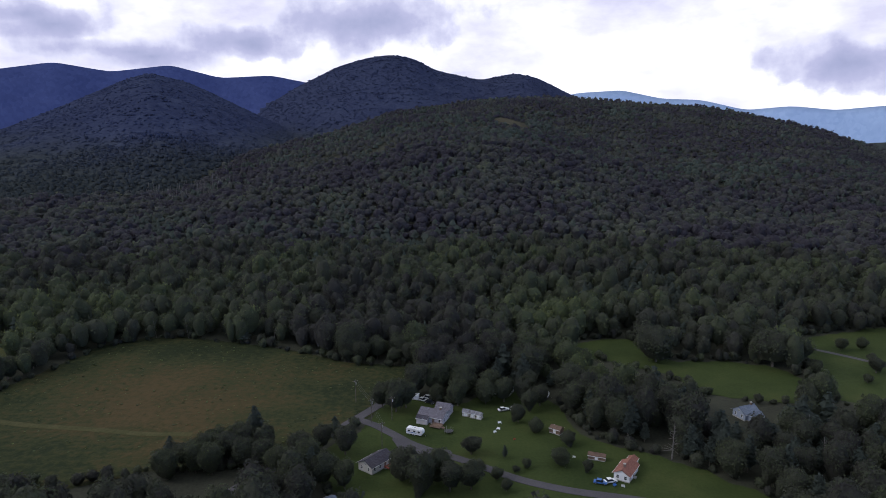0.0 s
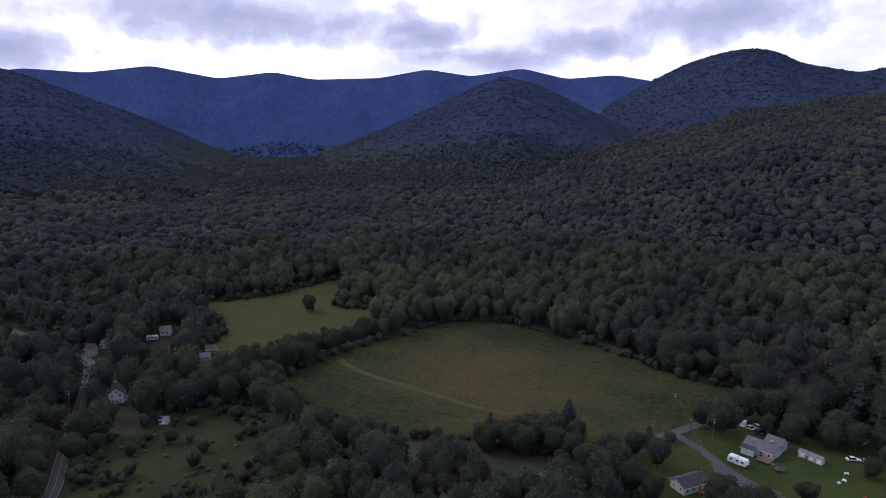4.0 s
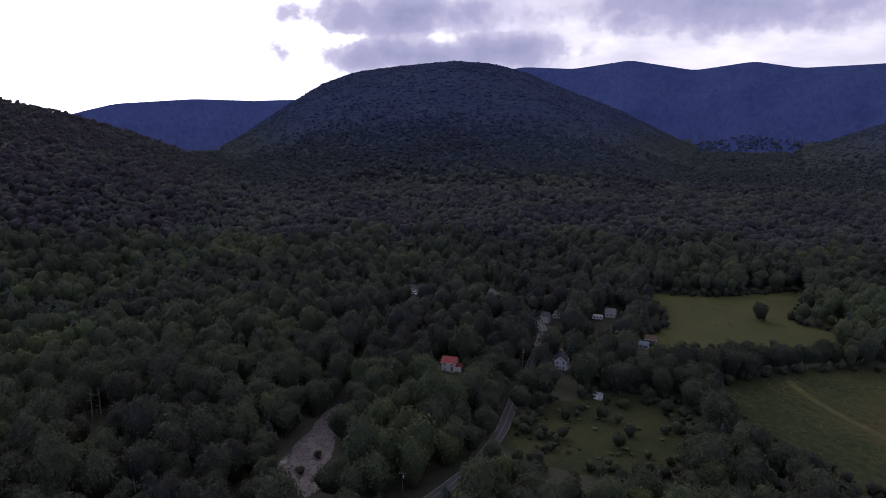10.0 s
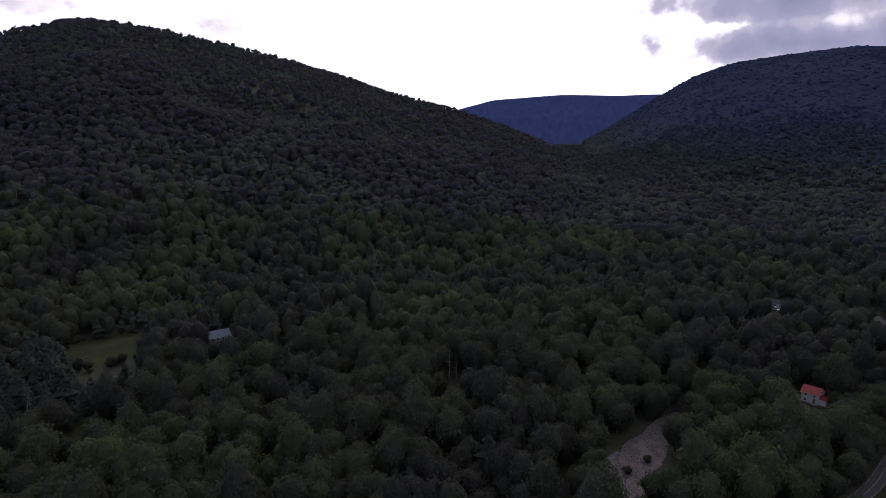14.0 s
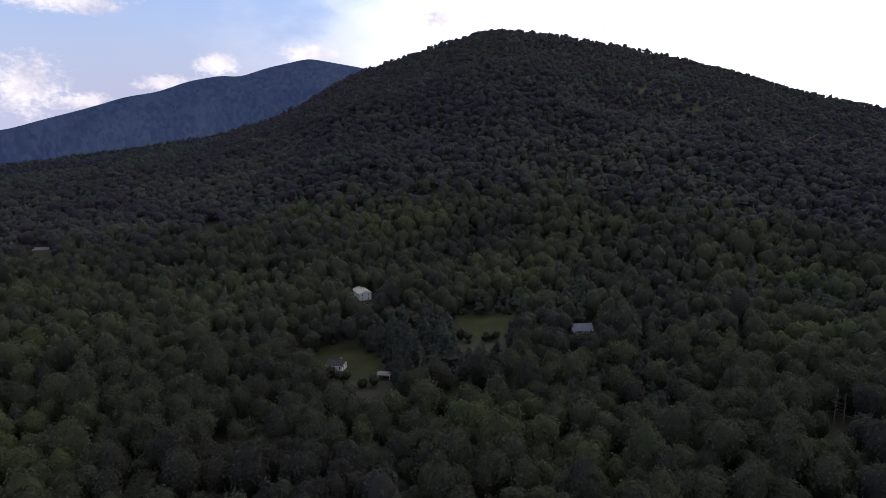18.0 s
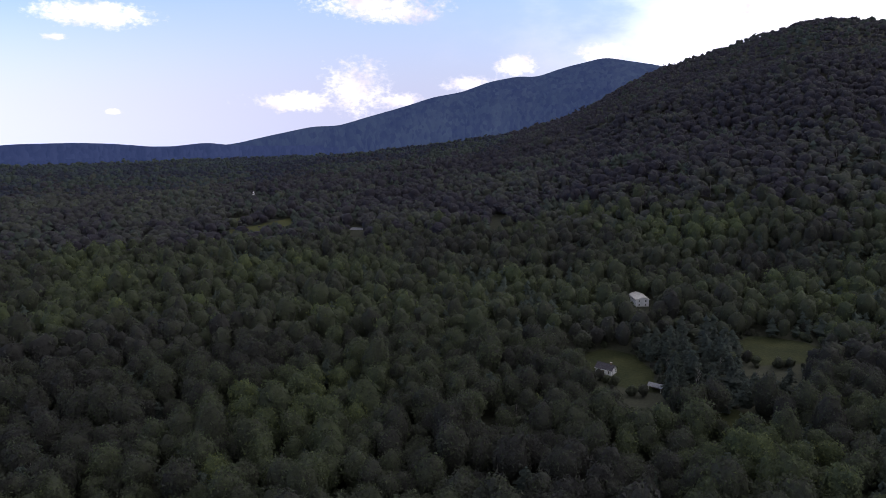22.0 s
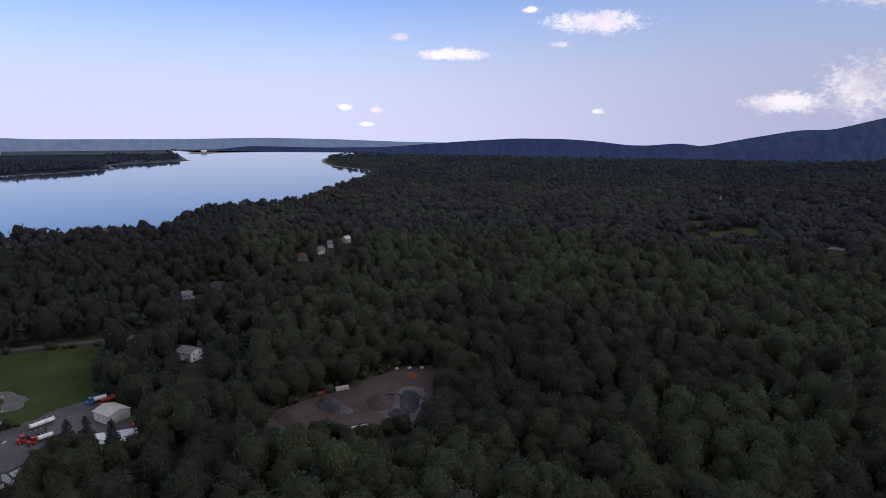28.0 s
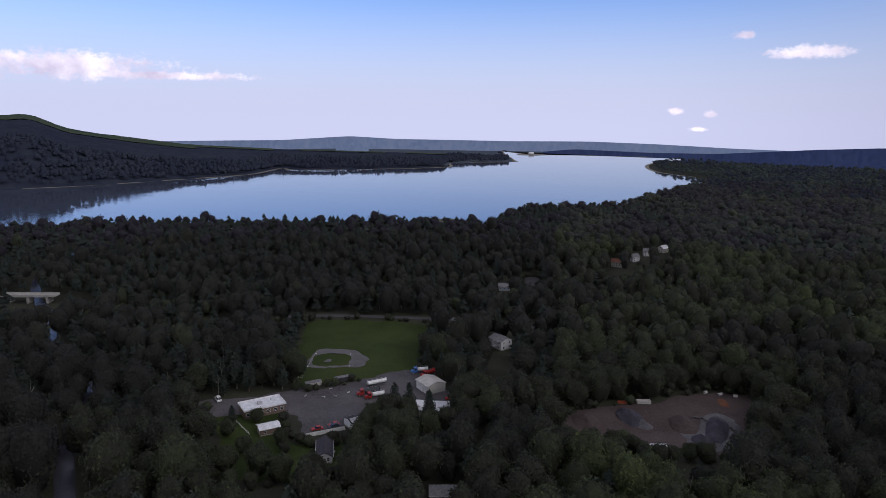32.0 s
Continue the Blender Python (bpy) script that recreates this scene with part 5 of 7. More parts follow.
def car(x, y, turn, mt, label, long=4.5, tall=1.5, van=False, z=0.2):
    base = thing("car", x, y, turn, label, "car", "parked cars", z)
    a, w = long / 2, 0.88
    hood = 0.55 * tall
    body = [(-a, 0.35), (a, 0.35), (a, hood * 0.9), (a - 0.25, hood), (a - 1.2, hood + 0.05), (-a + 0.1, hood + 0.05), (-a, hood * 0.9)]
    s = Solid()
    n = len(body)
    v = [(px, -w, pz) for px, pz in body] + [(px, w, pz) for px, pz in body]
    s.piece(v, [tuple(range(n)), tuple(range(n, 2 * n))[::-1]] + [((i + 1) % n, i, n + i, n + (i + 1) % n) for i in range(n)])
    part("body", s, mt, base)
    b0, b1 = (-a + 0.1, a - 1.3) if van else (-a + 0.7, a - 1.35)
    cab = Solid().piece([(b0, -w * 0.95, hood + 0.05), (b1, -w * 0.95, hood + 0.05), (b1, w * 0.95, hood + 0.05), (b0, w * 0.95, hood + 0.05), (b0 + 0.35, -w * 0.78, tall), (b1 - 0.6, -w * 0.78, tall), (b1 - 0.6, w * 0.78, tall), (b0 + 0.35, w * 0.78, tall)],
                        [(3, 2, 1, 0), (4, 5, 6, 7), (0, 1, 5, 4), (1, 2, 6, 5), (2, 3, 7, 6), (3, 0, 4, 7)])
    part("cabin_glass", cab, M_GLASS, base, "dark tinted windows")
    part("roof", Solid().box(b0 + 0.33, -w * 0.8, tall, b1 - 0.58, w * 0.8, tall + 0.05), mt, base)
    for sx in (-a + 0.8, a - 0.85):
        for sy in (-w, w):
            wheel(base, sx, sy * 0.96, 0.33, 0.2)
    for sy in (-0.6, 0.6):
        part("headlight", Solid().box(a, sy - 0.17, hood * 0.65, a + 0.03, sy + 0.17, hood * 0.85), P_TRIM, base)
        part("tail_light", Solid().box(-a - 0.03, sy - 0.17, hood * 0.65, -a, sy + 0.17, hood * 0.85), P_RED, base)
    return base


def tanker(x, y, turn, cab_mt, tank_mt, label, long=9.5, cab=True):
    base = thing("tank_truck" if cab else "tank_trailer", x, y, turn, label, "truck", "trucks in the yard", 0.2)
    a = long / 2
    part("chassis", Solid().box(-a, -0.5, 0.75, a - 0.3, 0.5, 1.0), P_BLACK, base)
    t1 = a - 2.9 if cab else a - 0.6
    tank = Solid().tube((-a, 0, 1.8), (t1, 0, 1.8), 0.88, None, 16)
    tk = part("tank", tank, tank_mt, base)
    for e, s in ((-a, -1), (t1, 1)):
        part("tank_end", Solid().tube((e, 0, 2.05), (e + s * 0.28, 0, 2.05), 1.06, 0.6, 16), tank_mt, tk)
    for q in (0.25, 0.5, 0.75):
        xx = -a + (t1 + a) * q
        part("hatch", Solid().tube((xx, 0, 3.1), (xx, 0, 3.3), 0.28, None, 10), P_STEEL, tk)
    part("ladder", Solid().box(-a - 0.35, -0.25, 0.9, -a - 0.29, 0.25, 3.0), P_STEEL, base)
    if cab:
        part("cab", Solid().box(a - 2.3, -1.15, 0.7, a - 0.8, 1.15, 2.9, 0.08), cab_mt, base)
        part("bonnet", Solid().box(a - 0.8, -0.9, 0.7, a + 0.5, 0.9, 1.75, 0.08), cab_mt, base)
        part("windscreen", Solid().box(a - 0.86, -0.95, 1.85, a - 0.78, 0.95, 2.65), M_GLASS, base)
        for s in (-1, 1):
            part("side_window", Solid().box(a - 1.9, min(s * 1.08, s * 1.14), 1.85, a - 1.1, max(s * 1.08, s * 1.14), 2.6), M_GLASS, base)
            part("exhaust_stack", Solid().tube((a - 2.45, s * 0.95, 0.8), (a - 2.45, s * 0.95, 3.4), 0.08), P_STEEL, base)
    else:
        part("landing_leg", Solid().box(a - 1.6, -0.4, 0, a - 1.45, 0.4, 0.8), P_STEEL, base)
    axles = [-a + 0.7, -a + 1.75] + ([a - 0.2] if cab else [])
    for xx in axles:
        for s in (-1, 1):
            wheel(base, xx, s * 0.95, 0.5, 0.35)
    return base


def camper(x, y, turn, label, long=6.8):
    base = thing("travel_trailer", x, y, turn, label, "trailer", "", 0.12)
    a = long / 2
    out = [(-a, 0.55), (a - 0.5, 0.55), (a, 1.1), (a, 2.0), (a - 0.5, 2.75), (-a + 0.2, 2.85), (-a, 2.6)]
    n = len(out)
    v = [(px, -1.2, pz) for px, pz in out] + [(px, 1.2, pz) for px, pz in out]
    part("body", Solid().piece(v, [tuple(range(n)), tuple(range(n, 2 * n))[::-1]] + [((i + 1) % n, i, n + i, n + (i + 1) % n) for i in range(n)]), P_WHITE, base)
    for s in ("-y", "y"):
        for xx in (-a + 1.2, 0.1, a - 1.4):
            window(base, xx, -1.2 if s == "-y" else 1.2, 1.85, 0.9, 0.6, s, P_BLACK)
    part("stripe", Solid().box(-a + 0.1, -1.22, 1.15, a - 0.1, -1.2, 1.3), P_BLUE, base)
    part("door", Solid().box(1.0, -1.24, 0.65, 1.65, -1.2, 2.4), P_TRIM, base)
    part("roof_vent", Solid().box(-0.4, -0.3, 2.82, 0.2, 0.3, 3.0), P_SILVER, base)
    part("hitch", Solid().box(a, -0.08, 0.5, a + 1.1, 0.08, 0.6), P_BLACK, base)
    part("jack_stand", Solid().box(a + 0.8, -0.08, 0, a + 0.95, 0.08, 0.5), P_STEEL, base)
    for xx in (-0.7, 0.1):
        for s in (-1, 1):
            wheel(base, xx, s * 1.05, 0.34, 0.22)
    PLOTS.append((x, y, 6, 10))
    return base


def utility_pole(x, y, turn, tall=10.5):
    base = thing("utility_pole", x, y, turn, "weathered wooden utility pole with a crossarm", "utility pole", "poles along the road", 0.0)
    part("post", Solid().tube((0, 0, -0.3), (0, 0, tall), 0.17, 0.11), M_BARK, base)
    arm = part("crossarm", Solid().box(-1.2, -0.07, tall - 0.9, 1.2, 0.07, tall - 0.72), M_BARK, base)
    for k in (-1.05, -0.4, 0.4, 1.05):
        part("insulator", Solid().tube((k, 0, tall - 0.72), (k, 0, tall - 0.52), 0.06), P_CONCRETE, arm)
    part("transformer", Solid().tube((0.32, 0, tall - 2.3), (0.32, 0, tall - 1.4), 0.22), P_STEEL, base)


def heap(name, x, y, turn, long, wide, high, mt, label, seed):
    """A tipped heap of loose stone, steep with a rounded ridge."""
    n = 26
    u, v = np.meshgrid(np.linspace(-1, 1, n), np.linspace(-1, 1, n), indexing="ij")
    d = np.hypot(np.sign(u) * np.maximum(np.abs(u) - 0.25, 0) / 0.75, v)
    d = d * (0.75 + 0.6 * fbm(u * 1.6 + seed * 3, v * 1.6, 3, seed + 9))
    z = high * np.clip(1 - d, 0, 1) ** 0.9 * (0.65 + 0.7 * fbm(u * 2 + seed, v * 2, 3, seed)) + 0.35 * (fbm(u * 6 + seed, v * 6, 3, seed + 5) - 0.45) * np.clip(1.2 - d, 0, 1)
    z = np.where(d >= 1, -0.1, z)
    t = radians(turn)
    px, py = u * long / 2, v * wide / 2
    verts = np.stack([x + px * math.cos(t) - py * math.sin(t), y + px * math.sin(t) + py * math.cos(t), z + 0.1], -1).reshape(-1, 3)
    i, j = np.meshgrid(np.arange(n - 1), np.arange(n - 1), indexing="ij")
    f = np.stack([i * n + j, (i + 1) * n + j, (i + 1) * n + j + 1, i * n + j + 1], -1).reshape(-1, 4)
    return tagged(new(name, grow(name, verts, f, [mt], None, None, True)), label, "heap", "heaps in the gravel yard")


# ---- houses by the lane ----
grey = house(-4, 255, -22, 10.6, 7.6, 2.7, 1.9, W_MAUVE, R_MAUVE, "pale ranch house with grey shingle roofs and a wooden deck", chimney=3.0, door_at="-y", ahead=16, clear=9)
gable_block(grey, -1.0, 4.8, 3.85, 9.4, 2.8, 1.9, W_MAUVE, R_MAUVE)
gable_block(grey, -5.0, -0.5, -6.2, -3.85, 2.5, 0.9, W_MAUVE, R_DARK, 0.3, "dark porch roof")
deck = part("deck", Solid().box(1.4, -8.0, 0.55, 5.9, -3.9, 0.75), W_WOOD, grey, "reddish wooden deck")
for i in range(6):
    part("deck_post", Solid().box(1.5 + i * 0.85, -8.0, 0.75, 1.62 + i * 0.85, -7.9, 1.7), W_WOOD, deck)
part("deck_rail", Solid().box(1.4, -8.02, 1.7, 5.9, -7.88, 1.8), W_WOOD, deck)
part("stair", Solid().box(5.9, -7.0, 0.0, 7.1, -5.5, 0.4), W_WOOD, grey)
camper(-11, 241.5, -22, "white travel trailer parked on the grass beside the drive")
ranch = house(-24, 217.5, 52, 10.5, 6.6, 2.7, 1.7, W_CREAM, R_DARK, "beige ranch house with a dark charcoal shingle roof", door_at="-y", ahead=20, clear=7)
dk = part("deck", Solid().box(0.5, -6.0, 0.5, 5.0, -3.35, 0.7), W_REDWOOD, ranch, "red-stained wooden deck")
for i in range(7):
    part("deck_post", Solid().box(0.55 + i * 0.7, -6.0, 0.7, 0.65 + i * 0.7, -5.9, 1.6), W_REDWOOD, dk)
part("deck_rail", Solid().box(0.5, -6.02, 1.6, 5.0, -5.88, 1.7), W_REDWOOD, dk)
port = thing("carport", -8, 217.5, -22, "small open carport with a pale roof over a red car", "carport")
for sx in (-1.9, 1.9):
    for sy in (-2.6, 2.6):
        part("post", Solid().box(sx - 0.06, sy - 0.06, 0, sx + 0.06, sy + 0.06, 2.3), P_STEEL, port)
part("roof", Solid().extrude([(-2.8, 2.3), (2.8, 2.3), (0, 3.1)], -2.1, 2.1), R_BEIGE, port)
car(-8, 215.5, 68, P_RED, "red car half under the carport")
PLOTS.append((-8, 217, 6, 14))
for k, (sx, sy, q) in enumerate(((9.3, 258.5, -20), (12.2, 257, -24), (14.6, 255.6, -28))):
    shed(sx, sy, q, 2.6 - 0.25 * k, 2.4, 1.9, W_CREAM, R_GREY, "small pale garden shed on the lawn")
house(26, 282, -28, 9, 7, 2.8, 1.9, W_WHITE, R_DARK, "white house with a dark roof half hidden by trees", ahead=8, clear=5)
camper(44, 277, -16, "white trailer at the edge of the trees", 4.8)
house(62.5, 211, 57, 9.5, 5.4, 2.6, 1.5, W_WHITE, R_RED, "white cottage with a terracotta shingle roof", chimney=-2.0, door_at="-y", ahead=18, clear=7)
gable = thing("lean_to", 66.5, 217.8, 57, "small outhouse with a terracotta roof behind the cottage", "shed")
gable_block(gable, -1.8, 1.8, -1.6, 1.6, 2.2, 0.8, W_WHITE, R_RED, 0.2)
shed(-36.6, 192.1, 35, 5.0, 4.0, 2.2, W_BLUE, R_BLUE, "small shed with a slate-blue roof between trees", 10)
shed(44, 243, -38, 4.4, 3.4, 2.0, W_WOOD, R_BROWN, "brown garden shed with a rusty roof", 14)
shed(55, 222, -20, 6.0, 2.2, 1.6, W_WOOD, R_BROWN, "low brown woodshed behind the cottage", 10)
blue = house(124, 257, 22, 7.6, 6.4, 2.8, 2.0, W_BLUE, R_BLUE, "house with a broad blue-grey shingle roof among trees", chimney=2.4, ahead=26, clear=7)
gable_block(blue, -2.4, 2.4, -6.6, -3.25, 2.5, 1.4, W_BLUE, R_BLUE)
car(52.5, 205.5, -20, P_BLUE, "blue and white car by the cottage")
car(56.0, 206.2, 15, P_WHITE, "white car by the cottage")
car(25, 263, 20, P_WHITE, "white car on the grass near the trees")
car(29, 262.5, -50, P_WHITE, "white car with its bonnet towards the trees")
car(-9, 273, -33, P_SILVER, "silver car behind the grey house")
car(-6, 270.5, -33, P_BLACK, "black car behind the grey house")
car(-6.5, 275, -33, P_SILVER, "silver pickup behind the grey house", 5.2, 1.7)
shed(-12.5, 275.5, -20, 3.0, 2.4, 2.1, W_WHITE, R_WHITE, "white utility trailer behind the grey house", 8, "trailer", 0.3)


def clutter(x, y, turn, size, mt, label, name, category):
    """A loose thing on the grass: a base, a seat or lid and four short legs."""
    base = thing(name, x, y, turn, label, category)
    a = size * 0.75
    part("top", Solid().box(-a, -a * 0.5, a * 0.55, a, a * 0.5, a * 0.7, 0.03), mt, base)
    part("back", Solid().box(-a, a * 0.45, a * 0.7, a, a * 0.55, a * 1.3), mt, base)
    for sx in (-1, 1):
        for sy in (-1, 1):
            part("leg", Solid().box(sx * a * 0.9 - 0.05, sy * a * 0.42 - 0.05, 0, sx * a * 0.9 + 0.05, sy * a * 0.42 + 0.05, a * 0.55), mt, base)


clutter(22.5, 251, 10, 0.9, P_WHITE, "white garden bench on the lawn", "garden_bench", "bench")
clutter(20, 243, 40, 0.8, P_WHITE, "white plastic lawn chair", "lawn_chair", "chair")
clutter(21.5, 245.5, -30, 0.9, P_TRIM, "pale swing seat on the lawn", "lawn_chair", "chair")
clutter(27, 237, 20, 0.6, P_ORANGE, "faded orange garden chair", "lawn_chair", "chair")
clutter(57, 204, 30, 0.9, P_BLUE, "blue tarpaulin bench by the cottage", "garden_bench", "bench")
clutter(59.5, 203.3, -20, 0.8, P_SILVER, "grey clutter by the cottage wall", "garden_bench", "bench")
clutter(47, 223, -15, 0.7, P_WHITE, "white box on the lawn", "lawn_chair", "chair")
tramp = thing("trampoline", 2, 243, 0, "round black trampoline on the lawn", "trampoline")
part("bed", Solid().tube((0, 0, 0.8), (0, 0, 0.85), 1.7, None, 18), P_BLACK, tramp)
for i in range(6):
    t = i * math.pi / 3
    part("leg", Solid().tube((1.65 * math.cos(t), 1.65 * math.sin(t), 0), (1.65 * math.cos(t), 1.65 * math.sin(t), 2.2), 0.05), P_STEEL, tramp)
for q in ((-38, 272, 30), (-29, 252, 30), (-21, 254, 10), (-23, 231, 20), (-211, 110, 40), (-200, 92, 40), (-262, 158, 40), (-236, 140, 40), (-180, 66, 50), (-300, 188, 40)):
    utility_pole(*q)
utility_pole(66, -306, 30, 9.0)

# ---- houses along the road ----
farm = house(-256.5, 176, 142, 8.0, 6.0, 4.6, 2.4, W_WHITE, R_DARK, "white two-storey farmhouse with a dark gabled roof", 2, 1.5, "-y", ahead=13, clear=7)
gable_block(farm, -2.5, 3.5, -7.6, -3.0, 3.0, 1.5, W_WHITE, R_DARK)
red = house(-275.5, 126, 47, 6.8, 6.0, 4.4, 2.0, W_WHITE, R_CRIMSON, "white house with a bright red metal roof", 2, None, "-y", ahead=30, clear=7)
gable_block(red, 3.4, 6.2, -2.4, 2.4, 2.6, 1.0, W_WHITE, R_CRIMSON, 0.3)
camper(-312, 239, 48, "long white trailer home on the grass", 6.2)
PLOTS.append((-312, 239, 5.5, 50))
house(-314, 250, 38, 5.6, 5.2, 2.8, 2.2, W_CREAM, R_GREY, "small grey-roofed house beside a trailer", ahead=52, clear=7)
house(-320, 208, 30, 4.5, 4.5, 4.2, 2.0, W_CREAM, R_DARK, "narrow white house by the bend of the road", 2, ahead=48, clear=4.5)
house(-325, 219, 40, 4.5, 4, 2.8, 1.6, W_CREAM, R_GREY, "small white house beside the road", ahead=48, clear=4.5)
house(-262, 231, 40, 4.6, 3.6, 2.2, 1.3, W_BLUE, R_BLUE, "low shed-like house with a blue tarpaulin roof", ahead=46, clear=6)
house(-267, 240, 40, 5.5, 4.4, 2.4, 1.5, W_WOOD, R_BROWN, "brown-roofed outbuilding beside the blue shed", ahead=22, clear=5)
shed(-219, 170, 32, 3.4, 2.8, 2.1, W_CREAM, R_GREY, "weathered grey shed in the scrub", 12)
house(-417, 163, 38, 11, 6, 2.8, 1.6, W_WHITE, R_DARK, "grey-roofed house deep in the woods", ahead=75, clear=5)
car(-409, 160, 20, P_WHITE, "white car beside the house in the woods")

# ---- houses in the forest ----
house(-209, -225.5, 112, 8, 5.6, 2.7, 1.8, W_WHITE, R_DARK, "small white house with a dark shingle roof in a clearing", chimney=2.4, door_at="-y", ahead=24, clear=7)
hut = thing("picnic_shelter", -214, -199, 114, "small open shelter with a grey roof in the clearing", "shelter")
for sx in (-2.8, 2.8):
    for sy in (-1.8, 1.8):
        part("post", Solid().box(sx - 0.09, sy - 0.09, 0, sx + 0.09, sy + 0.09, 2.2), P_TRIM, hut)
part("wall", Solid().box(-2.9, 1.7, 0, 2.9, 1.8, 2.2), W_WOOD, hut)
part("roof", Solid().extrude([(-2.4, 2.2), (2.4, 2.2), (0.0, 3.3)], -3.3, 3.3), R_GREY, hut)
PLOTS.append((-214, -199, 5, 46))
big = house(-307, -304, 63, 14, 8.2, 4.8, 1.3, W_WHITE, R_BEIGE, "large white two-storey house with rows of tall windows", 2, ahead=34, clear=9)
cabin = house(-326, -155, 133, 11, 7, 2.4, 2.6, W_BLUE, R_BLUE, "blue-grey cabin with a broad pale metal roof", ahead=36, clear=8)
house(-246, -640, 131, 13, 9, 3.4, 2.6, W_MAUVE, R_GREY, "grey-roofed house at the far edge of the forest", ahead=105, clear=9)
house(-383, -588, 131, 9, 7, 3.0, 2.0, W_CREAM, R_GREY, "roof of a house above the treetops", ahead=85, clear=7)
sail = thing("a_frame_house", -219, -990, 155, "tall white A-frame gable standing out of the forest", "house")
part("gable", Solid().piece([(-4, -3, 0), (4, -3, 0), (2.4, -3, 10.8), (-4, 4, 0), (4, 4, 0), (2.4, 4, 10.8)], [(0, 1, 2), (5, 4, 3), (0, 3, 4, 1), (1, 4, 5, 2), (2, 5, 3, 0)]), R_WHITE, sail)
part("roof_edge", Solid().box(2.2, -3.2, 10.5, 2.6, 4.2, 10.9), P_TRIM, sail)
PLOTS.append((-219, -990, 6, 70))
for hx, hy, q, mt, wt, long in ((208, -516, -165, R_RED, W_CREAM, 8.5), (205, -545, -120, R_GREY, W_WHITE, 7), (205, -575, -150, R_GREY, W_WHITE, 6), (199, -600, -105, R_WHITE, W_CREAM, 8)):
    house(hx, hy, q, long, 6, 4.2, 2.2, wt, mt, "white village house with a gabled roof among trees", 2, ahead=88, clear=5, group="houses of the village")
sheet("village_road", [(226, -413), (236, -418), (246, -430), (242, -440), (234, -432), (222, -419)], M_ROAD, 0.2, "short grey stretch of road between the trees", "road")
OPEN_AREAS.append([(222, -413), (236, -412), (246, -430), (240, -438), (230, -425)])
house(240, -392, -140, 8, 6, 3.0, 1.8, W_BLUE, R_GREY, "grey house between tall trees", ahead=30, clear=6)

# ---- buildings by the yard ----
barn = thing("metal_garage", 172.5, -222, -20, "beige metal garage with three white doors", "garage")
gable_block(barn, -5.0, 5.0, -4.6, 4.6, 3.9, 1.3, W_METAL, R_BEIGE, 0.25)
for i in range(3):
    d = part("garage_door", Solid().box(-4.5 + i * 3.1, 4.6, 0.1, -1.9 + i * 3.1, 4.67, 3.2), P_TRIM, barn)
    for k in range(4):
        part("panel_rib", Solid().box(-4.5 + i * 3.1, 4.67, 0.7 + k * 0.6, -1.9 + i * 3.1, 4.7, 0.75 + k * 0.6), P_STEEL, d)
PLOTS.append((173, -224, 10, 16))
hall = thing("warehouse", 156, -204, -149, "long low warehouse with a white sheet roof", "warehouse")
gable_block(hall, -9, 9, -4.5, 4.5, 3.2, 1.6, W_CREAM, R_WHITE, 0.3)
for i in range(6):
    window(hall, -7.5 + i * 3, 4.5, 1.9, 1.1, 1.1, "y")
PLOTS.append((156, -204, 10, 10))
school = thing("low_building", 212.5, -161, -112, "long low brick building with a white flat roof", "building")
part("wall", Solid().box(-8.2, -4.6, 0, 8.2, 4.6, 3.4), W_BRICK, school)
part("roof", Solid().box(-8.6, -5.0, 3.4, 8.6, 5.0, 3.62), R_WHITE, school)
for s in (-1, 1):
    part("parapet", Solid().box(-8.6, min(s * 4.8, s * 5.0), 3.62, 8.6, max(s * 4.8, s * 5.0), 4.0), P_TRIM, school)
    part("end_parapet", Solid().box(min(s * 8.4, s * 8.6), -4.8, 3.62, max(s * 8.4, s * 8.6), 4.8, 4.0), P_TRIM, school)
for i in range(6):
    for face, yy in (("-y", -4.6), ("y", 4.6)):
        window(school, -6.9 + i * 2.75, yy, 1.9, 1.5, 1.3, face)
part("door", Solid().box(7.0, 4.6, 0.1, 8.0, 4.66, 2.3), P_TRIM, school)
part("roof_unit", Solid().box(-2, -1, 3.62, 0, 0.6, 4.6, 0.1), P_SILVER, school)
part("roof_vent", Solid().tube((4, 1, 3.62), (4, 1, 4.5), 0.2), P_STEEL, school)
PLOTS.append((212, -160, 12, 8))
house(196, -151, -115, 7.4, 5, 2.6, 0.8, W_BRICK, R_WHITE, "small brick building with a pale metal roof", door_at="-y", ahead=12, clear=7)
pump = thing("storage_building", 174, -175, -107, "white storage building with a dark panelled roof", "building")
gable_block(pump, -2.6, 2.6, -3.4, 3.4, 2.6, 1.1, W_WHITE, R_DARK, 0.2)
for i in range(3):
    x0 = -2.3 + i * 1.55
    part("roof_panel", Solid().piece([(x0, -3.1, 2.9), (x0 + 1.3, -3.1, 2.9), (x0 + 1.3, -0.5, 3.74), (x0, -0.5, 3.74), (x0, -3.1, 3.0), (x0 + 1.3, -3.1, 3.0), (x0 + 1.3, -0.5, 3.84), (x0, -0.5, 3.84)], [(3, 2, 1, 0), (4, 5, 6, 7), (0, 1, 5, 4), (1, 2, 6, 5), (2, 3, 7, 6), (3, 0, 4, 7)]), P_SILVER, pump)
PLOTS.append((174, -175, 4, 6))
house(166, -152, -44, 12.5, 5.4, 2.6, 1.5, W_WHITE, R_DARK, "long house with a dark roof and white gable end", door_at="-y", ahead=16, clear=7)
town = house(178, -289, 163, 9.6, 7.6, 4.8, 1.6, W_WHITE, R_GREY, "white two-storey house with a grey roof above the trees", 2, ahead=60, clear=7)
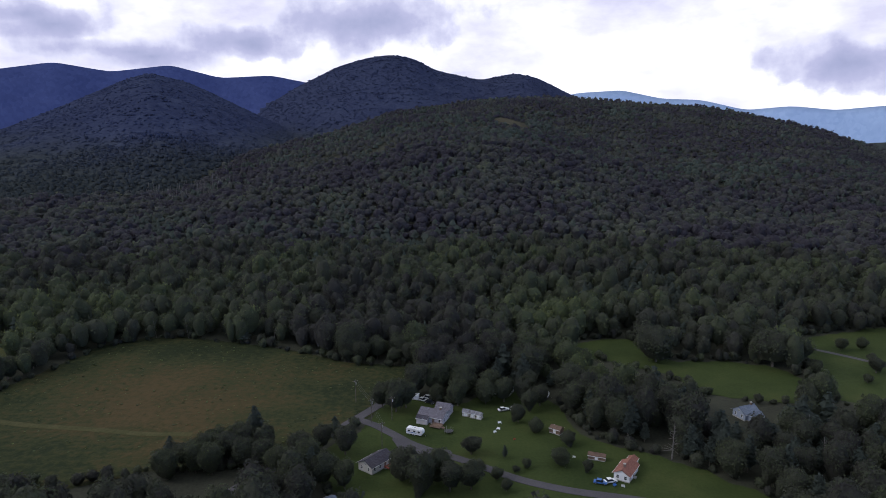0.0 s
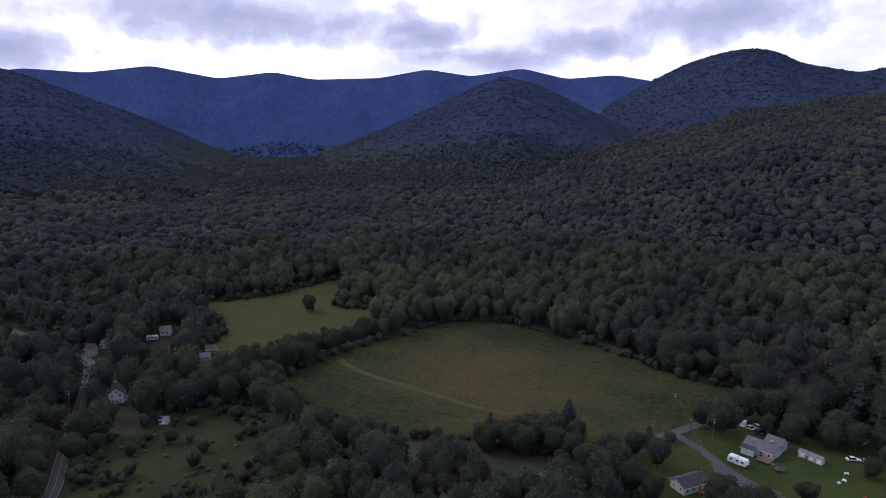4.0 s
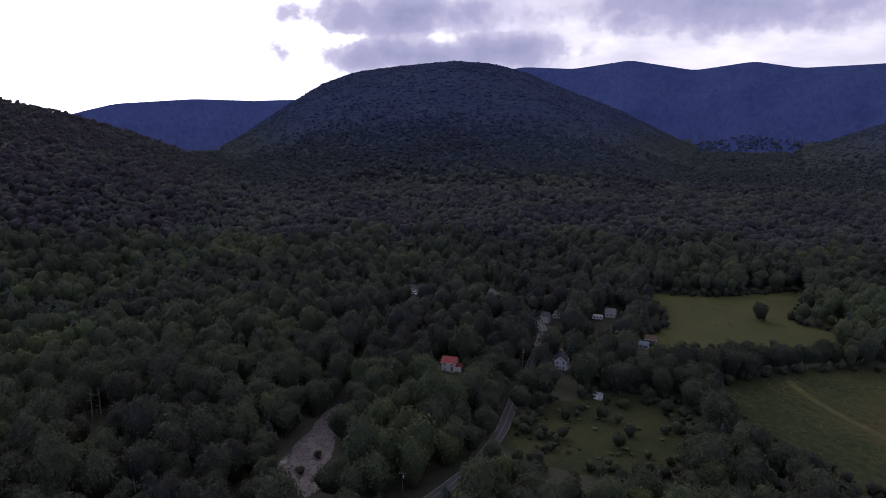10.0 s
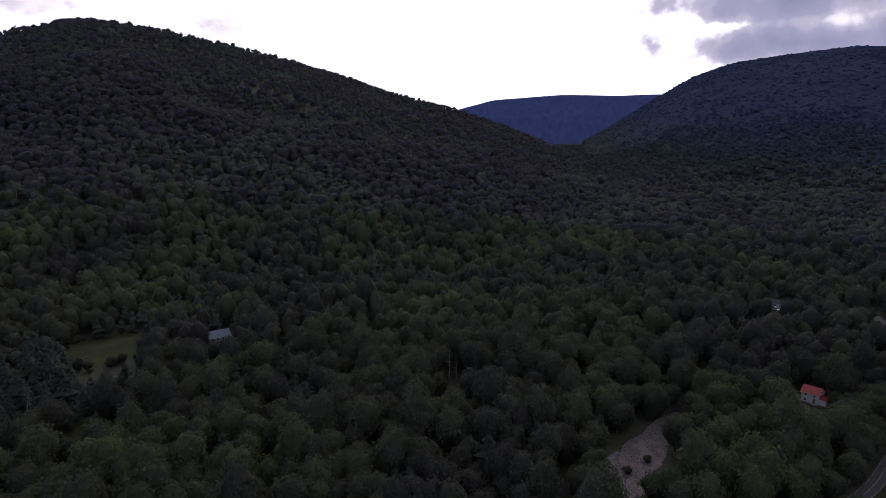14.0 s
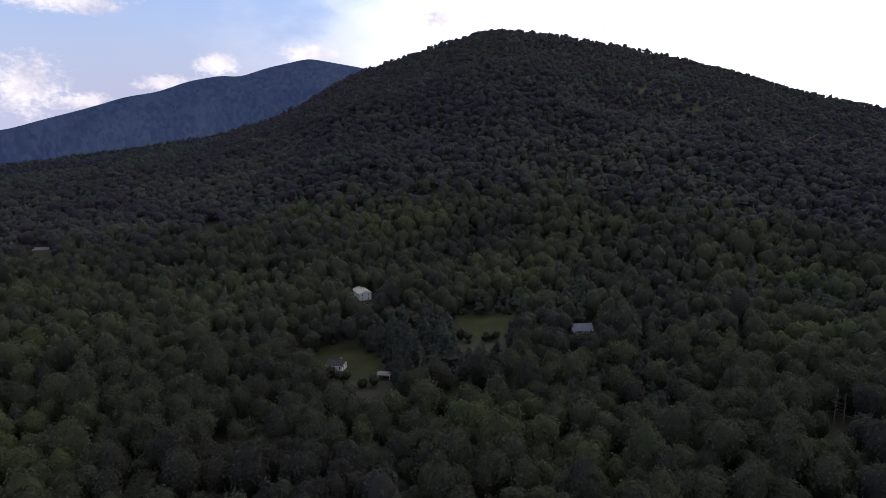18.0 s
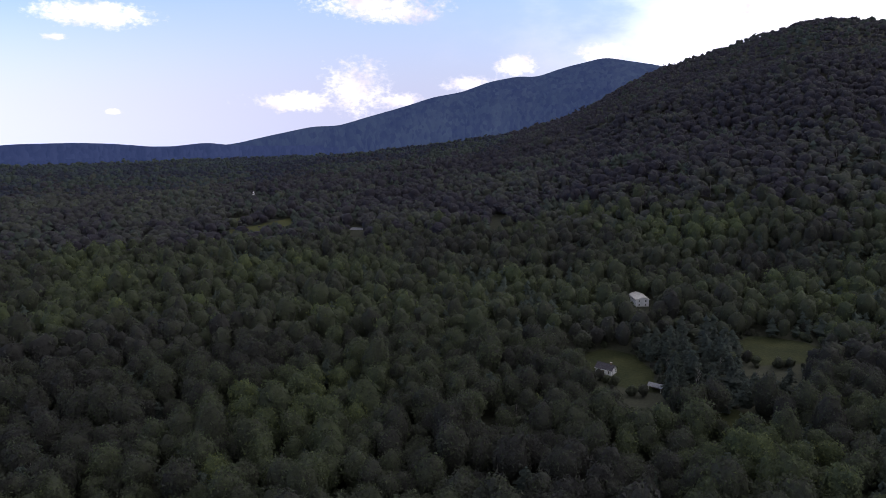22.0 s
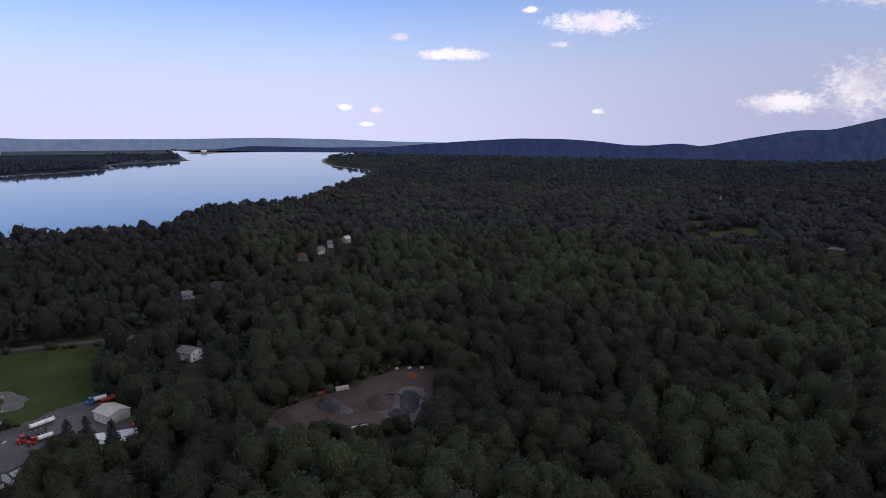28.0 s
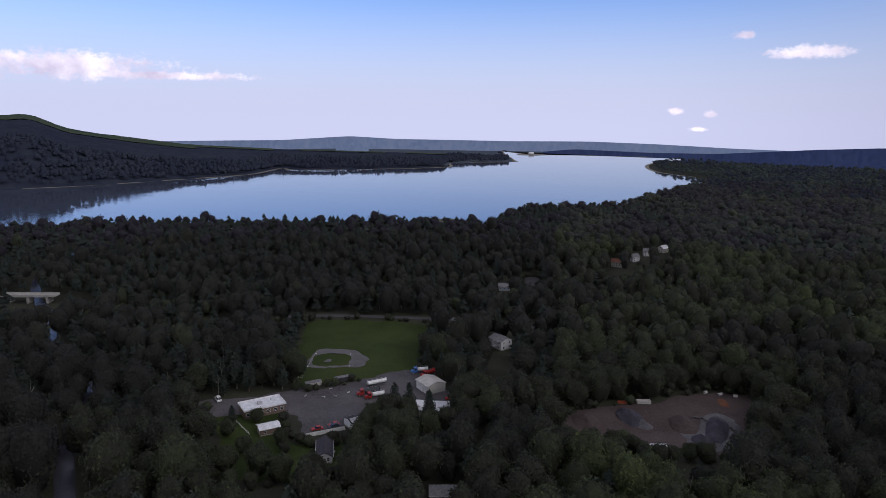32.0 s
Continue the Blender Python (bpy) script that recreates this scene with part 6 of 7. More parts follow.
part("side_roof", Solid().extrude([(-4.5, 3.0), (-8.5, 2.4), (-8.5, 2.6), (-4.5, 3.2)], -4, 4), R_GREY, town)
house(116, -156, -142, 8, 6, 2.7, 1.6, W_WHITE, R_GREY, "low house with a pale grey roof under the trees", ahead=10, clear=6)
house(214, -298, 150, 5, 4, 4.2, 2.2, W_WHITE, R_GREY, "tip of a white gable between trees", 2, ahead=30, clear=3)

fence = thing("board_fence", 177.8, -163, -117.5, "long white board fence along the yard", "fence")
for i in range(12):
    part("board", Solid().box(-8 + i * 1.34, -0.04, 0.1, -6.7 + i * 1.34, 0.04, 1.7), P_TRIM, fence)
for i in range(13):
    part("post", Solid().box(-8.06 + i * 1.34, -0.12, 0, -7.94 + i * 1.34, -0.04, 1.8), P_TRIM, fence)
rail = thing("board_fence", 208, -147, 165, "low white rail fence beside the grass", "fence")
for i in range(8):
    part("post", Solid().box(-9 + i * 2.5, -0.06, 0, -8.88 + i * 2.5, 0.06, 1.0), P_TRIM, rail)
for z in (0.4, 0.85):
    part("board", Solid().box(-9, -0.03, z, 8.7, 0.03, z + 0.15), P_TRIM, rail)
tanker(194, -210.5, -113, P_WHITE, P_WHITE, "white tank trailer parked in the yard", 9.5, False)
tanker(190, -200.5, 60, P_RED, P_BLACK, "red tank truck with a dark tank", 9.5)
tanker(185.5, -199.5, 62, P_RED, P_WHITE, "red tank truck with a white tank", 8.0)
mix = tanker(188.5, -234, 55, P_BLUE, P_WHITE, "blue and white mixer truck by the ball field", 7.5)
tanker(183, -233.5, 78, P_RED, P_RED, "red lorry behind the metal garage", 7.0)
ldr = thing("wheel_loader", 159, -217.5, -120, "small red wheel loader beside the garage", "loader")
part("body", Solid().box(-1.5, -0.8, 0.5, 0.9, 0.8, 1.5, 0.1), P_RED, ldr)
part("cab", Solid().box(-0.5, -0.6, 1.5, 0.6, 0.6, 2.6, 0.1), M_GLASS, ldr)
part("bucket", Solid().extrude([(-1.0, 0.1), (1.0, 0.1), (1.0, 0.8), (-1.0, 0.8)], 1.9, 2.6), P_BLACK, ldr)
for s in (-1, 1):
    part("arm", Solid().box(0.8, s * 0.5 - 0.08, 0.7, 2.0, s * 0.5 + 0.08, 0.9), P_RED, ldr)
    wheel(ldr, -0.9, s * 0.9, 0.55, 0.35)
    wheel(ldr, 0.6, s * 0.9, 0.55, 0.35)
car(182.5, -163.5, 60, P_RED, "red car parked by the white fence")
car(178.5, -168.5, 65, P_BLACK, "dark pickup parked by the white fence", 5.2, 1.8)
car(180, -170, 65, P_RED, "red car parked by the white fence")
car(235.5, -156, -20, P_WHITE, "white van at the end of the yard", 4.8, 2.1, True)
car(157, -141, -30, P_WHITE, "white car in front of the long dark-roofed house")
for k, q in enumerate(((200, -190), (203, -186), (207, -194), (198, -196), (210, -182))):
    clutter(q[0], q[1], 30 * k, 0.9, P_TRIM if k % 2 else P_SILVER, "pale crate by the edge of the yard", "crate", "crate")

# ---- baseball field ----
HOME, FIRST, SECOND, THIRD = (236, -206.5), (220.5, -219.5), (231.8, -231.5), (246, -221)
dirt = sheet("infield", [(236.4, -205.0), (229, -210), (220.5, -217.5), (216.5, -224), (219.5, -231), (227, -235), (236, -235.5), (246, -231.5), (250, -224.5), (243.5, -214.5)], M_INFIELD, 0.16, "grey dirt infield of a baseball diamond", "infield")
sheet("infield_grass", [(235.4, -208.5), (221.8, -219.5), (231.8, -230), (244.2, -220.3)], M_LAWN, 0.20, "square of grass inside the infield", "lawn")
sheet("pitchers_mound", [(235, -217), (232.5, -217.5), (231.8, -219.5), (234, -220.5), (236, -219)], M_INFIELD, 0.26, "worn dirt pitcher's mound", "mound")
for bx, by in (HOME, FIRST, SECOND, THIRD):
    bs = thing("base", bx, by, 45, "white square base on the infield dirt", "base", "bases of the infield", 0.17)
    part("pad", Solid().box(-0.3, -0.3, 0, 0.3, 0.3, 0.1), P_TRIM, bs)
for end in ((219, -221), (249, -224.5)):
    ribbon("foul_line", [HOME, ((HOME[0] + end[0]) / 2, (HOME[1] + end[1]) / 2), end], 0.25, M_LINE, 0.23, "white chalk foul line", "line")
stop = thing("backstop", 229, -192, -118, "tall chain-link backstop behind home plate", "fence")
for i in range(5):
    part("post", Solid().tube((-4 + i * 2, 0, 0), (-4 + i * 2, 0, 5), 0.07), P_STEEL, stop)
for z in (0.2, 1.8, 3.4, 5.0):
    part("rail", Solid().tube((-4, 0, z), (4, 0, z), 0.04), P_STEEL, stop)
for ox, oy, mt, lb in ((216, -192, W_CREAM, "pale dugout shed beside the ball field"), (210, -204, P_DARK, "long dark dugout beside the ball field")):
    dg = thing("dugout", ox, oy, -114, lb, "dugout")
    part("back_wall", Solid().box(-3.5, -1.2, 0, 3.5, -1.05, 2.1), mt, dg)
    part("roof", Solid().box(-3.7, -1.4, 2.1, 3.7, 1.2, 2.25), R_GREY, dg)
    part("bench", Solid().box(-3.2, -0.9, 0.4, 3.2, -0.5, 0.5), W_WOOD, dg)
    for sx in (-3.4, 0, 3.4):
        part("post", Solid().box(sx - 0.06, 1.0, 0, sx + 0.06, 1.12, 2.1), P_STEEL, dg)

# ---- gravel yard ----
heap("gravel_mound", 91, -250, -50, 18, 10, 3.2, M_SLATE, "dark heap of crushed stone", 3)
heap("gravel_mound", 85, -247, -30, 10, 7, 1.8, M_STONE, "low pale heap of chippings", 4)
heap("gravel_mound", 72, -257, -52, 17, 11, 3.2, M_YARD, "grey-brown heap of gravel", 5)
heap("gravel_mound", 61.5, -247.5, -20, 9, 7, 2.6, M_SLATE, "dark heap of fine stone", 8)
heap("gravel_mound", 59.5, -261, -76, 24, 9, 3.6, M_SLATE, "long dark heap of crushed stone", 11)
heap("gravel_mound", 54, -262, -80, 18, 5, 2.2, M_STONE, "pale ridge of crushed stone", 21)
heap("gravel_mound", 103, -235, -40, 18, 11, 2.2, M_YARD, "reddish-brown heap of soil", 14)
heap("gravel_mound", 65, -289, -60, 9, 4, 0.8, M_RUST, "low rust-coloured heap of bark", 17)
sheet("stone_floor", [(71, -247), (68, -261), (66, -273), (57, -274), (53, -262), (55, -241), (63, -239)], M_STONE, 0.16, "pale crushed-stone floor between the heaps", "gravel yard")
rock = thing("boulders", 67.4, -266, 20, "row of pale grey boulders", "boulders")
rng = random.Random(8)
for i in range(14):
    s = rng.uniform(0.4, 0.9)
    v = ICO_V * (s, s * 0.8, s * 0.6) * np.array([[rng.uniform(0.8, 1.2)] for _ in range(12)]) + (rng.uniform(-4, 4), rng.uniform(-2, 2), s * 0.5)
    part("boulder", grow("boulder", v, ICO_F, [M_STONE]), None, rock)
stack = thing("pipe_stack", 92, -267, -143, "stack of pale concrete pipes", "pipes")
for k, (py, pz) in enumerate(((-1.2, 0.4), (-0.4, 0.4), (0.4, 0.4), (1.2, 0.4), (-0.8, 1.1), (0, 1.1), (0.8, 1.1))):
    part("pipe", Solid().tube((-3, py, pz), (3, py, pz), 0.38, None, 12), P_CONCRETE, stack)
for bx, by, q in ((99.5, -260.5, -145), (97.5, -262.5, -140)):
    skip = thing("skip", bx, by, q, "orange steel skip at the edge of the yard", "skip")
    part("floor", Solid().box(-1.2, -0.6, 0.1, 1.2, 0.6, 0.2), P_ORANGE, skip)
    for s in (-1, 1):
        part("side", Solid().box(-1.35, min(s * 0.6, s * 0.7), 0.1, 1.35, max(s * 0.6, s * 0.7), 1.1), P_ORANGE, skip)
        part("end", Solid().box(min(s * 1.2, s * 1.3), -0.6, 0.1, max(s * 1.2, s * 1.3), 0.6, 1.0), P_ORANGE, skip)
for k in range(3):
    shed(62.4 + k * 5.8, -298.6 + k * 2.0, -145 + 20 * k, 1.4, 0.9, 0.7, W_CREAM, R_BEIGE, "small white site hut at the edge of the yard", 4, "hut", 0.3)
hoop = thing("hoop_house", 73, -227, -143, "white plastic-covered hoop house below the trees", "greenhouse")
arc = [(3.0 * math.cos(math.pi * i / 10), 3.4 * math.sin(math.pi * i / 10)) for i in range(11)]
part("cover", Solid().extrude(arc, -4.5, 4.5), R_WHITE, hoop)
for i in range(7):
    k = -4.5 + i * 1.5
    part("hoop", Solid().extrude([(y * 1.01, z * 1.01) for y, z in arc], k - 0.04, k + 0.04), P_STEEL, hoop)

# ---- bridge over the river ----
br = thing("bridge", 458, -172, -141, "pale concrete road bridge over the river", "bridge", z=0.0)
part("deck", Solid().box(-17, -3.5, 4.2, 17, 3.5, 5.0), P_CONCRETE, br)
for s in (-1, 1):
    part("parapet", Solid().box(-17, min(s * 3.3, s * 3.5), 5.0, 17, max(s * 3.3, s * 3.5), 5.8), P_CONCRETE, br)
for k in (-12, 0, 12):
    part("pier", Solid().box(k - 0.8, -3, -1, k + 0.8, 3, 4.2), P_CONCRETE, br)
PLOTS.append((455, -172, 13, 50))
OPEN_LINES.append((smooth_line([(520, -120), (430, -192)]), 8))

# ---- lake shore ----
sheet("mud_flat", [(458, -572), (476, -586), (484, -612), (474, -640), (452, -630), (444, -600)], M_MUD, -0.95, "olive mud flat at the lake's edge", "shore")
sheet("mud_flat", [(676, -352), (716, -322), (730, -362), (700, -400), (674, -394)], M_MUD, -0.95, "sandy flat at the lake's edge", "shore")
ribbon("sandbar", [(989, -1029), (950, -1085), (909, -1149)], 7.0, P_DARK, -1.05, "thin dark bar across the lake", "sandbar")
sheet("islet", [(1060, -1900), (1110, -1880), (1140, -1930), (1090, -1990), (1050, -1950)], M_SAND, -0.8, "sandy islet far out in the lake", "islet")
house(1096, -1935, -131, 15, 9, 5, 2.5, W_WHITE, R_WHITE, "bright white building on the islet", 2, ahead=2, clear=4)

# ---- single trees, bushes and dead wood ----


def tree_kind(seed, pine, mt):
    """Trunk and crown meshes of a tree that stands by itself, one unit in crown radius."""
    if pine:
        v, f, t = conifer(seed, 11, 12, 260)
    else:
        v, f, t = leafy_crown(seed, 7, 14, 16, 1150, 0.085, 0.46, 1.75)
    crown = grow("crown", v, f, [mt], None, t + 0.22 + 0.2 * (seed % 5) / 5, True)
    s = Solid().tube((0, 0, -0.1), (0.02, 0.03, 1.0), 0.075, 0.05, 7).tube((0.02, 0.03, 1.0), (0, 0, 1.7), 0.05, 0.02, 6)
    rnd = random.Random(seed)
    for i in range(5):
        a = i * 1.3 + rnd.random()
        z = rnd.uniform(0.6, 1.2)
        s.tube((0.01, 0.02, z), (math.cos(a) * 0.5, math.sin(a) * 0.5, z + 0.45), 0.03, 0.01, 5)
    return s.mesh("trunk", M_BARK), crown


LEAF_KINDS = [tree_kind(200 + i, False, M_LEAF) for i in range(9)]
PINE_KINDS = [tree_kind(300 + i, True, M_NEEDLE) for i in range(3)]


def tree(x, y, size, lift, kind, label, name="tree", group="trees round the clearings", turn=0.0, z=0.0):
    base = new(name)
    base.matrix_world = pose(x, y, z, 0, 0, turn)
    base.scale = (size, size, size * lift)
    tagged(base, label, "tree" if name == "tree" else "bush", group)
    for nm, me in (("trunk", kind[0]), ("crown", kind[1])):
        ob = new(nm, me)
        ob.parent = base


SINGLE = [
    (172, -128, 4.6, 1.1, "b"), (182, -121, 4.4, 1.1, "b"), (149, -151, 4.6, 1.1, "b"), (145, -160, 4.8, 1.1, "b"), (154, -136, 4.8, 1.1, "b"), (163, -130, 4.4, 1.0, "b"), (192, -120, 4.2, 1.1, "b"), (150, -168, 4.0, 1.1, "b"),
    (-52, 222, 4.5, 1.1, "b"), (-47, 214, 4.8, 1.1, "b"), (-40, 204, 4.6, 1.2, "b"), (-33, 203, 4.0, 1.1, "b"), (-7, 200, 4.8, 1.2, "b"), (9, 202, 4.2, 1.1, "b"), (20, 276, 5.0, 1.1, "b"), (26, 272, 4.4, 1.1, "b"), (34, 273, 4.2, 1.1, "b"), (41, 268, 3.8, 1.1, "b"),
    (-98, 222, 3.0, 1.2, "p"), (-71, 233, 3.4, 1.3, "p"), (-76, 229, 4.2, 1.1, "b"), (-82, 224, 4.4, 1.1, "b"), (-88, 219, 4.0, 1.0, "b"), (-66, 226, 4.4, 1.1, "b"),
    (-92, 217, 4.0, 1.1, "b"), (-86, 213, 4.4, 1.15, "b"), (-80, 212, 4.6, 1.1, "b"), (-84, 221, 4.2, 1.2, "b"), (-77, 220, 4.6, 1.2, "b"), (-73, 226, 4.4, 1.2, "b"), (-70, 217, 4.5, 1.1, "b"), (-70, 232, 4.2, 1.5, "p"), (-65, 226, 4.0, 1.2, "b"), (-64, 217, 4.4, 1.1, "b"), (-58, 213, 4.2, 1.0, "b"), (-94, 209, 4.4, 1.1, "b"),
    (-272, 326, 4.6, 1.0, "b"), (107, 321, 9.0, 0.9, "b"), (162, 313, 9.5, 0.85, "b"), (176, 318, 7.0, 0.9, "b"), (150, 330, 6.0, 1.0, "b"),
    (210, 337, 3.2, 0.9, "b"), (222, 339, 3.0, 0.9, "b"), (208, 305, 4.0, 0.9, "b"), (178, 304, 3.6, 0.8, "b"), (196, 292, 2.4, 0.8, "b"), (214, 318, 2.6, 0.9, "b"), (236, 330, 3.2, 0.9, "b"),
    (-207, 187, 2.6, 1.1, "b"), (-195, 186, 2.6, 1.1, "b"), (-202, 159, 2.8, 1.0, "b"), (-195, 136, 2.2, 0.9, "b"), (-216, 216, 4.4, 1.2, "b"), (-186, 160, 2.0, 0.9, "b"), (-208, 146, 2.4, 0.9, "b"), (-180, 150, 2.6, 1.0, "b"),
    (-20, 262, 5.0, 1.2, "b"), (-26, 266, 4.6, 1.1, "b"), (-16, 266, 4.4, 1.2, "b"), (10, 226, 4.0, 0.8, "b"), (41, 218, 3.8, 0.7, "b"), (22, 223, 1.3, 1.5, "p"), (29, 216, 1.7, 0.9, "b"), (25, 213, 1.3, 0.9, "b"),
    (18, 208, 2.2, 0.9, "b"), (20.5, 201, 2.0, 1.0, "b"), (12, 212, 2.6, 0.9, "b"), (-2, 207, 4.8, 1.1, "b"), (-14, 208, 4.8, 1.0, "b"), (2, 201, 4.6, 1.1, "b"), (-45, 230, 4.0, 1.1, "b"), (-41, 236, 3.0, 1.3, "p"), (-36, 226, 4.6, 1.1, "b"),
    (50, 213, 2.0, 1.0, "b"), (36, 243, 3.0, 0.8, "b"), (47, 233, 3.2, 0.7, "b"), (30, 252, 3.4, 1.0, "b"), (36, 262, 3.6, 1.2, "b"), (18, 270, 4.4, 1.1, "b"), (6, 268, 4.6, 1.1, "b"), (38, 282, 4.2, 1.1, "b"),
    (205, -139, 3.0, 1.0, "b"), (216, -149, 1.8, 1.3, "p"), (212, -146, 2.0, 1.0, "b"), (184, -147, 3.0, 0.9, "b"), (178, -144, 2.2, 0.9, "b"), (170, -160, 2.6, 0.8, "b"), (188, -134, 3.2, 1.0, "b"), (206, -153, 2.6, 1.0, "b"),
    (164, -183, 4.8, 1.3, "b"), (160, -168, 4.6, 1.2, "b"), (164, -175, 4.4, 1.2, "b"), (154, -172, 4.8, 1.2, "b"), (148, -164, 4.6, 1.2, "b"), (150, -180, 4.6, 1.3, "b"), (144, -172, 4.8, 1.2, "b"), (142, -182, 4.6, 1.2, "b"), (147, -189, 4.2, 1.3, "p"), (139, -190, 4.6, 1.2, "b"), (150, -153, 4.6, 1.2, "b"), (156, -160, 4.4, 1.2, "b"),
    (69, -219.5, 3.2, 1.0, "b"), (75, -221, 2.9, 0.95, "b"), (79.5, -223, 2.9, 0.95, "b"), (65, -223, 3.0, 0.95, "b"), (86, -220, 3.3, 1.0, "b"), (93, -216, 3.4, 1.0, "b"), (61, -229, 3.0, 1.0, "b"), (56, -231, 3.4, 1.0, "b"), (99, -212, 3.4, 1.0, "b"), (72, -216, 3.4, 1.0, "b"), (82, -215, 3.4, 1.0, "b"),
    (160, -192, 3.6, 1.7, "p"), (153, -196, 3.3, 1.6, "p"), (165, -189, 3.8, 1.6, "p"), (158, -188, 4.2, 1.2, "b"), (168, -186, 3.2, 1.4, "b"), (162, -183, 3.6, 1.2, "b"),
    (-228, 60, 1.4, 0.7, "b"), (-218, 48, 1.6, 0.7, "b"), (-240, 60, 1.5, 0.7, "b"), (-210, 40, 1.8, 0.6, "b"),
]
rng = random.Random(5)
HEDGE = smooth_line([(-220.2, 226.2), (-221.0, 236.1), (-216.9, 262.6), (-207.7, 290.8), (-201.4, 315.2)], 3.2)
SINGLE += [(x + rng.uniform(-1.5, 1.5), y + rng.uniform(-1.5, 1.5), rng.uniform(3.6, 5.4), rng.uniform(0.95, 1.25), "b") for x, y in HEDGE]
for x, y, s, lift, k in SINGLE:
    pine = k == "p"
    name = "tree" if s > 2.7 or pine else "bush"
    label = "dark pointed evergreen standing by itself" if pine else ("round green broadleaf tree with a full crown" if name == "tree" else "low rounded green bush")
    tree(x, y, s, lift * (0.8 if pine else 1.0), rng.choice(PINE_KINDS if pine else LEAF_KINDS), label, name, "trees standing free" if name == "tree" else "bushes on the grass", rng.uniform(0, 360))
    PLOTS.append((x, y, s * 0.8, 0))

for sx, sy, tall, seed in ((-282, -27, 15, 2), (-285, -24, 13, 5), (-214, -262, 11, 7), (82, 222, 14, 9)):
    snag = thing("dead_tree", sx, sy, seed * 40, "bare bleached dead tree with broken boughs", "dead tree", z=0.0)
    part("trunk", Solid().tube((0, 0, -0.3), (0.3, 0.2, tall), 0.32, 0.06, 7), M_DEAD, snag)
    rr = random.Random(seed)
    for i in range(26):
        f = rr.uniform(0.25, 0.97)
        a = rr.uniform(0, 6.28)
        r = (1.05 - f) * 5.0 * rr.uniform(0.6, 1.0)
        p0 = (0.3 * f, 0.2 * f, tall * f)
        p1 = (p0[0] + math.cos(a) * r, p0[1] + math.sin(a) * r, p0[2] + rr.uniform(-0.3, 0.7))
        part("bough", Solid().tube(p0, p1, 0.09, 0.03, 5), M_DEAD, snag)
    PLOTS.append((sx, sy, 4.5, 12))

build_forest()
mountain_crowns()


def drape(name, poly, mt, label, category, step=6.0, lift=0.6):
    """A patch of grass laid over uneven ground."""
    p = np.array(poly)
    gx, gy = np.arange(p[:, 0].min(), p[:, 0].max() + step, step), np.arange(p[:, 1].min(), p[:, 1].max() + step, step)
    x, y = np.meshgrid(gx, gy, indexing="ij")
    z, _ = terrain(x, y)
    n, m = x.shape
    i, j = np.meshgrid(np.arange(n - 1), np.arange(m - 1), indexing="ij")
    f = np.stack([i * m + j, (i + 1) * m + j, (i + 1) * m + j + 1, i * m + j + 1], -1).reshape(-1, 4)
    mid = np.stack([x, y], -1).reshape(-1, 2)[f].mean(1)
    f = f[inside(poly, mid[:, 0], mid[:, 1])]
    used, back = np.unique(f, return_inverse=True)
    v = np.stack([x, y, z + lift], -1).reshape(-1, 3)[used]
    return tagged(new(name, grow(name, v, back.reshape(f.shape), [mt], None, None, True)), label, category, kind="structure")


for k, q in enumerate(FAR_PATCHES):
    drape("field", q, M_BARE if k == 3 else M_SCRUB if k == 4 else M_PASTURE, "bare brown clearing near the top of the foothill" if k == 3 else "small green field deep in the forest", "field", 5.0, 1.2)


def far_pale_patch(az0, az1, r0, r1, wave, lift):
    """A pale patch on the far side of the lake, between two bearings: hay, and sunlit slopes painted light."""
    a = np.radians(np.linspace(az0, az1, 9))
    rim = [(-r0 * math.sin(q), r0 * math.cos(q)) for q in a] + [(-(r1 + wave * math.sin(i * 2.1)) * math.sin(q), (r1 + wave * math.sin(i * 2.1)) * math.cos(q)) for i, q in enumerate(a[::-1])]
    drape("field", rim, M_HAY_SUNLIT, "pale green hayfields and painted sunlit slopes beyond the lake", "field", 12.0, lift)


# strips of hay; the last one paints the sunlit crest of the wooded hill
for spot in ((212.5, 220, 2000, 2046, 4, 2.0), (222, 229, 1990, 2044, 6, 2.0), (231, 238, 1960, 2044, 10, 2.0), (237, 256, 1890, 2046, 30, 2.0)):
    far_pale_patch(*spot)


def shore_trees():
    """A close belt of trees along the near shore of the lake."""
    rnd = np.random.default_rng(15)
    line = np.array(smooth_line([(1050, -60), (800, -90), (756, -238), (691, -335), (659, -378), (567, -465), (449, -564), (393, -600), (415, -660), (425, -750), (345, -835), (345, -930), (370, -1170)], 3.6))
    step = np.gradient(line, axis=0)
    side = np.stack([step[:, 1], -step[:, 0]], 1) / np.linalg.norm(step, axis=1)[:, None]
    for row, far in ((0, 8), (1, 13), (2, 19)):
        p = line + side * (far + rnd.uniform(-2.5, 2.5, len(line)))[:, None]
        x, y = p[:, 0], p[:, 1]
        ok = ~inside(LAKE, x, y) & (far_from(LAKE, x, y, True) > 5)
        x, y = x[ok], y[ok]
        z, _ = terrain(x, y)
        ob = plant("shore_trees", "close belt of leafy trees along the lake shore", x, y, z, rnd.uniform(3.0, 4.6, len(x)), np.clip(rnd.normal(0.25, 0.12, len(x)), 0, 1), FAR_LEAF, M_LEAF, rnd, 0.85)


shore_trees()


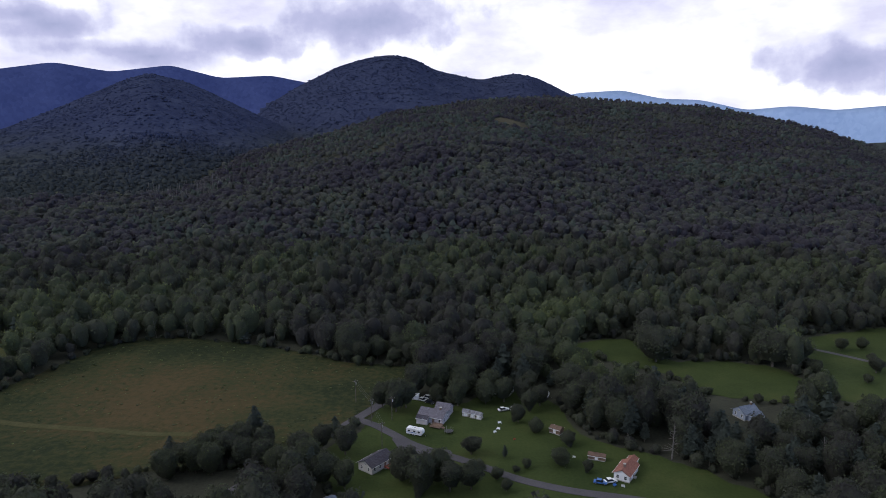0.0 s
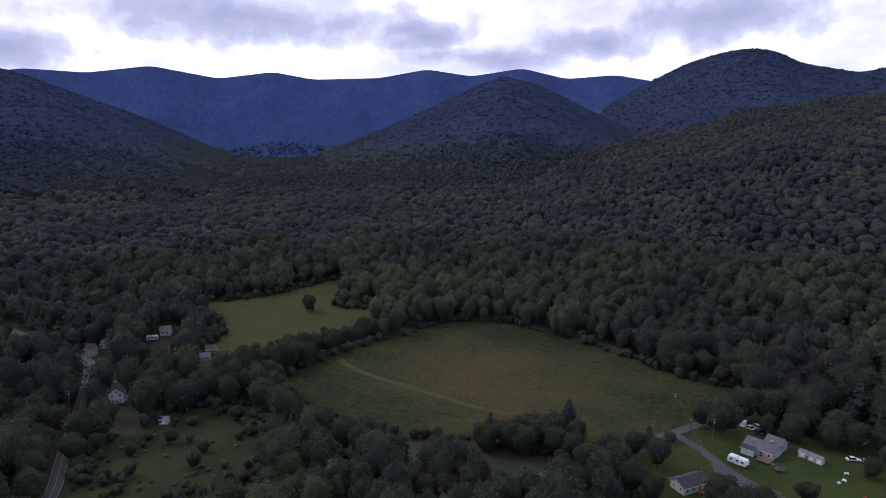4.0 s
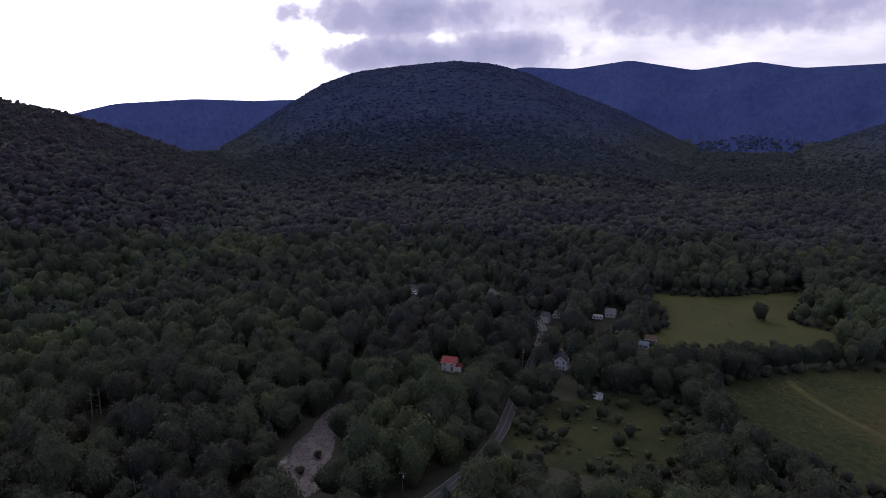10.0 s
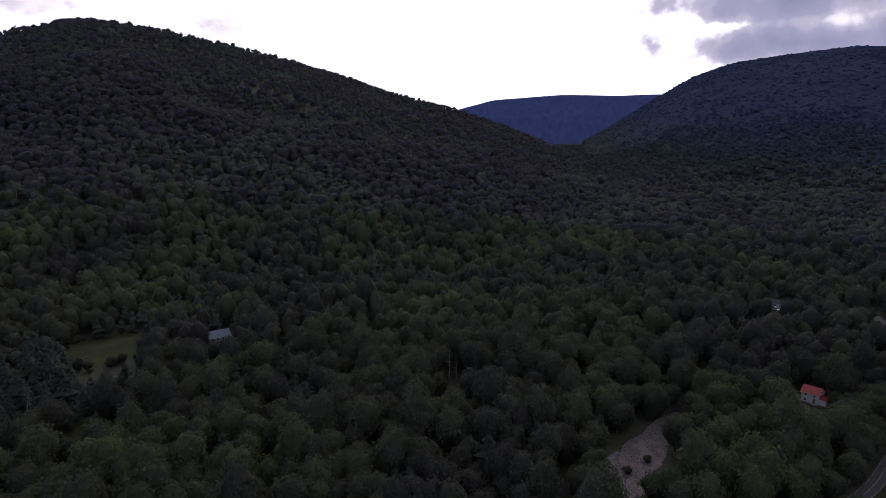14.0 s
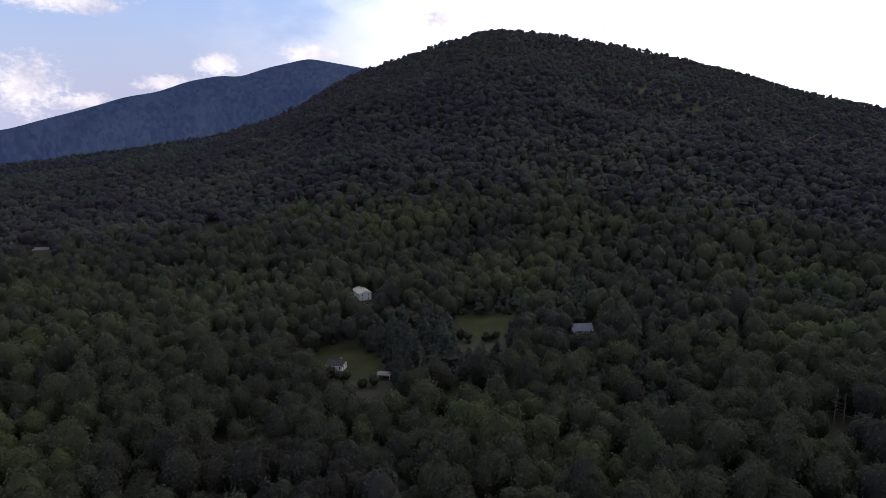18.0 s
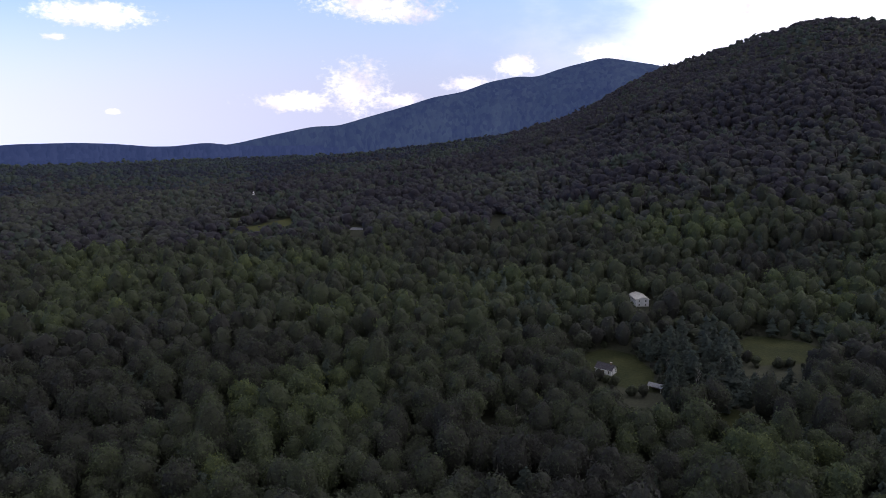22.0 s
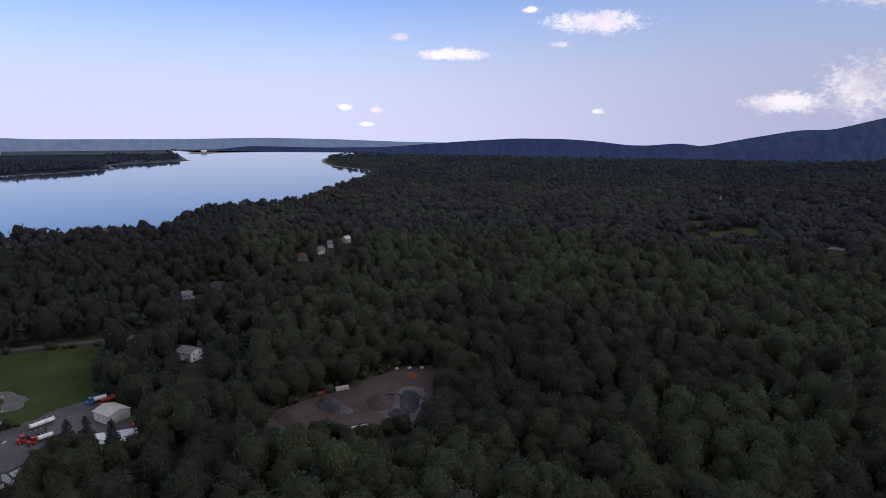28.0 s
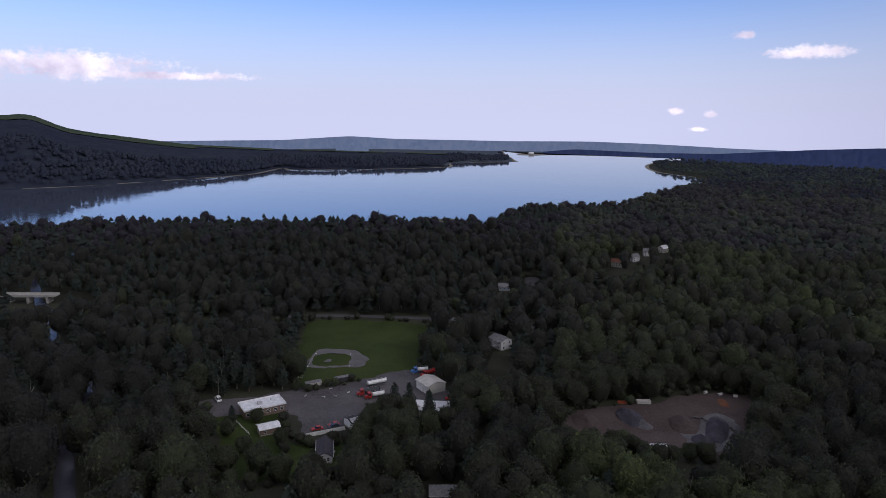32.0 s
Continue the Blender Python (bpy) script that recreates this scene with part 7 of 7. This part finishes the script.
def far_shore_trees():
    """Woods that stand right above the far side of the lake."""
    rnd = np.random.default_rng(19)
    line = np.array(smooth_line([(1230, -180), (1174, -416), (1142, -529), (1133, -677), (1130, -848), (1210, -1001), (1155, -988), (1062, -1105), (968, -1300), (1041, -1423), (955, -1579), (1000, -1660), (1260, -2023)], 5.0))
    n = 9
    p = np.repeat(line, n, axis=0)
    away = p / np.linalg.norm(p, axis=1)[:, None]
    p = p + away * rnd.uniform(12, 190, (len(p), 1)) + rnd.normal(0, 5, p.shape)
    x, y = p[:, 0], p[:, 1]
    ok = ~inside(LAKE, x, y) & (far_from(LAKE, x, y, True) > 11)
    x, y = x[ok], y[ok]
    z, _ = terrain(x, y)
    plant("far_shore_trees", "dark blue-green woods along the far shore of the lake", x, y, z - 1.5, rnd.uniform(4.5, 6.5, len(x)), np.zeros(len(x)), TOP_LEAF, M_LAND, rnd, 0.95)


far_shore_trees()


def pale_trunks():
    """Birch and ash stems that show at the edges of the woods."""
    rnd = np.random.default_rng(77)
    s = Solid()
    x, y, _ = scatter(190, 430, 22.0, 55)
    stand = fbm(x / 40, y / 40, 3, 90)
    pick = np.nonzero(stand > 0.50)[0][:230]
    for i in pick:
        h, r = rnd.uniform(9, 15), rnd.uniform(0.10, 0.17)
        lean = rnd.normal(0, 0.9, 2)
        top = (x[i] + lean[0], y[i] + lean[1], h)
        s.tube((x[i], y[i], 0), top, r, r * 0.4, 5)
        for k in range(3):
            f = rnd.uniform(0.5, 0.85)
            a = rnd.uniform(0, 6.28)
            p = (x[i] + lean[0] * f, y[i] + lean[1] * f, h * f)
            s.tube(p, (p[0] + math.cos(a) * 1.6, p[1] + math.sin(a) * 1.6, p[2] + 2.4), r * 0.5, r * 0.2, 4)
    for k in range(90):
        a, q = radians(rnd.uniform(17.5, 24.0)), rnd.uniform(1000, 1190)
        px, py = -q * math.sin(a), q * math.cos(a)
        pz = float(terrain(np.array([px]), np.array([py]))[0][0])
        s.tube((px, py, pz), (px + rnd.normal(0, 0.6), py, pz + rnd.uniform(15, 22)), 0.4, 0.16, 4)
    for k in range(170):
        a, q = radians(rnd.uniform(98, 142)), rnd.uniform(620, 1350)
        px, py = -q * math.sin(a), q * math.cos(a)
        pz = float(terrain(np.array([px]), np.array([py]))[0][0])
        s.tube((px, py, pz), (px + rnd.normal(0, 0.8), py, pz + rnd.uniform(12, 17)), 0.26, 0.10, 4)
    tagged(new("bare_trunks", s.mesh("bare_trunks", M_STEM)), "pale bare stems among the leafy woods", "tree trunks", kind="stuff")


pale_trunks()


def gravel_stones():
    rnd = np.random.default_rng(12)
    vs, fs, n = [], [], 0
    x, y = rnd.uniform(-290, -185, 9000), rnd.uniform(15, 92, 9000)
    ok = inside(GRAVEL, x, y)
    px, py = x[ok][:1500], y[ok][:1500]
    up = rnd.uniform(0, 1, 420)
    bed = np.array(smooth_line([(-236, 52), (-262, 70), (-290, 88), (-318, 103)], 1.0))
    k = (up * (len(bed) - 1)).astype(int)
    px = np.concatenate([px, bed[k, 0] + rnd.normal(0, 2.2, 420)])
    py = np.concatenate([py, bed[k, 1] + rnd.normal(0, 2.2, 420)])
    for px, py in zip(px, py):
        s = rnd.uniform(0.15, 0.42) if rnd.random() < 0.85 else rnd.uniform(0.5, 0.95)
        vs.append(OCT_V * (s, s * 0.8, s * 0.5) * rnd.uniform(0.7, 1.2, (6, 1)) + (px, py, 0.18))
        fs.append(OCT_F + n)
        n += 6
    tagged(new("stones", grow("stones", np.concatenate(vs), np.concatenate(fs), [M_STONE])), "loose pale stones on the gravel bar", "stones", kind="stuff")


gravel_stones()


def meadow_tufts():
    """Clumps of taller weeds in the rough meadows."""
    rnd = np.random.default_rng(3)
    x, y = rnd.uniform(-345, 0, 16000), rnd.uniform(100, 410, 16000)
    ok = (inside(FIELD_1, x, y) | inside(SCRUB, x, y) | inside(FIELD_2, x, y)) & (far_from(TRACK, x, y) > 3)
    ok &= fbm(x / 30, y / 30, 3, 8) > rnd.uniform(0.30, 0.75, len(x))
    x, y = x[ok][:700], y[ok][:700]
    size = rnd.uniform(0.25, 0.75, len(x)) * np.where(inside(SCRUB, x, y), 1.9, 1.0)
    ob = plant("meadow_weeds", "clumps of taller weeds in the rough meadow", x, y, np.full(len(x), -0.2), size, rnd.uniform(0.5, 1.0, len(x)), FAR_LEAF, M_LEAF, rnd, 0.4)
    ob["category"] = "weeds"


meadow_tufts()


def scrub_shrubs():
    """Bushes and saplings that have grown over the clearing by the road."""
    rnd = np.random.default_rng(31)
    x, y = rnd.uniform(-225, -158, 1500), rnd.uniform(110, 200, 1500)
    ok = inside(SCRUB, x, y) & (fbm(x / 18, y / 18, 3, 4) > 0.44)
    x, y = x[ok][:110], y[ok][:110]
    ob = plant("shrubs", "bushes and saplings spread over the scrub clearing", x, y, np.full(len(x), -0.6), rnd.uniform(0.7, 2.3, len(x)), rnd.uniform(0.2, 0.6, len(x)), MID_LEAF, M_LEAF, rnd, 0.9)
    ob["category"] = "shrubs"


scrub_shrubs()


def wires():
    """Cables from pole to pole, sagging a little."""
    runs = [[(-180, 66), (-200, 92), (-211, 110), (-236, 140), (-262, 158), (-300, 188)], [(-38, 272), (-29, 252), (-23, 231)]]
    for run in runs:
        base = thing("power_line", run[0][0], run[0][1], 0, "thin dark cables strung between the poles", "cable", z=0.0)
        for (x0, y0), (x1, y1) in zip(run, run[1:]):
            for off in (-0.8, 0.0, 0.8):
                s = Solid()
                prev = None
                for i in range(7):
                    t = i / 6
                    p = (x0 + (x1 - x0) * t - run[0][0] + off * 0.7, y0 + (y1 - y0) * t - run[0][1] + off * 0.7, 10.0 - 1.6 * 4 * t * (1 - t) * 0.5)
                    if prev:
                        s.tube(prev, p, 0.03, None, 4)
                    prev = p
                part("wire", s, P_BLACK, base)


wires()


def edge_bushes():
    """Brambles and saplings that soften the rims of fields, yards and roadsides."""
    rnd = np.random.default_rng(41)
    xs, ys = [], []
    for poly in OPEN_AREAS:
        if poly in (GRAVEL, LOT):
            continue
        line = np.array(smooth_line(poly + poly[:1], 2.2))
        out = line - line.mean(0)
        line = line + out / np.linalg.norm(out, axis=1)[:, None] * 3.0
        xs.append(line[:, 0] + rnd.normal(0, 1.4, len(line)))
        ys.append(line[:, 1] + rnd.normal(0, 1.4, len(line)))
    x, y = np.concatenate(xs), np.concatenate(ys)
    ok = rnd.random(len(x)) < 0.7
    for line, w in OPEN_LINES:
        ok &= far_from(line, x, y) > w
    for px, py, w, ahead in PLOTS:
        ok &= np.hypot(x - px, y - py) > w * 0.8
    for poly in (LOT, FIELD_1, LAWN_1, BALLPARK, PIT):
        deep = inside(poly, x, y) & (far_from(poly, x, y, True) > 3)
        ok &= ~deep
    x, y = x[ok], y[ok]
    ob = plant("brambles", "bushes and brambles along the rims of the clearings", x, y, np.full(len(x), -0.9), rnd.uniform(1.0, 3.0, len(x)), rnd.uniform(0.05, 0.5, len(x)), MID_LEAF, M_LEAF, rnd, 0.9)
    ob["category"] = "bushes"


edge_bushes()
